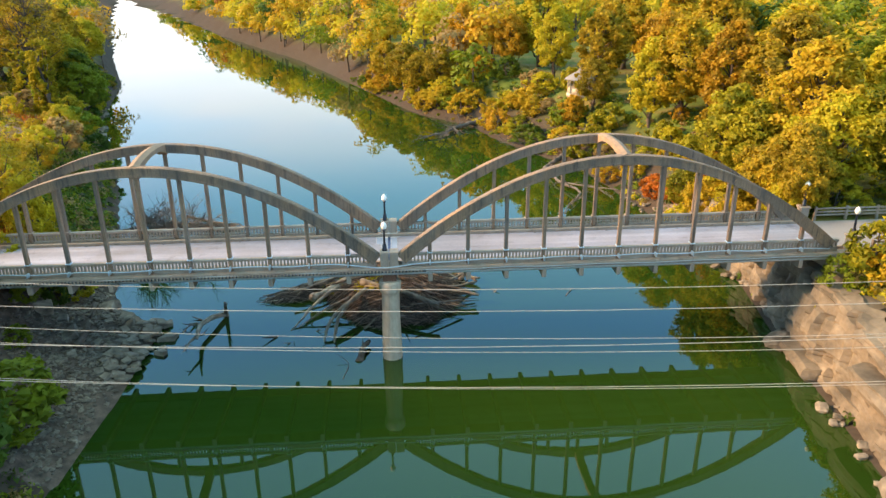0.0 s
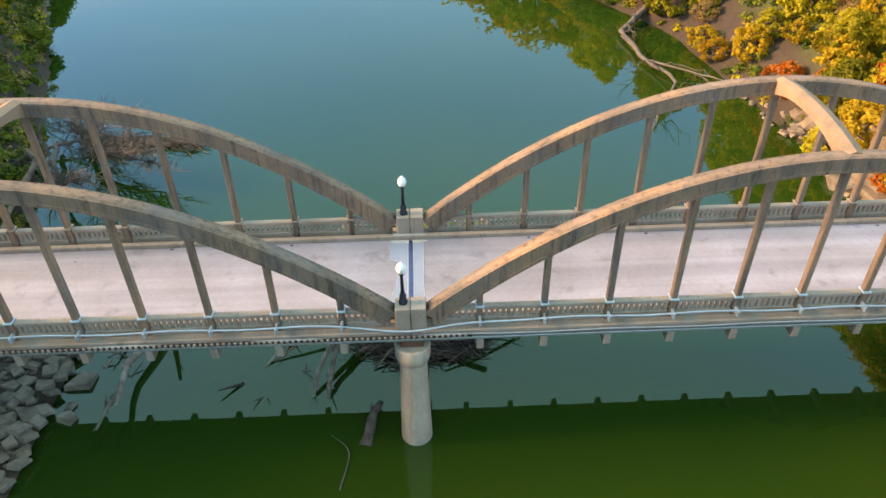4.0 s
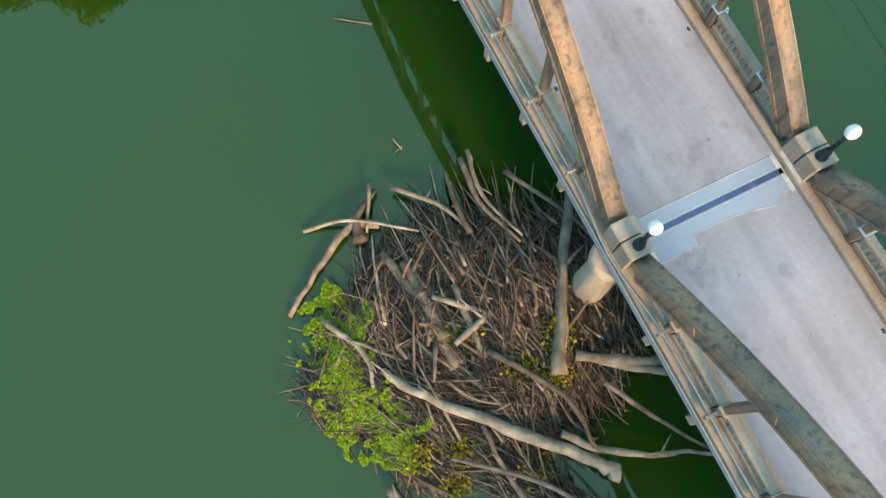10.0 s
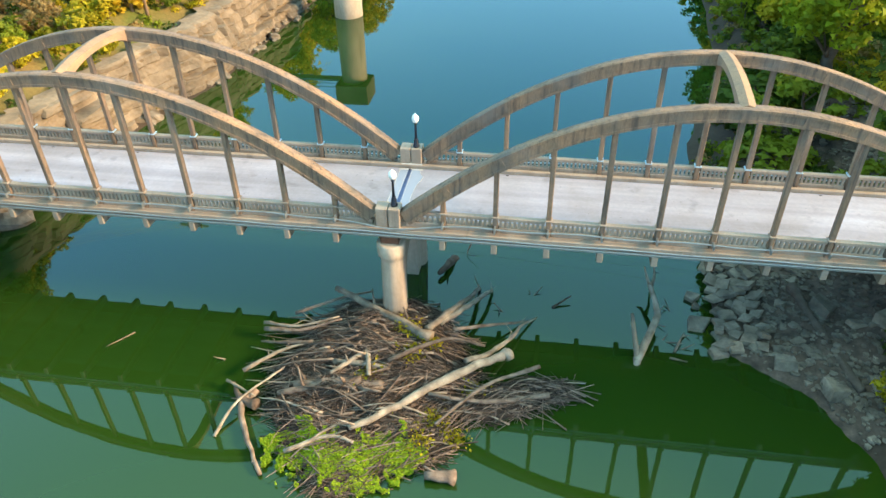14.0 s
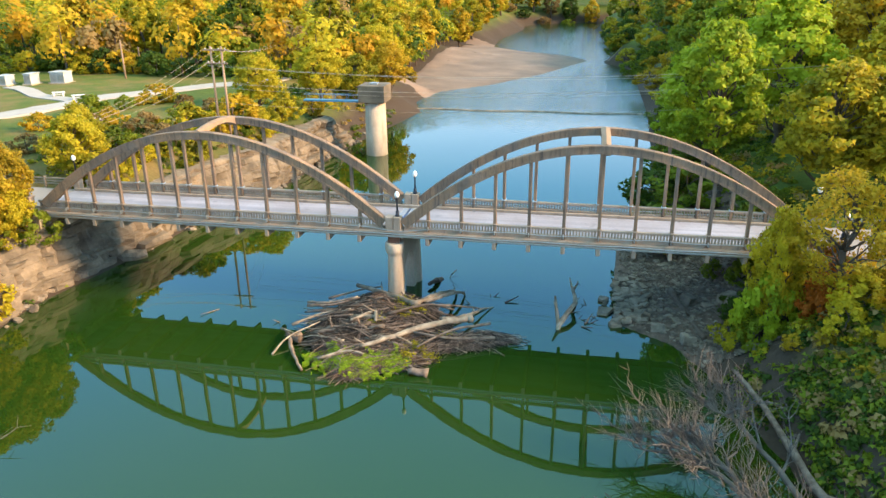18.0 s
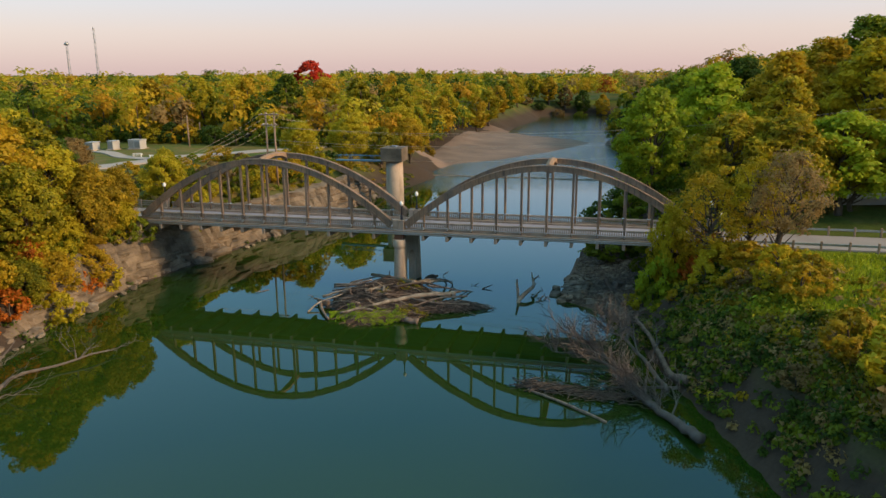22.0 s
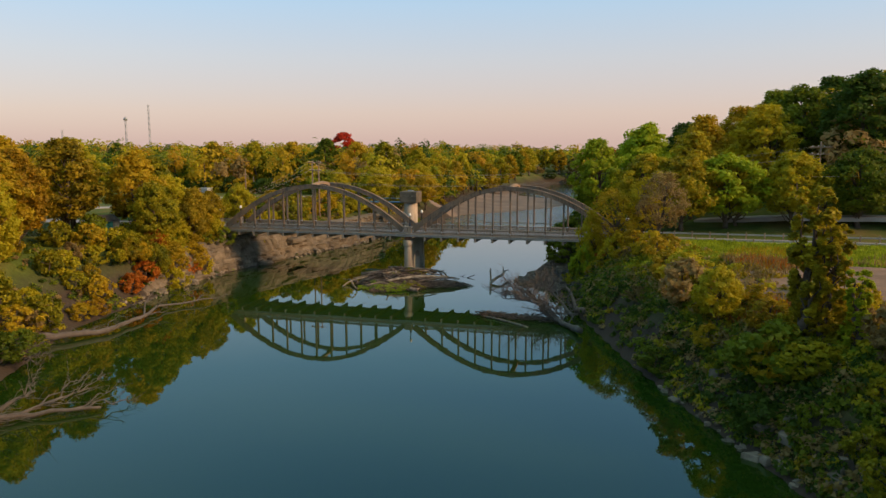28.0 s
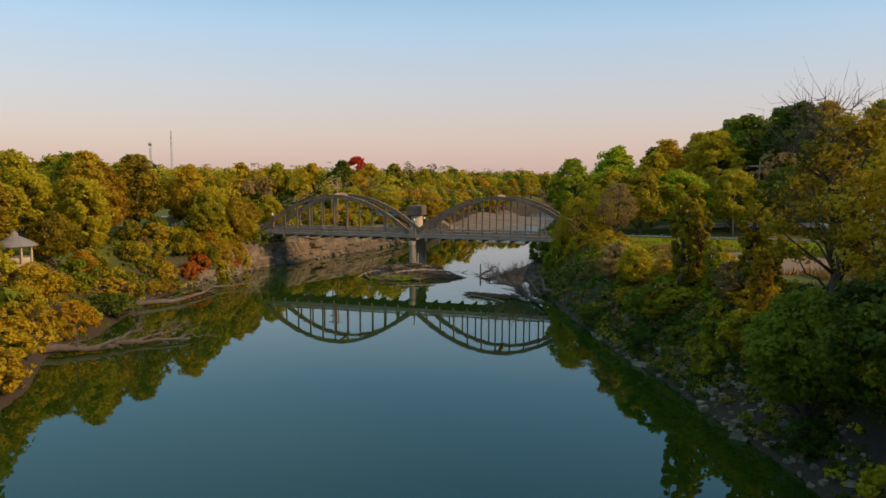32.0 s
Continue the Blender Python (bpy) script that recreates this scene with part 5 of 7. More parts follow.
def pile_height(x, y):
    """Height of the log pile, highest by the pier, with a lower lobe on its west side."""
    wob = 0.16 * noise.noise(Vector((x * 0.45, y * 0.45, 4)))
    d = math.hypot((x - 0.4) / 5.4, (y - 8.2) / 7.2) + wob + 0.35 * smooth_step(6, 2, y) * smooth_step(3.2, 6, abs(x - 0.2))
    u, v = (x + 7.0) * 0.9 + (y - 8.6) * 0.43, -(x + 7.0) * 0.43 + (y - 8.6) * 0.9
    e = math.hypot(u / 3.9, v / 1.25) + wob
    h = 2.15 * max(0.0, 1 - d ** 2.4) * (0.45 + 0.55 * smooth_step(13.5, 4, y)) + 0.55 * noise.noise(Vector((x * 0.55, y * 0.75, 0))) * smooth_step(1.05, 0.8, d)
    return max(0.0, h, 0.8 * (1 - e ** 2))


# packed core of the pile; its dark colour stands for shade between the sticks
vs, fs = [], []
n = 34
for j in range(n + 1):
    for i in range(n + 1):
        x, y = -11 + 20 * i / n, -2.5 + 18.5 * j / n
        p = pile_height(x, y)
        vs.append((x, y, p - 0.32 + 0.25 * noise.noise(Vector((x * 1.3, y * 1.3, 8))) if p > 0.12 else -0.9))
for j in range(n):
    for i in range(n):
        a = j * (n + 1) + i
        fs.append((a, a + 1, a + n + 2, a + n + 1))
M_CORE = mat("bark_mud_and_gap_shade", (0.075, 0.05, 0.035), 0.95, 0.4, 1.5, (0.025, 0.018, 0.013), 0.6, 8.0)
pile_bed = tagged(new("debris_bed", mesh_from("debris_bed", vs, fs, M_CORE, True)), "dark mud and bark bed standing for the shaded gaps under the log pile", "debris", kind="stuff")

# the mass of sticks, lying mostly along the pile's length and fanning out
vs, fs = [], []
def lay(x, y):
    """The way the sticks lie at a place on the pile, in degrees."""
    return 30 if (x < -1 and y > 8.5) else -12 if x > 2 else 6 - 4 * (7 - y)


laid = 0
SINGLE = []
while laid < 2500:
    x, y = RNG.uniform(-11, 9), RNG.uniform(-1.5, 15.5)
    if pile_height(x, y) < 0.06:
        continue
    laid += 1
    L = RNG.uniform(0.7, 3.2) * (1.35 if RNG.uniform() < 0.2 else 1.0)
    th = math.radians(RNG.normal(lay(x, y), 25))
    z = pile_height(x, y) + RNG.uniform(-0.25, 0.14)
    dx, dy = math.cos(th) * L / 2, math.sin(th) * L / 2
    za, zb = max(-0.1, pile_height(x - dx, y - dy) + RNG.uniform(-0.3, 0.25)), max(-0.1, pile_height(x + dx, y + dy) + RNG.uniform(-0.3, 0.3))
    bend = RNG.normal(size=3) * L * 0.06
    w = RNG.uniform(0.012, 0.036) * (1.9 if RNG.uniform() < 0.12 else 1.0)
    path = [(x - dx, y - dy, za), (x + bend[0], y + bend[1], max(z, (za + zb) / 2)), (x + dx, y + dy, zb)]
    if laid <= 280:
        SINGLE.append((path, w * 1.25))
    else:
        tube(path, [w, w * 0.8, w * 0.35], 4, (vs, fs))


def stick_mat():
    m = mat("weathered_sticks", (0.29, 0.215, 0.17), 0.9, 0.3, 3.0, (0.13, 0.09, 0.07), 0.2, 30.0)
    n, l = m.node_tree.nodes, m.node_tree.links
    geo = [x for x in n if x.bl_idname == "ShaderNodeNewGeometry"][0]
    b = n["Principled BSDF"]
    src = b.inputs["Base Color"].links[0].from_socket
    mr = n.new("ShaderNodeMapRange")
    mr.inputs["To Min"].default_value, mr.inputs["To Max"].default_value = 0.16, 1.7
    pw = n.new("ShaderNodeMath")
    pw.operation = "POWER"
    pw.inputs[1].default_value = 3.0
    l.new(geo.outputs["Random Per Island"], pw.inputs[0])
    l.new(pw.outputs[0], mr.inputs["Value"])
    mu = n.new("ShaderNodeMix")
    mu.data_type, mu.blend_type = "RGBA", "MULTIPLY"
    mu.inputs["Factor"].default_value = 1.0
    l.new(src, mu.inputs["A"])
    l.new(mr.outputs[0], mu.inputs["B"])
    l.new(mu.outputs["Result"], b.inputs["Base Color"])
    return m


M_STICK = stick_mat()
laid = 0
while laid < 5200:
    x, y = RNG.uniform(-11, 9), RNG.uniform(-1.5, 15.5)
    if pile_height(x, y) < 0.04:
        continue
    laid += 1
    L, th = RNG.uniform(0.4, 1.9), math.radians(RNG.normal(lay(x, y), 34))
    dx, dy = math.cos(th) * L / 2, math.sin(th) * L / 2
    za, zb = (max(-0.05, pile_height(x + s * dx, y + s * dy) + RNG.uniform(-0.12, 0.22)) for s in (-1, 1))
    tube([(x - dx, y - dy, za), (x + RNG.normal() * 0.06, y + RNG.normal() * 0.06, (za + zb) / 2 + RNG.uniform(0, 0.08)), (x + dx, y + dy, zb)], [0.016, 0.012, 0.005], 3, (vs, fs))
tangle = thing("driftwood_pile", "heap of loose grey sticks caught on the bridge pier", "driftwood")
for path, w in SINGLE:
    part("stick", mesh_from("stick", *tube(path, [w, w * 0.8, w * 0.35], 5), M_WOOD), M_WOOD, tangle)
tagged(new("stick_pile", mesh_from("stick_pile", vs, fs, M_STICK)), "tangled grey sticks jammed against the bridge pier", "driftwood", kind="stuff")

# logs that can be told apart
ph = pile_height
LOGS = [
    ([(-6.9, 5.7, 0.9), (-6.2, 6.2, 0.95), (-3.6, 8.7, 1.4), (-0.6, 11.5, 1.25), (0.6, 12.2, 1.1)], 0.30, 0.15, M_PALE),
    ([(-2.6, 6.2, 2.0), (0.4, 4.4, 1.9), (3.9, 2.1, 1.5)], 0.27, 0.17, M_PALE),
    ([(-2.2, 5.2, 1.7), (-3.4, 3.2, 1.6), (-4.3, 1.2, 1.1), (-4.5, 0.0, 0.6), (-4.6, -0.95, -0.15)], 0.21, 0.09, M_PALE),
    ([(-2.8, 4.4, 1.5), (-4.2, 2.4, 1.3), (-5.0, 0.8, 0.9), (-5.25, 0.0, 0.5), (-5.4, -0.8, -0.15)], 0.19, 0.08, M_PALE),
    ([(-4.6, 7.0, 1.3), (-5.7, 6.0, 1.0), (-6.9, 4.1, 0.6), (-7.4, 2.8, 0.4), (-8.3, 1.4, -0.05)], 0.18, 0.06, M_PALE),
    ([(0.6, 9.4, 1.3), (2.6, 9.7, 1.25), (5.0, 10.2, 0.8)], 0.36, 0.15, M_WOOD),
    ([(4.1, 6.6, 1.2), (5.8, 6.5, 0.9), (7.4, 6.2, 0.5)], 0.15, 0.06, M_WOOD),
    ([(-4.9, 13.7, 0.2), (-3.5, 13.9, 0.35)], 0.30, 0.22, M_WOOD),
    ([(6.0, 10.8, 0.4), (7.0, 10.5, 0.5), (7.9, 9.3, 0.25)], 0.26, 0.10, M_WOOD),
    ([(7.6, 12.8, 0.05), (7.0, 10.8, 0.6), (5.2, 8.4, 0.9)], 0.10, 0.05, M_PALE),
    ([(0.4, 7.2, 1.9), (2.3, 9.2, 1.7)], 0.15, 0.10, M_PALE),
    ([(7.4, 5.4, 0.8), (5.2, 5.6, 1.1), (2.8, 5.0, 1.7)], 0.15, 0.06, M_WOOD),
    ([(4.2, 9.6, 0.9), (2.4, 9.5, 1.25), (0.8, 9.6, 1.3), (-0.6, 9.5, 1.3)], 0.22, 0.40, M_WOOD),
    ([(7.6, 8.6, 0.5), (5.6, 7.0, 0.9), (3.2, 6.4, 1.4)], 0.13, 0.05, M_PALE),
    ([(6.4, 9.8, 0.35), (6.8, 10.9, 0.4), (5.9, 12.7, 0.25), (4.4, 14.8, 0.15)], 0.22, 0.10, M_WOOD),
    ([(8.2, 9.4, 0.5), (6.2, 10.4, 0.6)], 0.10, 0.06, M_PALE),
    ([(7.6, 5.0, 0.9), (5.4, 5.4, 1.2), (3.0, 4.8, 1.7)], 0.12, 0.05, M_PALE),
    ([(-9.2, 8.2, 0.6), (-6.0, 9.4, 0.9), (-3.0, 9.6, 1.3)], 0.15, 0.09, M_WOOD),
    ([(-8.6, 6.6, 1.0), (-5.8, 8.6, 1.2), (-3.6, 11.2, 0.9)], 0.12, 0.08, M_WOOD),
    ([(3.6, 13.6, 0.5), (1.6, 12.6, 0.8), (0.2, 12.8, 0.8)], 0.14, 0.08, M_PALE),
    ([(0.8, 6.8, 1.9), (0.2, 9.2, 1.8)], 0.17, 0.11, M_PALE),
    ([(2.4, 8.2, 1.5), (0.8, 8.3, 1.7), (-0.7, 8.4, 1.6)], 0.17, 0.12, M_PALE),
    ([(-0.6, 8.2, 2.0), (-3.4, 6.4, 2.2), (-5.6, 6.2, 1.8)], 0.13, 0.07, M_WOOD),
    ([(6.0, 4.0, 0.9), (3.4, 2.8, 1.4), (1.6, 2.2, 1.6)], 0.11, 0.05, M_WOOD),
    ([(-3.6, 4.6, 1.3), (-5.6, 3.4, 0.8), (-7.8, 1.8, -0.05)], 0.13, 0.05, M_WOOD),
]
for pts, r0, r1, m in LOGS:
    log(pts, r0, r1, m, "bleached driftwood log in the pile by the pier" if m is M_PALE else "grey-brown driftwood log in the pile by the pier")
laid = 0
while laid < 130:
    x, y = RNG.uniform(-10, 8.5), RNG.uniform(-1, 15)
    if pile_height(x, y) < 0.1:
        continue
    laid += 1
    L, th = RNG.uniform(1.4, 4.6), math.radians(RNG.normal(lay(x, y), 26))
    dx, dy = math.cos(th) * L / 2, math.sin(th) * L / 2
    z = [max(0.0, ph(x + s * dx, y + s * dy)) + RNG.uniform(0.0, 0.26) for s in (-1, 0, 1)]
    ox, oy = RNG.normal(size=2) * L * 0.07
    log([(x - dx, y - dy, z[0]), (x + ox, y + oy, z[1]), (x + dx, y + dy, z[2])], RNG.uniform(0.035, 0.085), 0.012, M_PALE if RNG.uniform() < 0.16 else M_WOOD, "weathered branch in the pile by the pier", "driftwood_branch", "driftwood branches")

# stout bleached branches: a fan towards the east side, others across the heap
for k in range(16):
    y = 3.4 + 0.42 * k + RNG.normal() * 0.2
    x0, x1 = RNG.uniform(1.5, 3.4), RNG.uniform(5.6, 8.4)
    dy = RNG.normal(-0.4, 0.7)
    z0 = ph(x0, y) + 0.15
    log([(x0, y, z0), ((x0 + x1) / 2, y + dy * 0.4 + RNG.normal() * 0.25, max(0.35, ph((x0 + x1) / 2, y) + 0.2)), (x1, y + dy, RNG.uniform(0.1, 0.7))], RNG.uniform(0.05, 0.10), 0.02, M_WOOD if k % 3 else M_PALE, "bleached branch reaching out over the water", "driftwood_branch", "driftwood branches")
laid = 0
while laid < 34:
    x, y = RNG.uniform(-4.5, 5), RNG.uniform(2.5, 13)
    if ph(x, y) < 0.45:
        continue
    laid += 1
    L, th = RNG.uniform(2.2, 4.6), math.radians(RNG.normal(lay(x, y), 22))
    dx, dy = math.cos(th) * L / 2, math.sin(th) * L / 2
    z = [max(0.05, ph(x + s * dx, y + s * dy)) + RNG.uniform(0.08, 0.3) for s in (-1, 0, 1)]
    log([(x - dx, y - dy, z[0]), (x + RNG.normal() * 0.2, y + RNG.normal() * 0.2, z[1]), (x + dx, y + dy, z[2])], RNG.uniform(0.06, 0.11), 0.03, M_WOOD if laid % 3 else M_PALE, "stout weathered branch in the pile by the pier", "driftwood_branch", "driftwood branches")

# green mats and weeds on the pile
c = []
while len(c) < 30000:
    x, y = RNG.uniform(-5, 6), RNG.uniform(10.8, 15.4)
    k = 1.1 - abs((y - 13.6 + 0.05 * (x - 1) ** 2) / 1.7) - max(0, abs(x - 0.9) - 3.2) * 0.8 + 0.85 * noise.noise(Vector((x * 0.9, y * 0.9, 1))) + 0.9 * noise.noise(Vector((x * 2.6, y * 2.6, 5)))
    if k > 0.42:
        c.append((x, y, max(0.10, pile_height(x, y)) + RNG.uniform(-0.04, 0.20)))
v, q = leaf_cards(np.array(c), RNG.uniform(0.04, 0.12, len(c)), RNG, 1.2)
tagged(new("weed_mat", mesh_cards("weed_mat", v, q, M_MOSS)), "bright green weeds growing over the log pile", "weeds", kind="stuff")
c = []
for cx, cy in ((-3.6, 10.6), (-4.6, 11.4), (-1.8, 7.2), (-1.2, 5.4), (0.4, 8.8), (-5.2, 8.2), (-2.6, 6.2), (-3.0, 12.2)):
    c += [(x, y, pile_height(x, y) + RNG.uniform(0.0, 0.45)) for x, y in RNG.normal(size=(200, 2)) * 0.34 + (cx, cy)]
v, q = leaf_cards(np.array(c), RNG.uniform(0.06, 0.2, len(c)), RNG, 0.2)
tagged(new("pile_weeds", mesh_cards("pile_weeds", v, q, LEAVES["lime"])), "yellow-green weed tufts on the log pile", "weeds", kind="stuff")


def dead_tree(base, tip, name, label, r0=0.3, limbs=16, seed=5, spread=0.5, droop=-0.1, material=M_TWIG, twig=3):
    """A fallen bare tree: trunk, limbs and twigs, each limb forking."""
    rng = np.random.default_rng(seed)
    root = thing(name, label, "dead tree", "fallen trees")
    base, tip = np.array(base, float), np.array(tip, float)
    L = np.linalg.norm(tip - base)
    trunk = limb_path(base, tip, rng, 0.05, 9)
    vs, fs = tube(trunk, [r0 * (1 - 0.88 * k / 8) for k in range(9)], 8)
    part("trunk", mesh_from("trunk", vs, fs, material, True), material, root)
    main = (tip - base) / L
    for k in range(limbs):
        f = rng.uniform(0.3, 1.0)
        p = base + (tip - base) * f
        d = main * rng.uniform(0.3, 1.0) + rng.normal(size=3) * spread
        d[2] = abs(d[2]) * (0.7 if main[2] > 0.5 else 0.42) + droop
        d /= np.linalg.norm(d)
        q = p + d * L * rng.uniform(0.22, 0.55) * (1.1 - 0.5 * f)
        st = ([], [])
        path = limb_path(p, q, rng, 0.09, 6)
        tube(path, [r0 * 0.22 * (1 - 0.85 * j / 5) + 0.010 for j in range(6)], 5, st)
        for j in range(twig * 6):
            i = int(rng.integers(1, 6))
            s = np.array(path[i])
            e = s + (d * 0.7 + rng.normal(size=3) * 0.55) * L * rng.uniform(0.05, 0.17)
            e[2] = max(e[2], 0.02)
            tube(limb_path(s, e, rng, 0.12, 4), [0.024, 0.017, 0.011, 0.006], 4, st)
        part("limb", mesh_from("limb", *st, material), material, root)
    return root


def wavy(points, amount, rng, n=5):
    """Points bent a little off their straight line."""
    out = []
    for a, b in zip(points, points[1:]):
        a, b = np.array(a, float), np.array(b, float)
        out += [tuple(a + (b - a) * k / n + rng.normal(size=3) * amount * (k > 0)) for k in range(n)]
    return out + [tuple(points[-1])]


def fallen_crown(label, boles, seed, twigs, rise=0.0):
    """A fallen tree from its boles (points, thick end, thin end); each bole carries limbs that fork into twigs."""
    rng = np.random.default_rng(seed)
    root = thing("fallen_tree", label, "dead tree", "fallen trees")
    for pts, r0, r1, limbs in boles:
        path = wavy(pts, r0 * 0.2, rng)
        n = len(path)
        part("trunk", mesh_from("trunk", *tube(path, [r0 + (r1 - r0) * k / (n - 1) for k in range(n)], 8), M_TWIG, True), M_TWIG, root)
        way = np.array(pts[-1], float) - np.array(pts[0], float)
        way /= np.linalg.norm(way)
        for _ in range(limbs):
            st = ([], [])
            k = int(rng.integers(n // 4, n))
            p = np.array(path[k])
            d = way * rng.uniform(0.6, 1.2) + rng.normal(size=3) * (0.5, 0.4, 0.35)
            d[2] = abs(d[2]) * 0.9 + rise
            d /= np.linalg.norm(d)
            L = rng.uniform(1.6, 4.6) * (1.15 - 0.5 * k / n)
            limb = limb_path(p, p + d * L, rng, 0.10, 6)
            w = min(0.085, r0 * 0.4)
            tube(limb, [w * (1 - 0.8 * j / 5) for j in range(6)], 5, st)
            for _ in range(twigs):
                q = np.array(limb[int(rng.integers(1, 6))])
                e = q + (d * 0.9 + rng.normal(size=3) * 0.42) * rng.uniform(0.5, 1.7)
                e[2] = max(e[2], 0.03)
                twig = limb_path(q, e, rng, 0.10, 4)
                tube(twig, [0.030, 0.024, 0.018, 0.010], 3, st)
                f = np.array(twig[2])
                tube([tuple(f), tuple(f + (d + rng.normal(size=3) * 0.5) * rng.uniform(0.4, 1.0))], [0.018, 0.009], 3, st)
            part("limb", mesh_from("limb", *st, M_TWIG), M_TWIG, root)


fallen_crown("bare grey fallen tree lying from the bank into the water", [
    ([(-30.4, 33.8, 0.6), (-28.9, 31.0, 0.35), (-27.2, 28.6, 0.5), (-25.2, 24.6, 1.0), (-23.6, 22.4, 1.7), (-21.2, 20.6, 2.5)], 0.38, 0.09, 22),
    ([(-27.4, 29.0, 0.5), (-25.6, 26.3, 0.55), (-24.4, 24.6, 0.9)], 0.27, 0.16, 0),
    ([(-28.6, 26.5, 0.6), (-27.2, 22.5, 1.2), (-25.4, 19.0, 1.9), (-23.6, 17.6, 2.3)], 0.22, 0.06, 18),
    ([(-26.4, 27.0, 0.6), (-23.8, 23.4, 1.3), (-21.2, 22.2, 1.5), (-19.2, 21.6, 1.3)], 0.18, 0.05, 20),
    ([(-29.4, 25.6, 0.6), (-27.0, 26.4, 0.8), (-24.2, 26.4, 0.5)], 0.15, 0.06, 8)], 5, 14, 0.28)
log([(-24.0, 31.6, 0.02), (-21.0, 29.4, 0.12), (-17.8, 27.4, 0.15)], 0.13, 0.09, M_WOOD, "brown floating log by the fallen tree")
log([(-30.3, 24.6, 0.9), (-28.9, 23.0, 0.9), (-27.5, 15.2, 1.3), (-26.3, 11.8, 1.6)], 0.34, 0.12, M_WOOD, "grey split trunk lying along the foot of the bank")
vs, fs = [], []
for k in range(300):
    u = RNG.uniform(0, 1)
    x, y, th, L = -17.2 - 8.6 * u + RNG.normal() * 0.4, 26.6 + 0.9 * u + RNG.normal() * 0.55, RNG.normal(3.0, 0.45), RNG.uniform(0.6, 1.8)
    dx, dy, z = math.cos(th) * L / 2, math.sin(th) * L / 2, RNG.uniform(0.08, 0.5)
    tube([(x - dx, y - dy, max(0, z - 0.1)), (x, y, z), (x + dx, y + dy, max(0, z + RNG.normal() * 0.15))], [0.04, 0.035, 0.012], 4, (vs, fs))
tagged(new("drift_raft", mesh_from("drift_raft", vs, fs, M_WOOD)), "raft of drifted sticks caught in the fallen tree", "driftwood", kind="stuff")
log([(-23.5, -2.2, 1.15), (-24.3, 1.8, 1.0), (-25.3, 6.0, 0.9)], 0.27, 0.22, M_BARK, "dark fallen trunk lying on the stony shore")
fallen_crown("grey fallen tree reaching from the east bank into the river", [
    ([(26.6, 53.6, 1.0), (24.9, 51.4, 0.6), (22.1, 47.4, 0.5), (22.4, 41.0, 0.5), (24.0, 34.4, 0.6), (20.6, 28.2, 0.5)], 0.44, 0.07, 9),
    ([(22.6, 40.0, 0.5), (26.0, 35.4, 1.0), (27.6, 31.0, 2.0)], 0.14, 0.04, 2)], 12, 5)
fallen_crown("thick brown fallen trunk lying in the shallows", [
    ([(17.6, 80.2, 1.0), (15.4, 78.4, 0.6), (11.4, 75.6, 0.45), (9.7, 71.8, 0.45), (5.0, 68.3, 0.3)], 0.55, 0.10, 9),
    ([(11.4, 75.4, 0.5), (11.6, 70.6, 0.9), (11.4, 68.4, 1.1)], 0.22, 0.07, 4),
    ([(10.0, 72.4, 0.4), (9.2, 68.0, 0.6), (8.4, 65.4, 0.7)], 0.16, 0.04, 6)], 14, 6)
dead_tree((27.5, 58.0, 1.2), (19.5, 61.0, 0.9), "fallen_tree", "grey fallen branch by the east bank", 0.26, 8, 15, 0.4, 0.0, M_TWIG, 2)

dead_tree((-59.5, 75, 7.6), (-58.0, 76, 22.5), "bare_tree", "tall bare autumn tree on the west bank", 0.32, 24, 21, 0.55, 0.25, M_BARK, 5)

# snag that stands in the water, and floating logs
snag = thing("snag", "pale forked dead trunk standing in the water", "dead tree", "snags")
SNAG = (
    ([(-13.95, 4.9, -0.9), (-14.05, 4.5, 0.25), (-14.75, 2.9, 0.75), (-15.3, 1.4, 0.95), (-15.25, 0.2, 1.0), (-15.0, -1.1, 1.15)], 0.27, 0.15),
    ([(-15.0, -1.1, 1.15), (-14.85, -1.8, 1.3), (-14.7, -2.35, 1.65)], 0.14, 0.05), ([(-15.05, -0.9, 1.1), (-15.35, -2.0, 1.15), (-15.45, -3.2, 1.05)], 0.13, 0.04),
    ([(-14.05, 4.5, 0.2), (-13.8, 3.6, 1.2), (-13.6, 2.75, 2.1)], 0.19, 0.09), ([(-13.75, 3.4, 1.3), (-13.5, 3.3, 1.9)], 0.07, 0.02), ([(-15.3, 1.2, 0.95), (-15.7, 0.8, 1.3)], 0.06, 0.015), ([(-15.4, -2.6, 1.1), (-15.8, -3.0, 0.7)], 0.04, 0.012))
for pts, r0, r1 in SNAG:
    vs, fs = tube(sum([[tuple(np.array(a) + (np.array(b) - np.array(a)) * k / 3) for k in range(3)] for a, b in zip(pts, pts[1:])], []) + [pts[-1]], list(np.linspace(r0, r1, 3 * (len(pts) - 1) + 1)), 8)
    part("fork", mesh_from("fork", vs, fs, M_PALE, True), M_PALE, snag)
log([(-2.5, -3.9, -0.2), (-2.2, -2.6, 0.35), (-1.8, -1.6, 0.4)], 0.28, 0.16, M_WOOD, "broken log poking out of the water")
log([(-3.6, -6.4, 0.0), (-3.3, -4.4, 0.1), (-4.2, -3.6, 0.5)], 0.04, 0.015, M_TWIG, "thin dead branch in the water", "driftwood_branch")
log([(-16.2, 3.4, 0.0), (-16.8, 2.2, 0.5)], 0.09, 0.03, M_WOOD, "dark stick poking out of the water", "driftwood_branch")
log([(-15.9, 3.9, 0.0), (-16.8, 4.3, 0.2)], 0.08, 0.03, M_WOOD, "dark stick poking out of the water", "driftwood_branch")
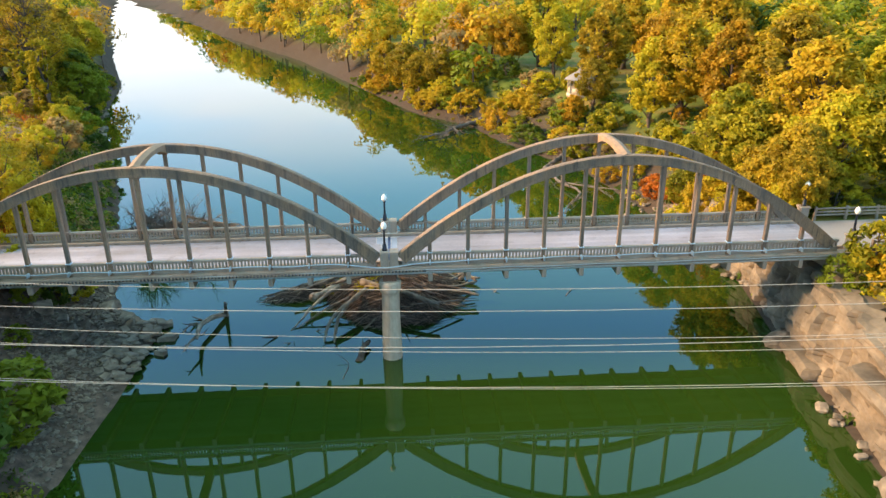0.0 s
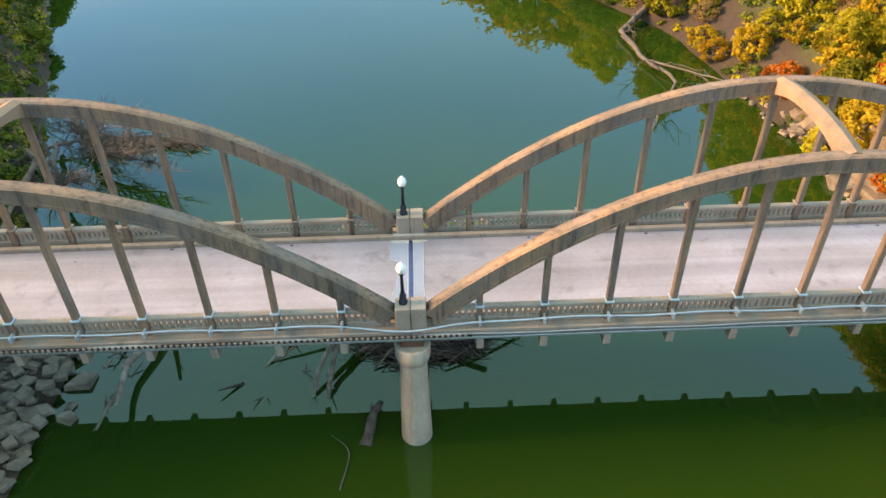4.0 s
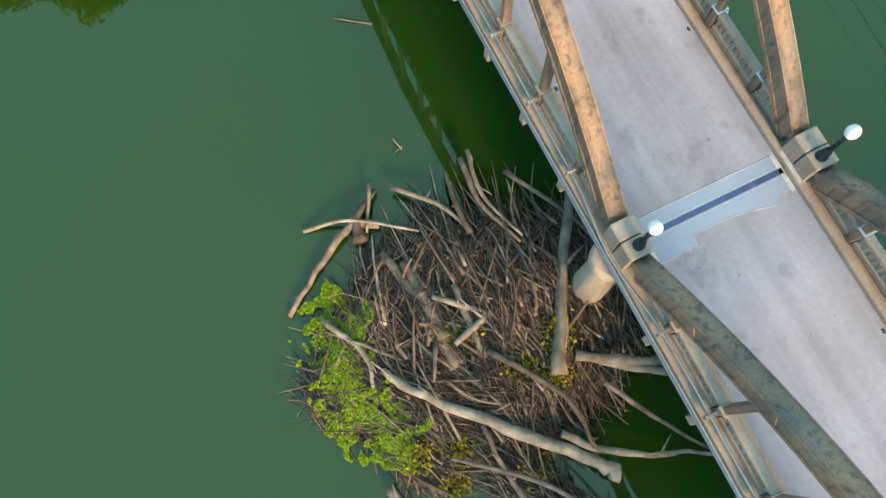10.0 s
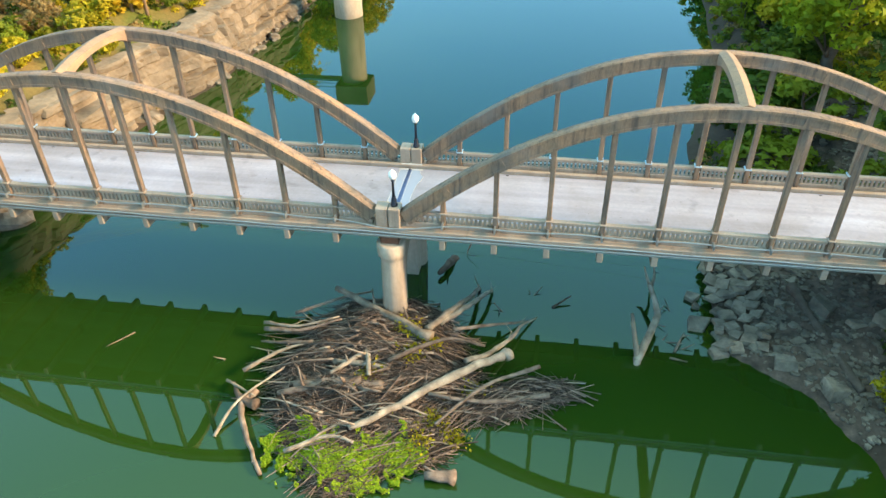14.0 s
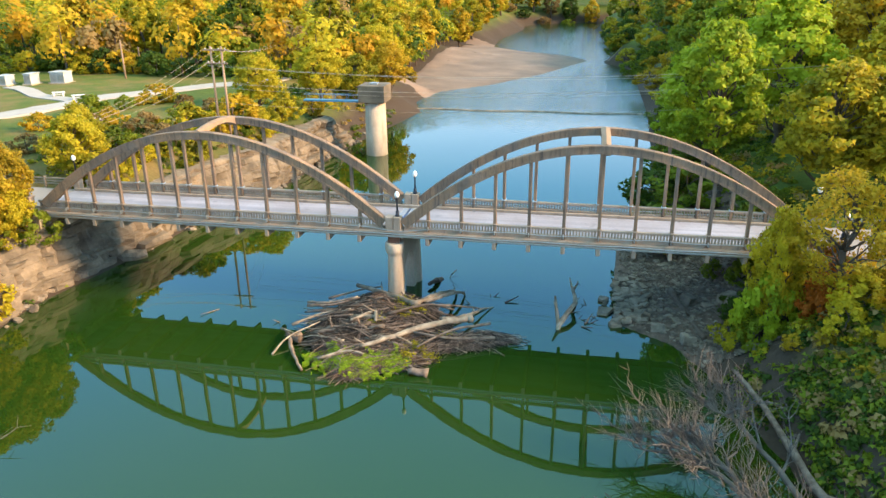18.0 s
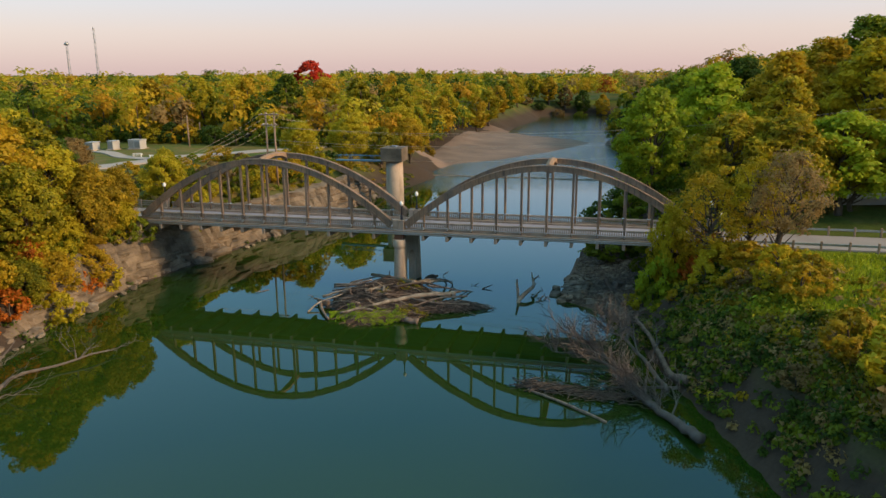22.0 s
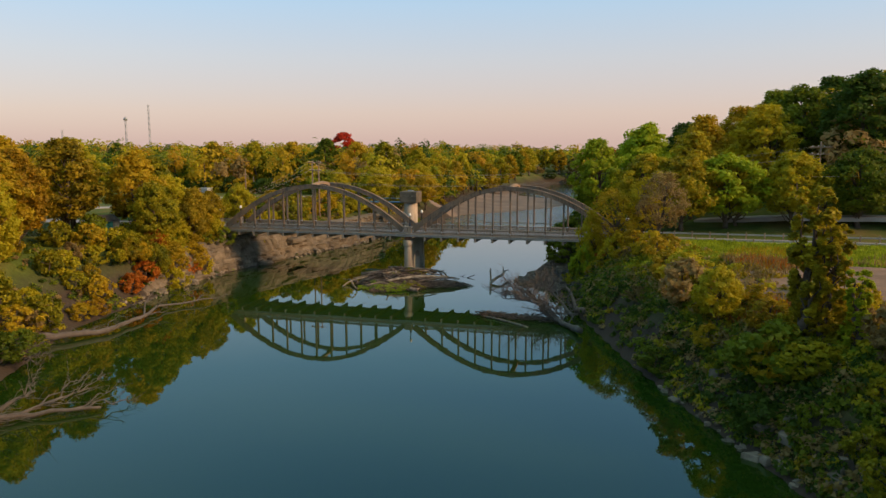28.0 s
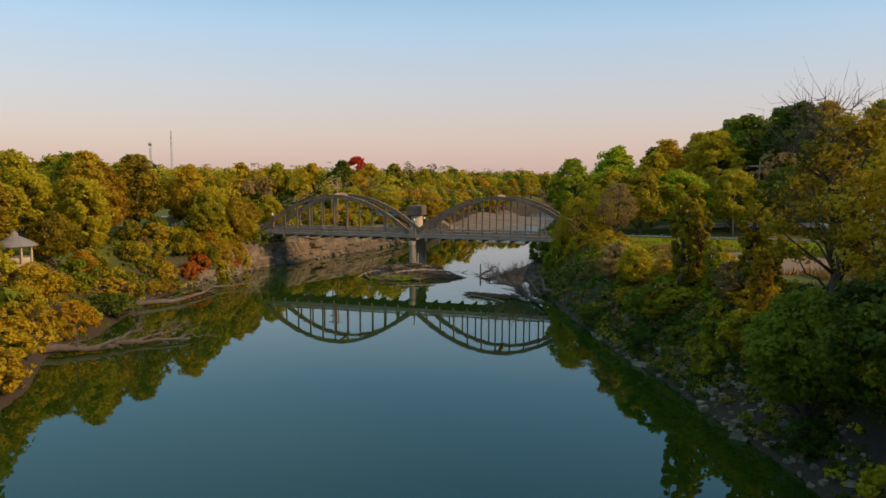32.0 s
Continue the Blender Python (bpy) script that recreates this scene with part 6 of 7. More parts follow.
log([(-9.2, 0.4, 0.0), (-10.3, -0.4, 0.4)], 0.10, 0.04, M_WOOD, "dark stick poking out of the water", "driftwood_branch")
for x, y, dx, dy in ((-15.4, 1.2, 0.5, 0.8), (-15.8, 2.6, -0.9, 0.3), (-16.6, 3.1, -0.7, -0.2), (-16.3, -0.2, 0.3, -0.9), (-17.0, 1.9, 0.4, 0.5), (-6.2, 1.2, 0.6, -0.4), (-8.0, -0.6, -0.5, -0.6), (9.2, 7.4, 0.6, 0.2)):
    log([(x, y, -0.05), (x + dx, y + dy, 0.3)], 0.06, 0.02, M_WOOD, "dark stick poking out of the water", "driftwood_branch")
    log([(x + 0.2, y - 0.1, -0.05), (x - dy * 0.6, y + dx * 0.6, 0.22)], 0.045, 0.015, M_WOOD, "dark stick poking out of the water", "driftwood_branch")
log([(15.5, 6.0, 0.0), (16.5, 7.5, 0.12)], 0.05, 0.02, M_WOOD, "dark stick floating in the water", "driftwood_branch")

# ---- intake tower, weir, gravel ----
tower = thing("intake_tower", "round concrete river intake tower with a square cap", "tower", at=(17.3, -51.8, 0))
part("shaft", lathe([(1.75, -2), (1.72, 0.4), (1.62, 8.6)], 28), M_PIER, tower, "stained round concrete shaft")
part("cap", box(-2.1, 2.1, -2.1, 2.1, 8.5, 11.1, 0.06), M_ROCK, tower, "weathered square concrete cap")
part("hatch", box(-0.6, 0.6, -0.6, 0.6, 11.08, 11.35, 0.03), M_STEEL, tower)
foot = thing("footbridge", "blue-painted steel catwalk to the intake tower", "footbridge", at=(0, 0, 0))
part("walkway", box(19.3, 29.0, -52.4, -51.2, 8.3, 8.55, 0.02), M_BLUE, foot)
for y in (-52.35, -51.25):
    part("handrail", box(19.3, 29.0, y - 0.03, y + 0.03, 9.35, 9.42, 0.01), M_BLUE, foot)
    for k in range(5):
        part("post", box(19.6 + k * 2.2 - 0.03, 19.6 + k * 2.2 + 0.03, y - 0.03, y + 0.03, 8.5, 9.4, 0.0), M_BLUE, foot)
bm = bmesh.new()
prev = None
for k in range(41):
    x = -27 + 48 * k / 40
    y = -92 + 0.5 * math.sin(x * 0.3)
    cur = [bm.verts.new((x, y + dy, z + 0.06 * noise.noise(Vector((x, dy, 0))))) for dy, z in ((-0.5, -0.5), (-0.35, 0.16), (0.1, 0.2), (0.6, -0.4))]
    if prev:
        for q in range(3):
            bm.faces.new((prev[q], cur[q], cur[q + 1], prev[q + 1]))
    prev = cur
tagged(part("weir", bm, M_STONE), "low stone weir across the river", "weir", kind="structure")

# ---- park, drive, cabinets, poles ----
def ribbon(name, pts, half, material, label, category="road", lift=0.12):
    vs, fs = [], []
    P = [Vector((*p, 0)) for p in pts]
    fine = []
    for a, b in zip(P, P[1:]):
        m = max(2, int((b - a).length / 2.0))
        fine += [a.lerp(b, k / m) for k in range(m)]
    fine.append(P[-1])
    for i, p in enumerate(fine):
        d = (fine[min(i + 1, len(fine) - 1)] - fine[max(i - 1, 0)]).normalized()
        s = Vector((-d.y, d.x, 0)) * half
        z = max(height(p.x + s.x * k, p.y + s.y * k) for k in (-1, -0.5, 0, 0.5, 1)) + lift
        vs += [(*(p + s).xy, z), (*(p - s).xy, z), (*(p + s * 1.04).xy, z - 0.7), (*(p - s * 1.04).xy, z - 0.7)]
    for i in range(len(fine) - 1):
        a = 4 * i
        fs += [(a, a + 1, a + 5, a + 4), (a, a + 4, a + 6, a + 2), (a + 1, a + 3, a + 7, a + 5)]
    return tagged(new(name, mesh_from(name, vs, fs, material)), label, category, kind="structure")


ribbon("drive", [(90, -4.4), (84, -8.5), (74, -22), (66, -36), (63, -48), (57, -57), (49, -65), (44, -70), (37, -90)], 2.4, M_DRIVE, "pale gravel park drive")
ribbon("path", [(64, -45), (76, -50), (84, -56), (88, -58)], 1.4, M_DRIVE, "pale gravel spur to the cabinets", "path")
ribbon("drive_west", [(-46, -20), (-62, -16), (-90, -12)], 2.4, M_DRIVE, "pale gravel yard beside the road", "road")
for k, (x, y, w, h) in enumerate(((90.5, -60, 2.0, 1.7), (86.2, -61.5, 1.5, 1.9), (81.5, -63.5, 3.0, 2.0))):
    c = thing("equipment_cabinet", "pale grey metal utility cabinet on a slab", "cabinet", "utility cabinets", at=(x, y, height(x, y)))
    part("slab", box(-w / 2 - 0.3, w / 2 + 0.3, -1.5, 1.5, -0.3, 0.15, 0.02), M_PIER, c)
    part("body", box(-w / 2, w / 2, -1.2, 1.2, 0.15, h, 0.05), M_CAB, c)
    part("roof", box(-w / 2 - 0.12, w / 2 + 0.12, -1.32, 1.32, h, h + 0.14, 0.03), M_CAB, c)
    for s in (-0.5, 0.5):
        part("door", box(s * w / 2 - w * 0.2, s * w / 2 + w * 0.2, 1.2, 1.24, 0.4, h - 0.3, 0.01), M_STEEL, c)
for x, y in ((66, -47), (72, -50)):
    t = thing("picnic_table", "white picnic table on the lawn", "table", "picnic tables", at=(x, y, height(x, y)), turn=30)
    part("top", box(-1.0, 1.0, -0.4, 0.4, 0.7, 0.76, 0.01), M_WHITE, t)
    for s in (-1, 1):
        part("bench", box(-1.0, 1.0, s * 0.75 - 0.14, s * 0.75 + 0.14, 0.42, 0.47, 0.01), M_WHITE, t)
        part("leg", box(s * 0.7 - 0.05, s * 0.7 + 0.05, -0.75, 0.75, -0.05, 0.7, 0.01), M_WHITE, t)


def utility_pole(x, y, top, arms, twin=0.0, z=None, can=False):
    g = height(x, y) if z is None else z
    p = thing("utility_pole", "weathered wooden utility pole with crossarms" if not twin else "twin-post wooden utility structure with crossarms", "utility pole", "utility poles", at=(x, y, 0))
    for s in ((-1, 1) if twin else (0,)):
        part("post", lathe([(0.19, g - 0.6), (0.13, top)], 10, (s * twin / 2, 0)), M_POLE, p)
    for z, w in arms:
        arm = part("crossarm", box(-w / 2, w / 2, 0.12, 0.26, z - 0.1, z + 0.1, 0.01), M_POLE, p)
        for k in range(4):
            xx = -w / 2 + w * (k + 0.5) / 4
            part("insulator", lathe([(0.05, z + 0.1), (0.07, z + 0.18), (0.04, z + 0.26)], 8, (xx, 0.19)), M_WHITE, arm)
    if can:
        part("transformer", lathe([(0.25, top - 3.0), (0.27, top - 2.9), (0.27, top - 1.9), (0.2, top - 1.8)], 12, (0.45, 0)), M_CAB, p, "pale grey transformer can")
    return p


utility_pole(32.2, -30.6, 18.7, ((18.3, 3.6), (16.6, 3.0)), 1.5)
utility_pole(40.5, -15.5, 12.2, ((11.9, 2.6), (11.3, 2.2)))
utility_pole(72.5, -70, 15.6, ())
utility_pole(46.5, -86, 14.8, ((14.4, 2.6), (13.5, 2.2)), 0, None, True)
utility_pole(-66, -23.4, 22.4, ((21.4, 3.6), (20.2, 3.6)))
utility_pole(-60, -9.5, 17, ((16.6, 2.4),))
utility_pole(78, -84, 13.0, ())


def cable(a, b, sag, r=0.013, group="overhead cables"):
    a, b = Vector(a), Vector(b)
    pts = [a.lerp(b, k / 20) - Vector((0, 0, 4 * sag * (k / 20) * (1 - k / 20))) for k in range(21)]
    vs, fs = tube(pts, [r] * 21, 5)
    tagged(new("overhead_cable", mesh_from("overhead_cable", vs, fs, M_WIRE, True)), "thin pale overhead cable spanning the river", "cable", group)


for y, z_west, z_east in ((-28.0, 21.7, 16.6), (-29.6, 21.4, 16.5), (-31.5, 20.6, 16.2), (-27.8, 20.2, 14.0), (-29.3, 20.2, 14.3), (-31.3, 19.6, 14.1), (-28.4, 18.2, 12.0)):
    cable((32.2, y, z_east), (-66, y + 6.1, z_west), 2.65, 0.013)
for xa, za, xb, zb in ((30.6, 18.4, 39.4, 12.1), (33.8, 18.4, 41.6, 12.1), (30.9, 16.7, 39.6, 11.4), (33.5, 16.7, 41.4, 11.4), (32.2, 18.4, 40.5, 12.1)):
    cable((xa, -30.5, za), (xb, -15.4, zb), 0.7, 0.013, "service cables")
for k in range(3):
    cable((31.4 + 0.8 * k, -30.7, 18.4), (45.8 + 0.7 * k, -86, 14.6), 1.2, 0.014, "park cables")
    cable((-66 + k, -23.4, 20.2 - 0.4 * k), (-60, -9.5, 16.8), 0.8, 0.014, "west cables")
cable((-60, -9.5, 16.7), (-150, -10, 24), 1.4, 0.02, "west cables")


def radio_mast(x, y, top, wide, label):
    m = thing("radio_mast", label, "mast", "radio masts", at=(x, y, 0))
    for k in range(3):
        a = 2.1 * k
        vs, fs = tube([(wide * math.cos(a), wide * math.sin(a), 0), (wide * 0.5 * math.cos(a), wide * 0.5 * math.sin(a), top)], [0.20, 0.12], 5)
        part("leg", mesh_from("leg", vs, fs, M_STEEL), M_STEEL, m)
    vs, fs = [], []
    for z in np.arange(8, top, 5):
        for k in range(3):
            a, b = 2.1 * k, 2.1 * (k + 1)
            tube([(wide * 0.7 * math.cos(a), wide * 0.7 * math.sin(a), z), (wide * 0.7 * math.cos(b), wide * 0.7 * math.sin(b), z + 3)], [0.12, 0.12], 4, (vs, fs))
    part("lattice", mesh_from("lattice", vs, fs, M_STEEL), M_STEEL, m)
    return m


for d, far, top, w in (((0.624, -0.781), 620, 47, 1.2), ((0.602, -0.797), 700, 60, 1.2), ((0.678, -0.735), 600, 34, 1.0)):
    radio_mast(-36.6 + d[0] * far, 115.5 + d[1] * far, top, w, "distant steel radio mast above the woods")
mast_head = thing("mast_head", "antenna cluster at the top of a distant mast", "antenna", at=(-36.6 + 0.624 * 620, 115.5 - 0.781 * 620, 44))
part("ring", lathe([(0.9, 0), (1.5, 0.3), (1.5, 1.6), (0.9, 1.9)], 9), M_STEEL, mast_head)

# ---- small buildings ----
shed = thing("park_shed", "small green park building with a tan front and dark roof", "shed", at=(43.5, 21.5, height(43.5, 21.5)), turn=55)
shed.scale = (0.7, 0.7, 0.85)
part("wall", box(-2.6, 2.6, -1.8, 1.8, -0.3, 2.5, 0.03), M_GREEN, shed, "green painted wall")
part("front", box(-2.65, -1.4, 1.8, 1.86, -0.2, 2.4, 0.02), M_TAN, shed)
bm = bmesh.new()
rv = [bm.verts.new(p) for p in ((-3.1, -2.3, 2.45), (3.1, -2.3, 2.45), (3.1, 2.3, 2.45), (-3.1, 2.3, 2.45), (-2.2, 0, 3.6), (2.2, 0, 3.6))]
for f in ((3, 2, 1, 0), (0, 1, 5, 4), (2, 3, 4, 5), (1, 2, 5), (3, 0, 4)):
    bm.faces.new([rv[k] for k in f])
part("roof", bm, M_SHINGLE, shed)
part("doorway", box(0.2, 1.3, 1.78, 1.84, -0.2, 2.0, 0.01), M_DARK, shed)
gaz = thing("gazebo", "small tan pavilion with a pointed grey roof", "gazebo", at=(31.5, 66.5, height(31.5, 66.5)))
part("floor", lathe([(2.3, -0.5), (2.3, 0.15), (2.2, 0.2)], 8), M_PIER, gaz)
for k in range(8):
    a = math.pi / 4 * k + 0.39
    part("post", box(2.0 * math.cos(a) - 0.12, 2.0 * math.cos(a) + 0.12, 2.0 * math.sin(a) - 0.12, 2.0 * math.sin(a) + 0.12, 0.15, 2.5, 0.02), M_TAN, gaz)
part("low_wall", lathe([(2.02, 0.15), (2.02, 1.0), (1.9, 1.05)], 8), M_TAN, gaz)
part("roof", lathe([(2.75, 2.42), (2.7, 2.55), (1.2, 3.4), (0.55, 3.7), (0.5, 4.0), (0.05, 4.5)], 8), M_ROOF, gaz)
house = thing("house", "white clapboard house half hidden among trees", "house", at=(64, 74, height(64, 74)), turn=15)
part("wall", box(-5, 5, -4, 4, -0.4, 3.4, 0.03), M_WHITE, house)
bm = bmesh.new()
rv = [bm.verts.new(p) for p in ((-5.5, -4.5, 3.35), (5.5, -4.5, 3.35), (5.5, 4.5, 3.35), (-5.5, 4.5, 3.35), (-5.5, 0, 5.8), (5.5, 0, 5.8))]
for f in ((3, 2, 1, 0), (0, 1, 5, 4), (2, 3, 4, 5), (1, 2, 5), (3, 0, 4)):
    bm.faces.new([rv[k] for k in f])
part("roof", bm, M_ROOF, house)
for x in (-3, 0, 3):
    w = part("window", box(x - 0.5, x + 0.5, -4.05, -3.97, 1.0, 2.4, 0.01), M_WHITE, house)
    part("pane", box(x - 0.42, x + 0.42, -4.07, -4.03, 1.08, 2.32, 0.0), M_DARK, w)
for x, y, w in ((-86, -17, 8), (-100, -15, 6)):
    b = thing("roadside_shed", "pale low shed behind the roadside trees", "shed", "roadside sheds", at=(x, y, height(x, y)))
    part("wall", box(-w / 2, w / 2, -2.5, 2.5, -0.8, 2.6, 0.02), M_WHITE, b)
    part("roof", box(-w / 2 - 0.3, w / 2 + 0.3, -2.8, 2.8, 2.6, 2.85, 0.03), M_ROOF, b)

# dry field on the west bank
def in_field(x, y):
    """Above 0 inside the ragged outline of the dry field."""
    return 1.0 - ((x + 58) / 15.0) ** 2 - ((y - 41) / 10.5) ** 2 + 0.7 * noise.noise(Vector((x * 0.09, y * 0.09, 4))) + 0.3 * noise.noise(Vector((x * 0.3, y * 0.3, 6)))


vs, fs = [], []
for j in range(61):
    for i in range(81):
        x, y = -96 + 60 * i / 80, 22 + 40 * j / 60
        vs.append((x, y, height(x, y) + max(-0.4, min(0.10, 0.6 * in_field(x, y)))))
for j in range(60):
    for i in range(80):
        a = j * 81 + i
        fs.append((a, a + 1, a + 82, a + 81))
tagged(new("dry_field", mesh_from("dry_field", vs, fs, M_FIELD, True)), "reddish dry grass field beside the road", "field", kind="structure")


def blades(name, count, x0, x1, y0, y1, low, tall, colour, label, keep):
    """Upright grass blades on the land."""
    xy = np.stack([RNG.uniform(x0, x1, count), RNG.uniform(y0, y1, count)], 1)
    xy = np.array([p for p in xy if keep(p[0], p[1])])
    z = np.array([height(x, y) for x, y in xy]) + 0.02
    n = len(xy)
    a = RNG.uniform(0, 6.28, n)
    w, hh = RNG.uniform(0.05, 0.13, n), RNG.uniform(low, tall, n)
    tip = RNG.normal(size=(n, 2)) * (hh * 0.35)[:, None]
    v = np.empty((n, 3, 3))
    v[:, 0] = np.stack([xy[:, 0] - w * np.cos(a), xy[:, 1] - w * np.sin(a), z], 1)
    v[:, 1] = np.stack([xy[:, 0] + w * np.cos(a), xy[:, 1] + w * np.sin(a), z], 1)
    v[:, 2] = np.stack([xy[:, 0] + tip[:, 0], xy[:, 1] + tip[:, 1], z + hh], 1)
    tagged(new(name, mesh_cards(name, v.reshape(-1, 3), np.arange(3 * n).reshape(-1, 3), LEAVES[colour])), label, "grass", kind="stuff")


lumpy = lambda x, y, k, t: noise.noise(Vector((x * 0.13, y * 0.13, k))) > t
blades("dry_grass", 20000, -72, -36, 18, 58, 0.4, 1.2, "tan", "tall dry tan grass on the west bank", lambda x, y: x < west_shore(y) - 5 and lumpy(x, y, 1, -0.1) and -1.4 < in_field(x, y) < 0.15)
blades("red_grass", 16000, -64, -37, 20, 54, 0.4, 1.1, "rust", "reddish dry grass on the west bank", lambda x, y: x < west_shore(y) - 6 and lumpy(x, y, 2, 0.05) and -0.9 < in_field(x, y) < 0.1)
blades("green_grass", 34000, -70, -35, 5.5, 31, 0.15, 0.5, "vine", "green grass verge beside the road", lambda x, y: x < west_shore(y) - 7 and lumpy(x, y, 7, -0.35))
blades("green_grass", 14000, -62, -36, 17, 56, 0.3, 0.8, "gold", "yellowing grass on the west bank", lambda x, y: x < west_shore(y) - 5 and lumpy(x, y, 3, 0.1) and in_field(x, y) < 0.1)


# ---- pieces: rock ledges, rubble, balusters ----
def rock_mesh(seed, flat=0.6, rough=0.22, mate=M_STONE, cuts=2):
    bm = bmesh.new()
    bmesh.ops.create_icosphere(bm, subdivisions=cuts, radius=0.5)
    for v in bm.verts:
        c = v.co.copy()
        m = max(abs(c.x), abs(c.y), abs(c.z) * 1.1)
        c = c.lerp(c * (0.5 / max(m, 0.01)), 0.75)
        c *= 1 + rough * 1.6 * noise.noise(c * 3.0 + Vector((seed * 7.1, 0, 0)))
        v.co = Vector((c.x, c.y, c.z * flat))
    me = bpy.data.meshes.new("rock")
    bm.to_mesh(me)
    bm.free()
    me.materials.append(mate)
    return me


ROCKS = [rock_mesh(k) for k in range(7)]
SLABS = [rock_mesh(20 + k, 0.42, 0.16) for k in range(4)]


def slab_mesh(seed, mate=M_STONE):
    """A flat angular block of broken limestone."""
    rng = random.Random(seed)
    bm = bmesh.new()
    n = rng.choice((4, 4, 4, 5))
    ring = []
    for k in range(n):
        a = 2 * math.pi * (k + rng.uniform(-0.16, 0.16)) / n
        r = 0.56 * rng.uniform(0.84, 1.12)
        ring.append((r * math.cos(a), r * math.sin(a)))
    lo = [bm.verts.new((x * 1.08, y * 1.08, -0.25)) for x, y in ring]
    hi = [bm.verts.new((x, y, 0.12 + 0.06 * rng.uniform(-1, 1))) for x, y in ring]
    bm.faces.new(hi)
    bm.faces.new(lo[::-1])
    for k in range(n):
        bm.faces.new((lo[k], lo[(k + 1) % n], hi[(k + 1) % n], hi[k]))
    bmesh.ops.bevel(bm, geom=bm.edges[:], offset=0.045, segments=2, affect="EDGES", profile=0.6)
    for v in bm.verts:
        v.co += noise.noise_vector(v.co * 4 + Vector((seed, 0, 0))) * 0.02
    me = bpy.data.meshes.new("slab")
    bm.to_mesh(me)
    bm.free()
    me.materials.append(mate)
    return me


BLOCKS = [slab_mesh(k) for k in range(9)]
PAVING = [slab_mesh(30 + k, M_SLAB) for k in range(6)]
riprap = thing("stone_revetment", "tumbled grey limestone blocks along the west bank", "rocks")


def rock(x, y, s, parent, meshes, z=None, flat=1.0):
    ob = new("stone", meshes[int(RNG.integers(len(meshes)))])
    ob.parent = parent
    zz = max(0.0, height(x, y)) if z is None else z
    ob.matrix_basis = Matrix.LocRotScale((x, y, zz + 0.05 + s * 0.09), Euler((RNG.normal() * 0.2, RNG.normal() * 0.2, RNG.uniform(0, 6.28))), (s * RNG.uniform(0.9, 1.5), s, s * flat))
    return ob


for j in range(10):
    for i in range(4):
        size = RNG.uniform(0.62, 0.98)
        x, y = -18.95 - i * 0.74 + RNG.normal() * 0.10, -5.6 + j * 0.92 + 0.4 * (i % 2) + RNG.normal() * 0.12
        rock(x, y, size, riprap, PAVING, 0.36 + 0.10 * i, 0.8)
for k in range(260):
    y = RNG.uniform(-13, 9.0)
    d = RNG.uniform(0.1, 10.5) if k % 3 else RNG.uniform(0.1, 4.5)
    rock(west_shore(y) - d, y, RNG.uniform(0.18, 0.5) if k % 11 else RNG.uniform(0.6, 1.0), riprap, BLOCKS, None, RNG.uniform(0.8, 1.4))
for x, y, s in ((-17.8, 0.8, 1.2), (-18.6, 3.2, 1.0), (-24.2, 5.6, 1.5), (-17.7, -1.6, 0.9), (-17.9, -0.8, 0.5), (-27.6, 2.0, 1.7), (-22.0, 3.9, 1.3), (-19.3, 2.0, 1.3), (-24.9, -0.4, 1.5), (-23.4, 3.2, 0.7), (-20.6, 3.0, 0.7)):
    rock(x, y, s, riprap, BLOCKS, None, 1.3)
vs, fs = [], []
proto = rock_mesh(40, 0.7, 0.3, M_STONE, 1)
pv, pf = np.array([v.co[:] for v in proto.vertices]), [tuple(p.vertices) for p in proto.polygons]
for k in range(3000):
    y = RNG.uniform(-17, 9.5)
    x = west_shore(y) - RNG.uniform(0, 11)
    s, a = RNG.uniform(0.09, 0.36), RNG.uniform(0, 6.28)
    rot = np.array([[math.cos(a), -math.sin(a), 0], [math.sin(a), math.cos(a), 0], [0, 0, 1]])
    base = len(vs)
    vs += [tuple(p) for p in (pv * s * RNG.uniform(0.7, 1.4, 3)) @ rot.T + (x, y, max(0.0, height(x, y)) + 0.15)]
    fs += [tuple(base + i for i in f) for f in pf]
tagged(new("shore_rubble", mesh_from("shore_rubble", vs, fs, M_STONE)), "small grey rubble between the bank stones", "rubble", kind="stuff")
scatter = thing("shore_stones", "scattered pale stones at the foot of the west bank", "rocks")
for k in range(230):
    y = RNG.uniform(50, 98)
    rock(west_shore(y) - RNG.uniform(-0.4, 3.2), y, RNG.uniform(0.25, 0.65) if k % 8 else RNG.uniform(0.8, 1.4), scatter, PAVING if k % 3 else BLOCKS, None, 1.4)
scatter = thing("shore_stones", "scattered stones under the east cliff", "rocks")
for k in range(140):
    y = RNG.uniform(-70, 34)
    rock(east_shore(y) + RNG.uniform(-0.6, 1.2), y, RNG.uniform(0.25, 0.8) if k % 14 else RNG.uniform(1.2, 2.0), scatter, ROCKS)


def ledge_mesh(seed):
    bm = bmesh.new()
    bmesh.ops.create_cube(bm, size=1.0)
    bmesh.ops.subdivide_edges(bm, edges=bm.edges[:], cuts=5, use_grid_fill=True)
    for v in bm.verts:
        c = v.co.copy()
        c *= 1 - 0.22 * max(0, abs(c.x) + abs(c.y) + abs(c.z) - 0.9)
        off = Vector((seed * 5.3, 0, 0))
        n1, n2 = noise.noise_vector(c * 1.4 + off), noise.noise_vector(Vector((c.x * 3, c.y * 4, c.z * 9)) + off)
        v.co = c + Vector((n1.x * 0.22 + n2.x * 0.05, n1.y * 0.08, n1.z * 0.10))
    me = bpy.data.meshes.new("ledge")
    bm.to_mesh(me)
    bm.free()
    me.materials.append(M_ROCK)
    return me


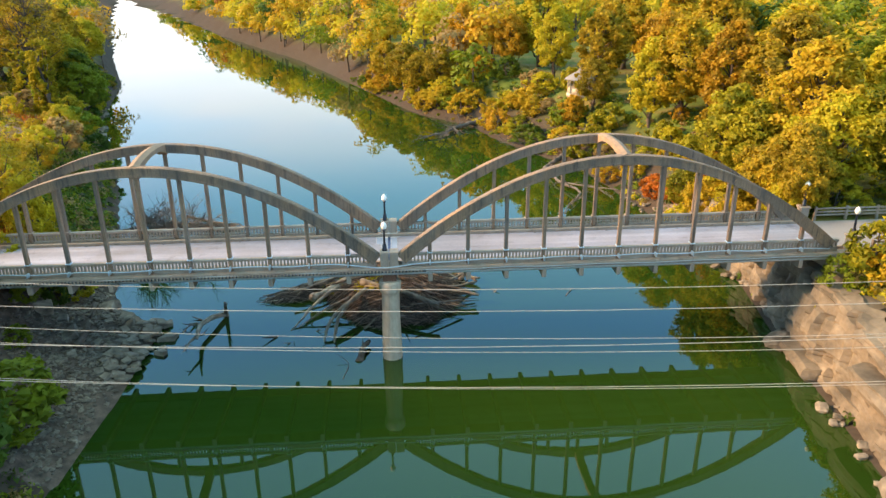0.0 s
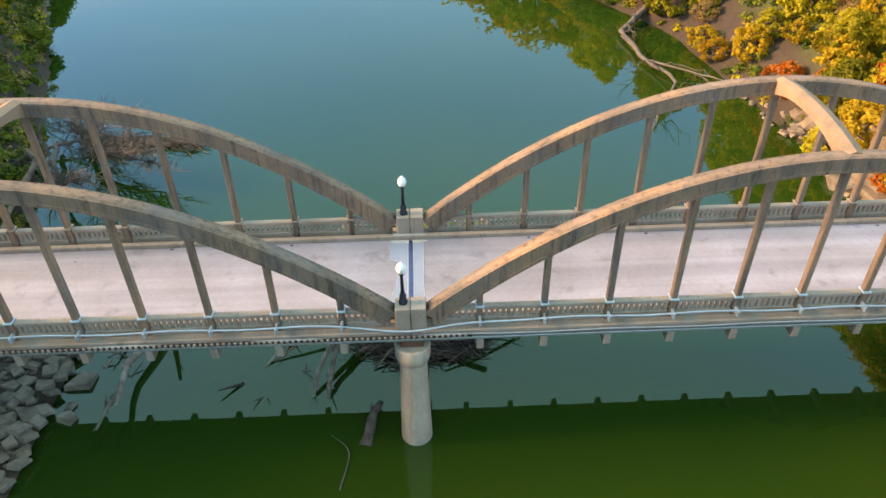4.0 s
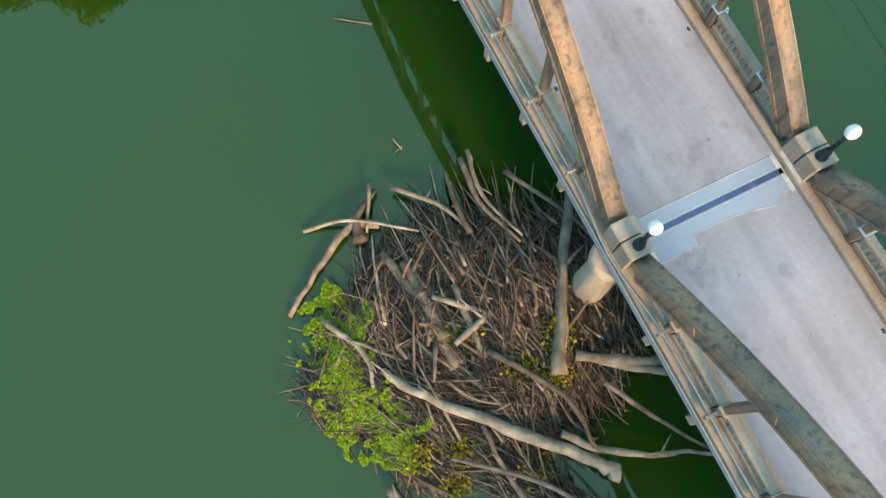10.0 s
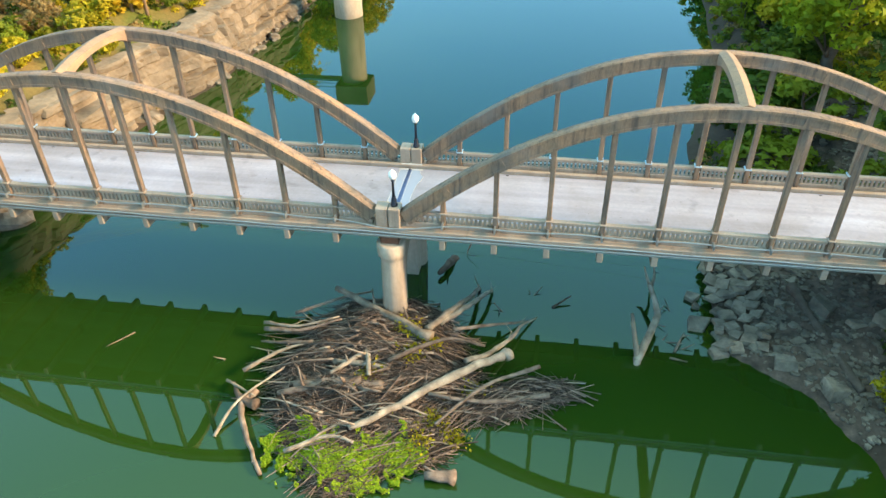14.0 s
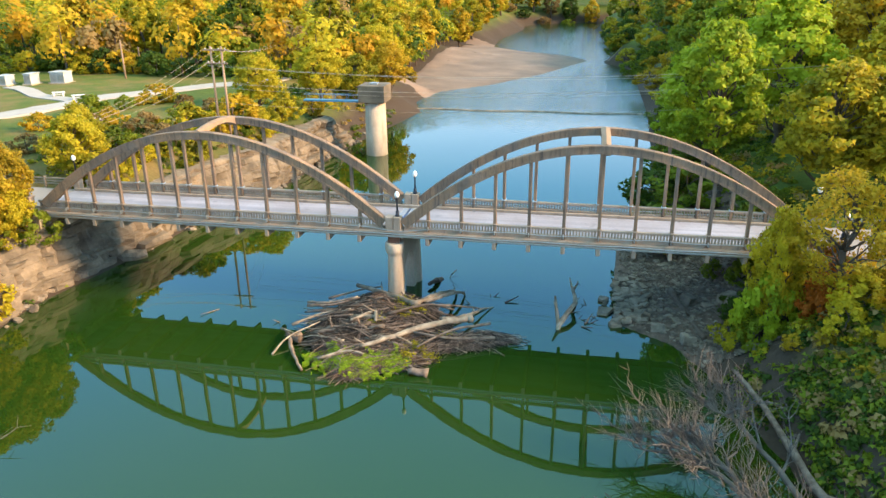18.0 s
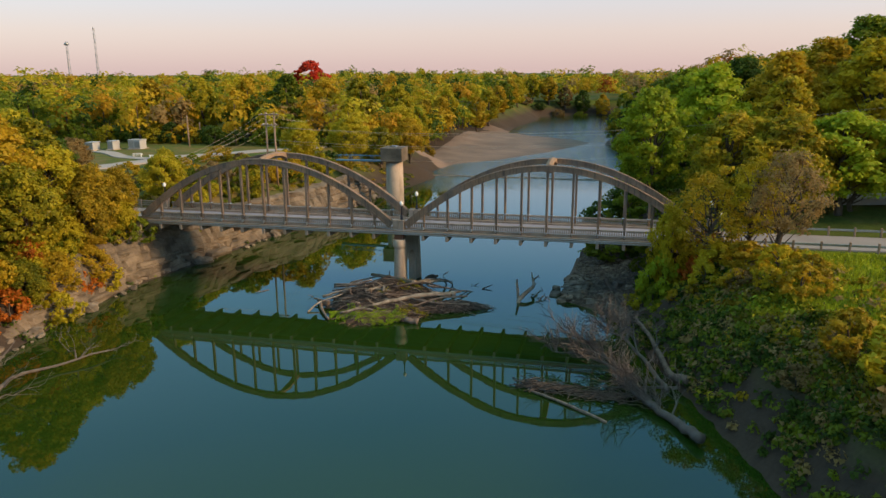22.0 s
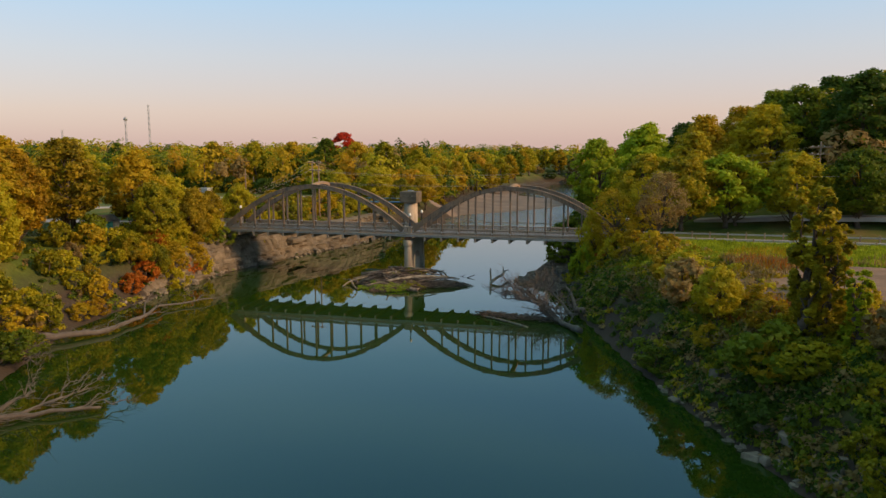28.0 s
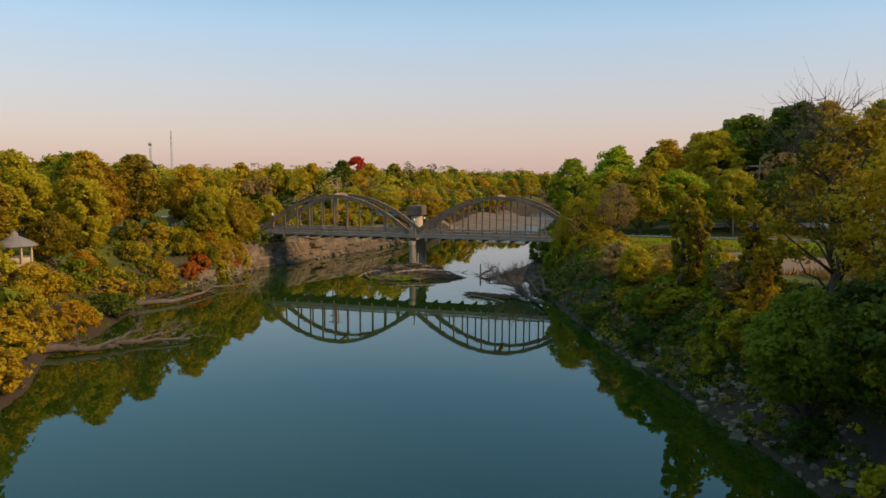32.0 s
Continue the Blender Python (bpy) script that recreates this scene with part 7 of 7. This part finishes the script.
def cliff_face():
    """One worn rock wall: beds of uneven thickness, each set forward or back, with upright joints."""
    rng = random.Random(3)
    beds, z = [], -0.5
    while z < 6.4:
        t = rng.uniform(0.35, 1.05)
        beds.append((z, z + t, rng.uniform(0, 50)))
        z += t
    levels = []
    for a, b, s in beds:
        levels += [(a + 0.02, s, 0.0), (a + 0.10, s, 1.0), ((a + b) / 2, s, 1.05), (b - 0.09, s, 1.0)]
    vs, fs = [], []
    ys = np.arange(-62, 32.1, 0.42)
    rows = len(levels)
    for y in ys:
        fade = smooth_step(-62, -52, y) * (1 - smooth_step(14, 31, y))
        massive = 0.9 * smooth_step(-48, -34, y)
        top = 0.6 + (5.0 + 0.7 * noise.noise(Vector((y * 0.2, 0, 3)))) * fade
        shore = east_shore(y)
        for z, s, lip in levels:
            v = max(0.0, (z + 0.5) / (top + 0.5))
            over = max(0.0, v - 1.0)
            n = noise.noise(Vector((y * 0.15, z * 0.18, 1))) * 0.9 + noise.noise(Vector((y * 0.7, z * 0.9, 2))) * 0.34 + noise.noise(Vector((y * 2.2, z * 2.6, 8))) * 0.16
            step = noise.noise(Vector((y * 0.22, s, 5))) * (1.3 - 1.15 * massive) + (0.45 if noise.noise(Vector((y * 0.8, s, 9))) > 0.22 else 0.0) * (1 - 0.95 * massive)
            groove = (1 - lip) * (0.45 - 0.41 * massive)
            joint = max(0.0, 1 - abs(noise.noise(Vector((y * 0.35, s * 0.2, 11)))) * 10) * 0.9
            back = 0.3 + 1.5 * min(v, 1.0) ** 1.3 + 9.0 * over
            x = shore + back + (n + step) * min(1.0, v * 3 + 0.3) + groove + joint
            vs.append((x, y + n * 0.2, min(z, top + 0.25 * (z - top) if z > top else z)))
    for j in range(len(ys) - 1):
        for r in range(rows - 1):
            a = j * rows + r
            fs.append((a, a + rows, a + rows + 1, a + 1))
    return mesh_from("rock_wall", vs, fs, M_ROCK, False)


LEDGES = [ledge_mesh(k) for k in range(8)]
cliff = thing("limestone_cliff", "layered tan limestone ledges along the east bank", "cliff")
part("rock_wall", cliff_face(), M_ROCK, cliff, "worn tan limestone wall with clefts")
for z, h, back in ((0.4, 1.0, 0.2), (5.0, 0.8, 1.9), (3.4, 0.8, 1.2)):
    y = -60.0 + RNG.uniform(0, 2)
    while y < 33:
        L = RNG.uniform(3.5, 9.0)
        fade = smooth_step(-60, -50, y) * (1 - smooth_step(10, 26, y))
        if RNG.uniform() < (0.65 if y < -8 else 0.3) * fade:
            xa, xb = east_shore(y), east_shore(y + L)
            ob = new("ledge", LEDGES[int(RNG.integers(len(LEDGES)))])
            ob.parent = cliff
            ang = math.atan2(L, xb - xa) - math.pi / 2
            ob.matrix_basis = Matrix.LocRotScale(((xa + xb) / 2 + back + 1.3 + RNG.normal() * 0.35, y + L / 2, z + RNG.normal() * 0.15), Euler((RNG.normal() * 0.03, RNG.normal() * 0.05, ang + RNG.normal() * 0.05)), (2.6, L * 0.8, h * 1.2))
        y += L

for rail, at in near_spots[:300]:
    ob = new("baluster", bal_me)
    ob.parent = rail
    ob.location = at
rest = bmesh.new()
for rail, (x, y, z) in near_spots[300:]:
    bmesh.ops.create_cube(rest, size=1.0, matrix=Matrix.Translation((x, y, z + 0.23)) @ Matrix.Diagonal((0.13, 0.15, 0.46, 1)))
tagged(part("baluster_rest", rest, M_RAIL, bridge), kind="stuff")
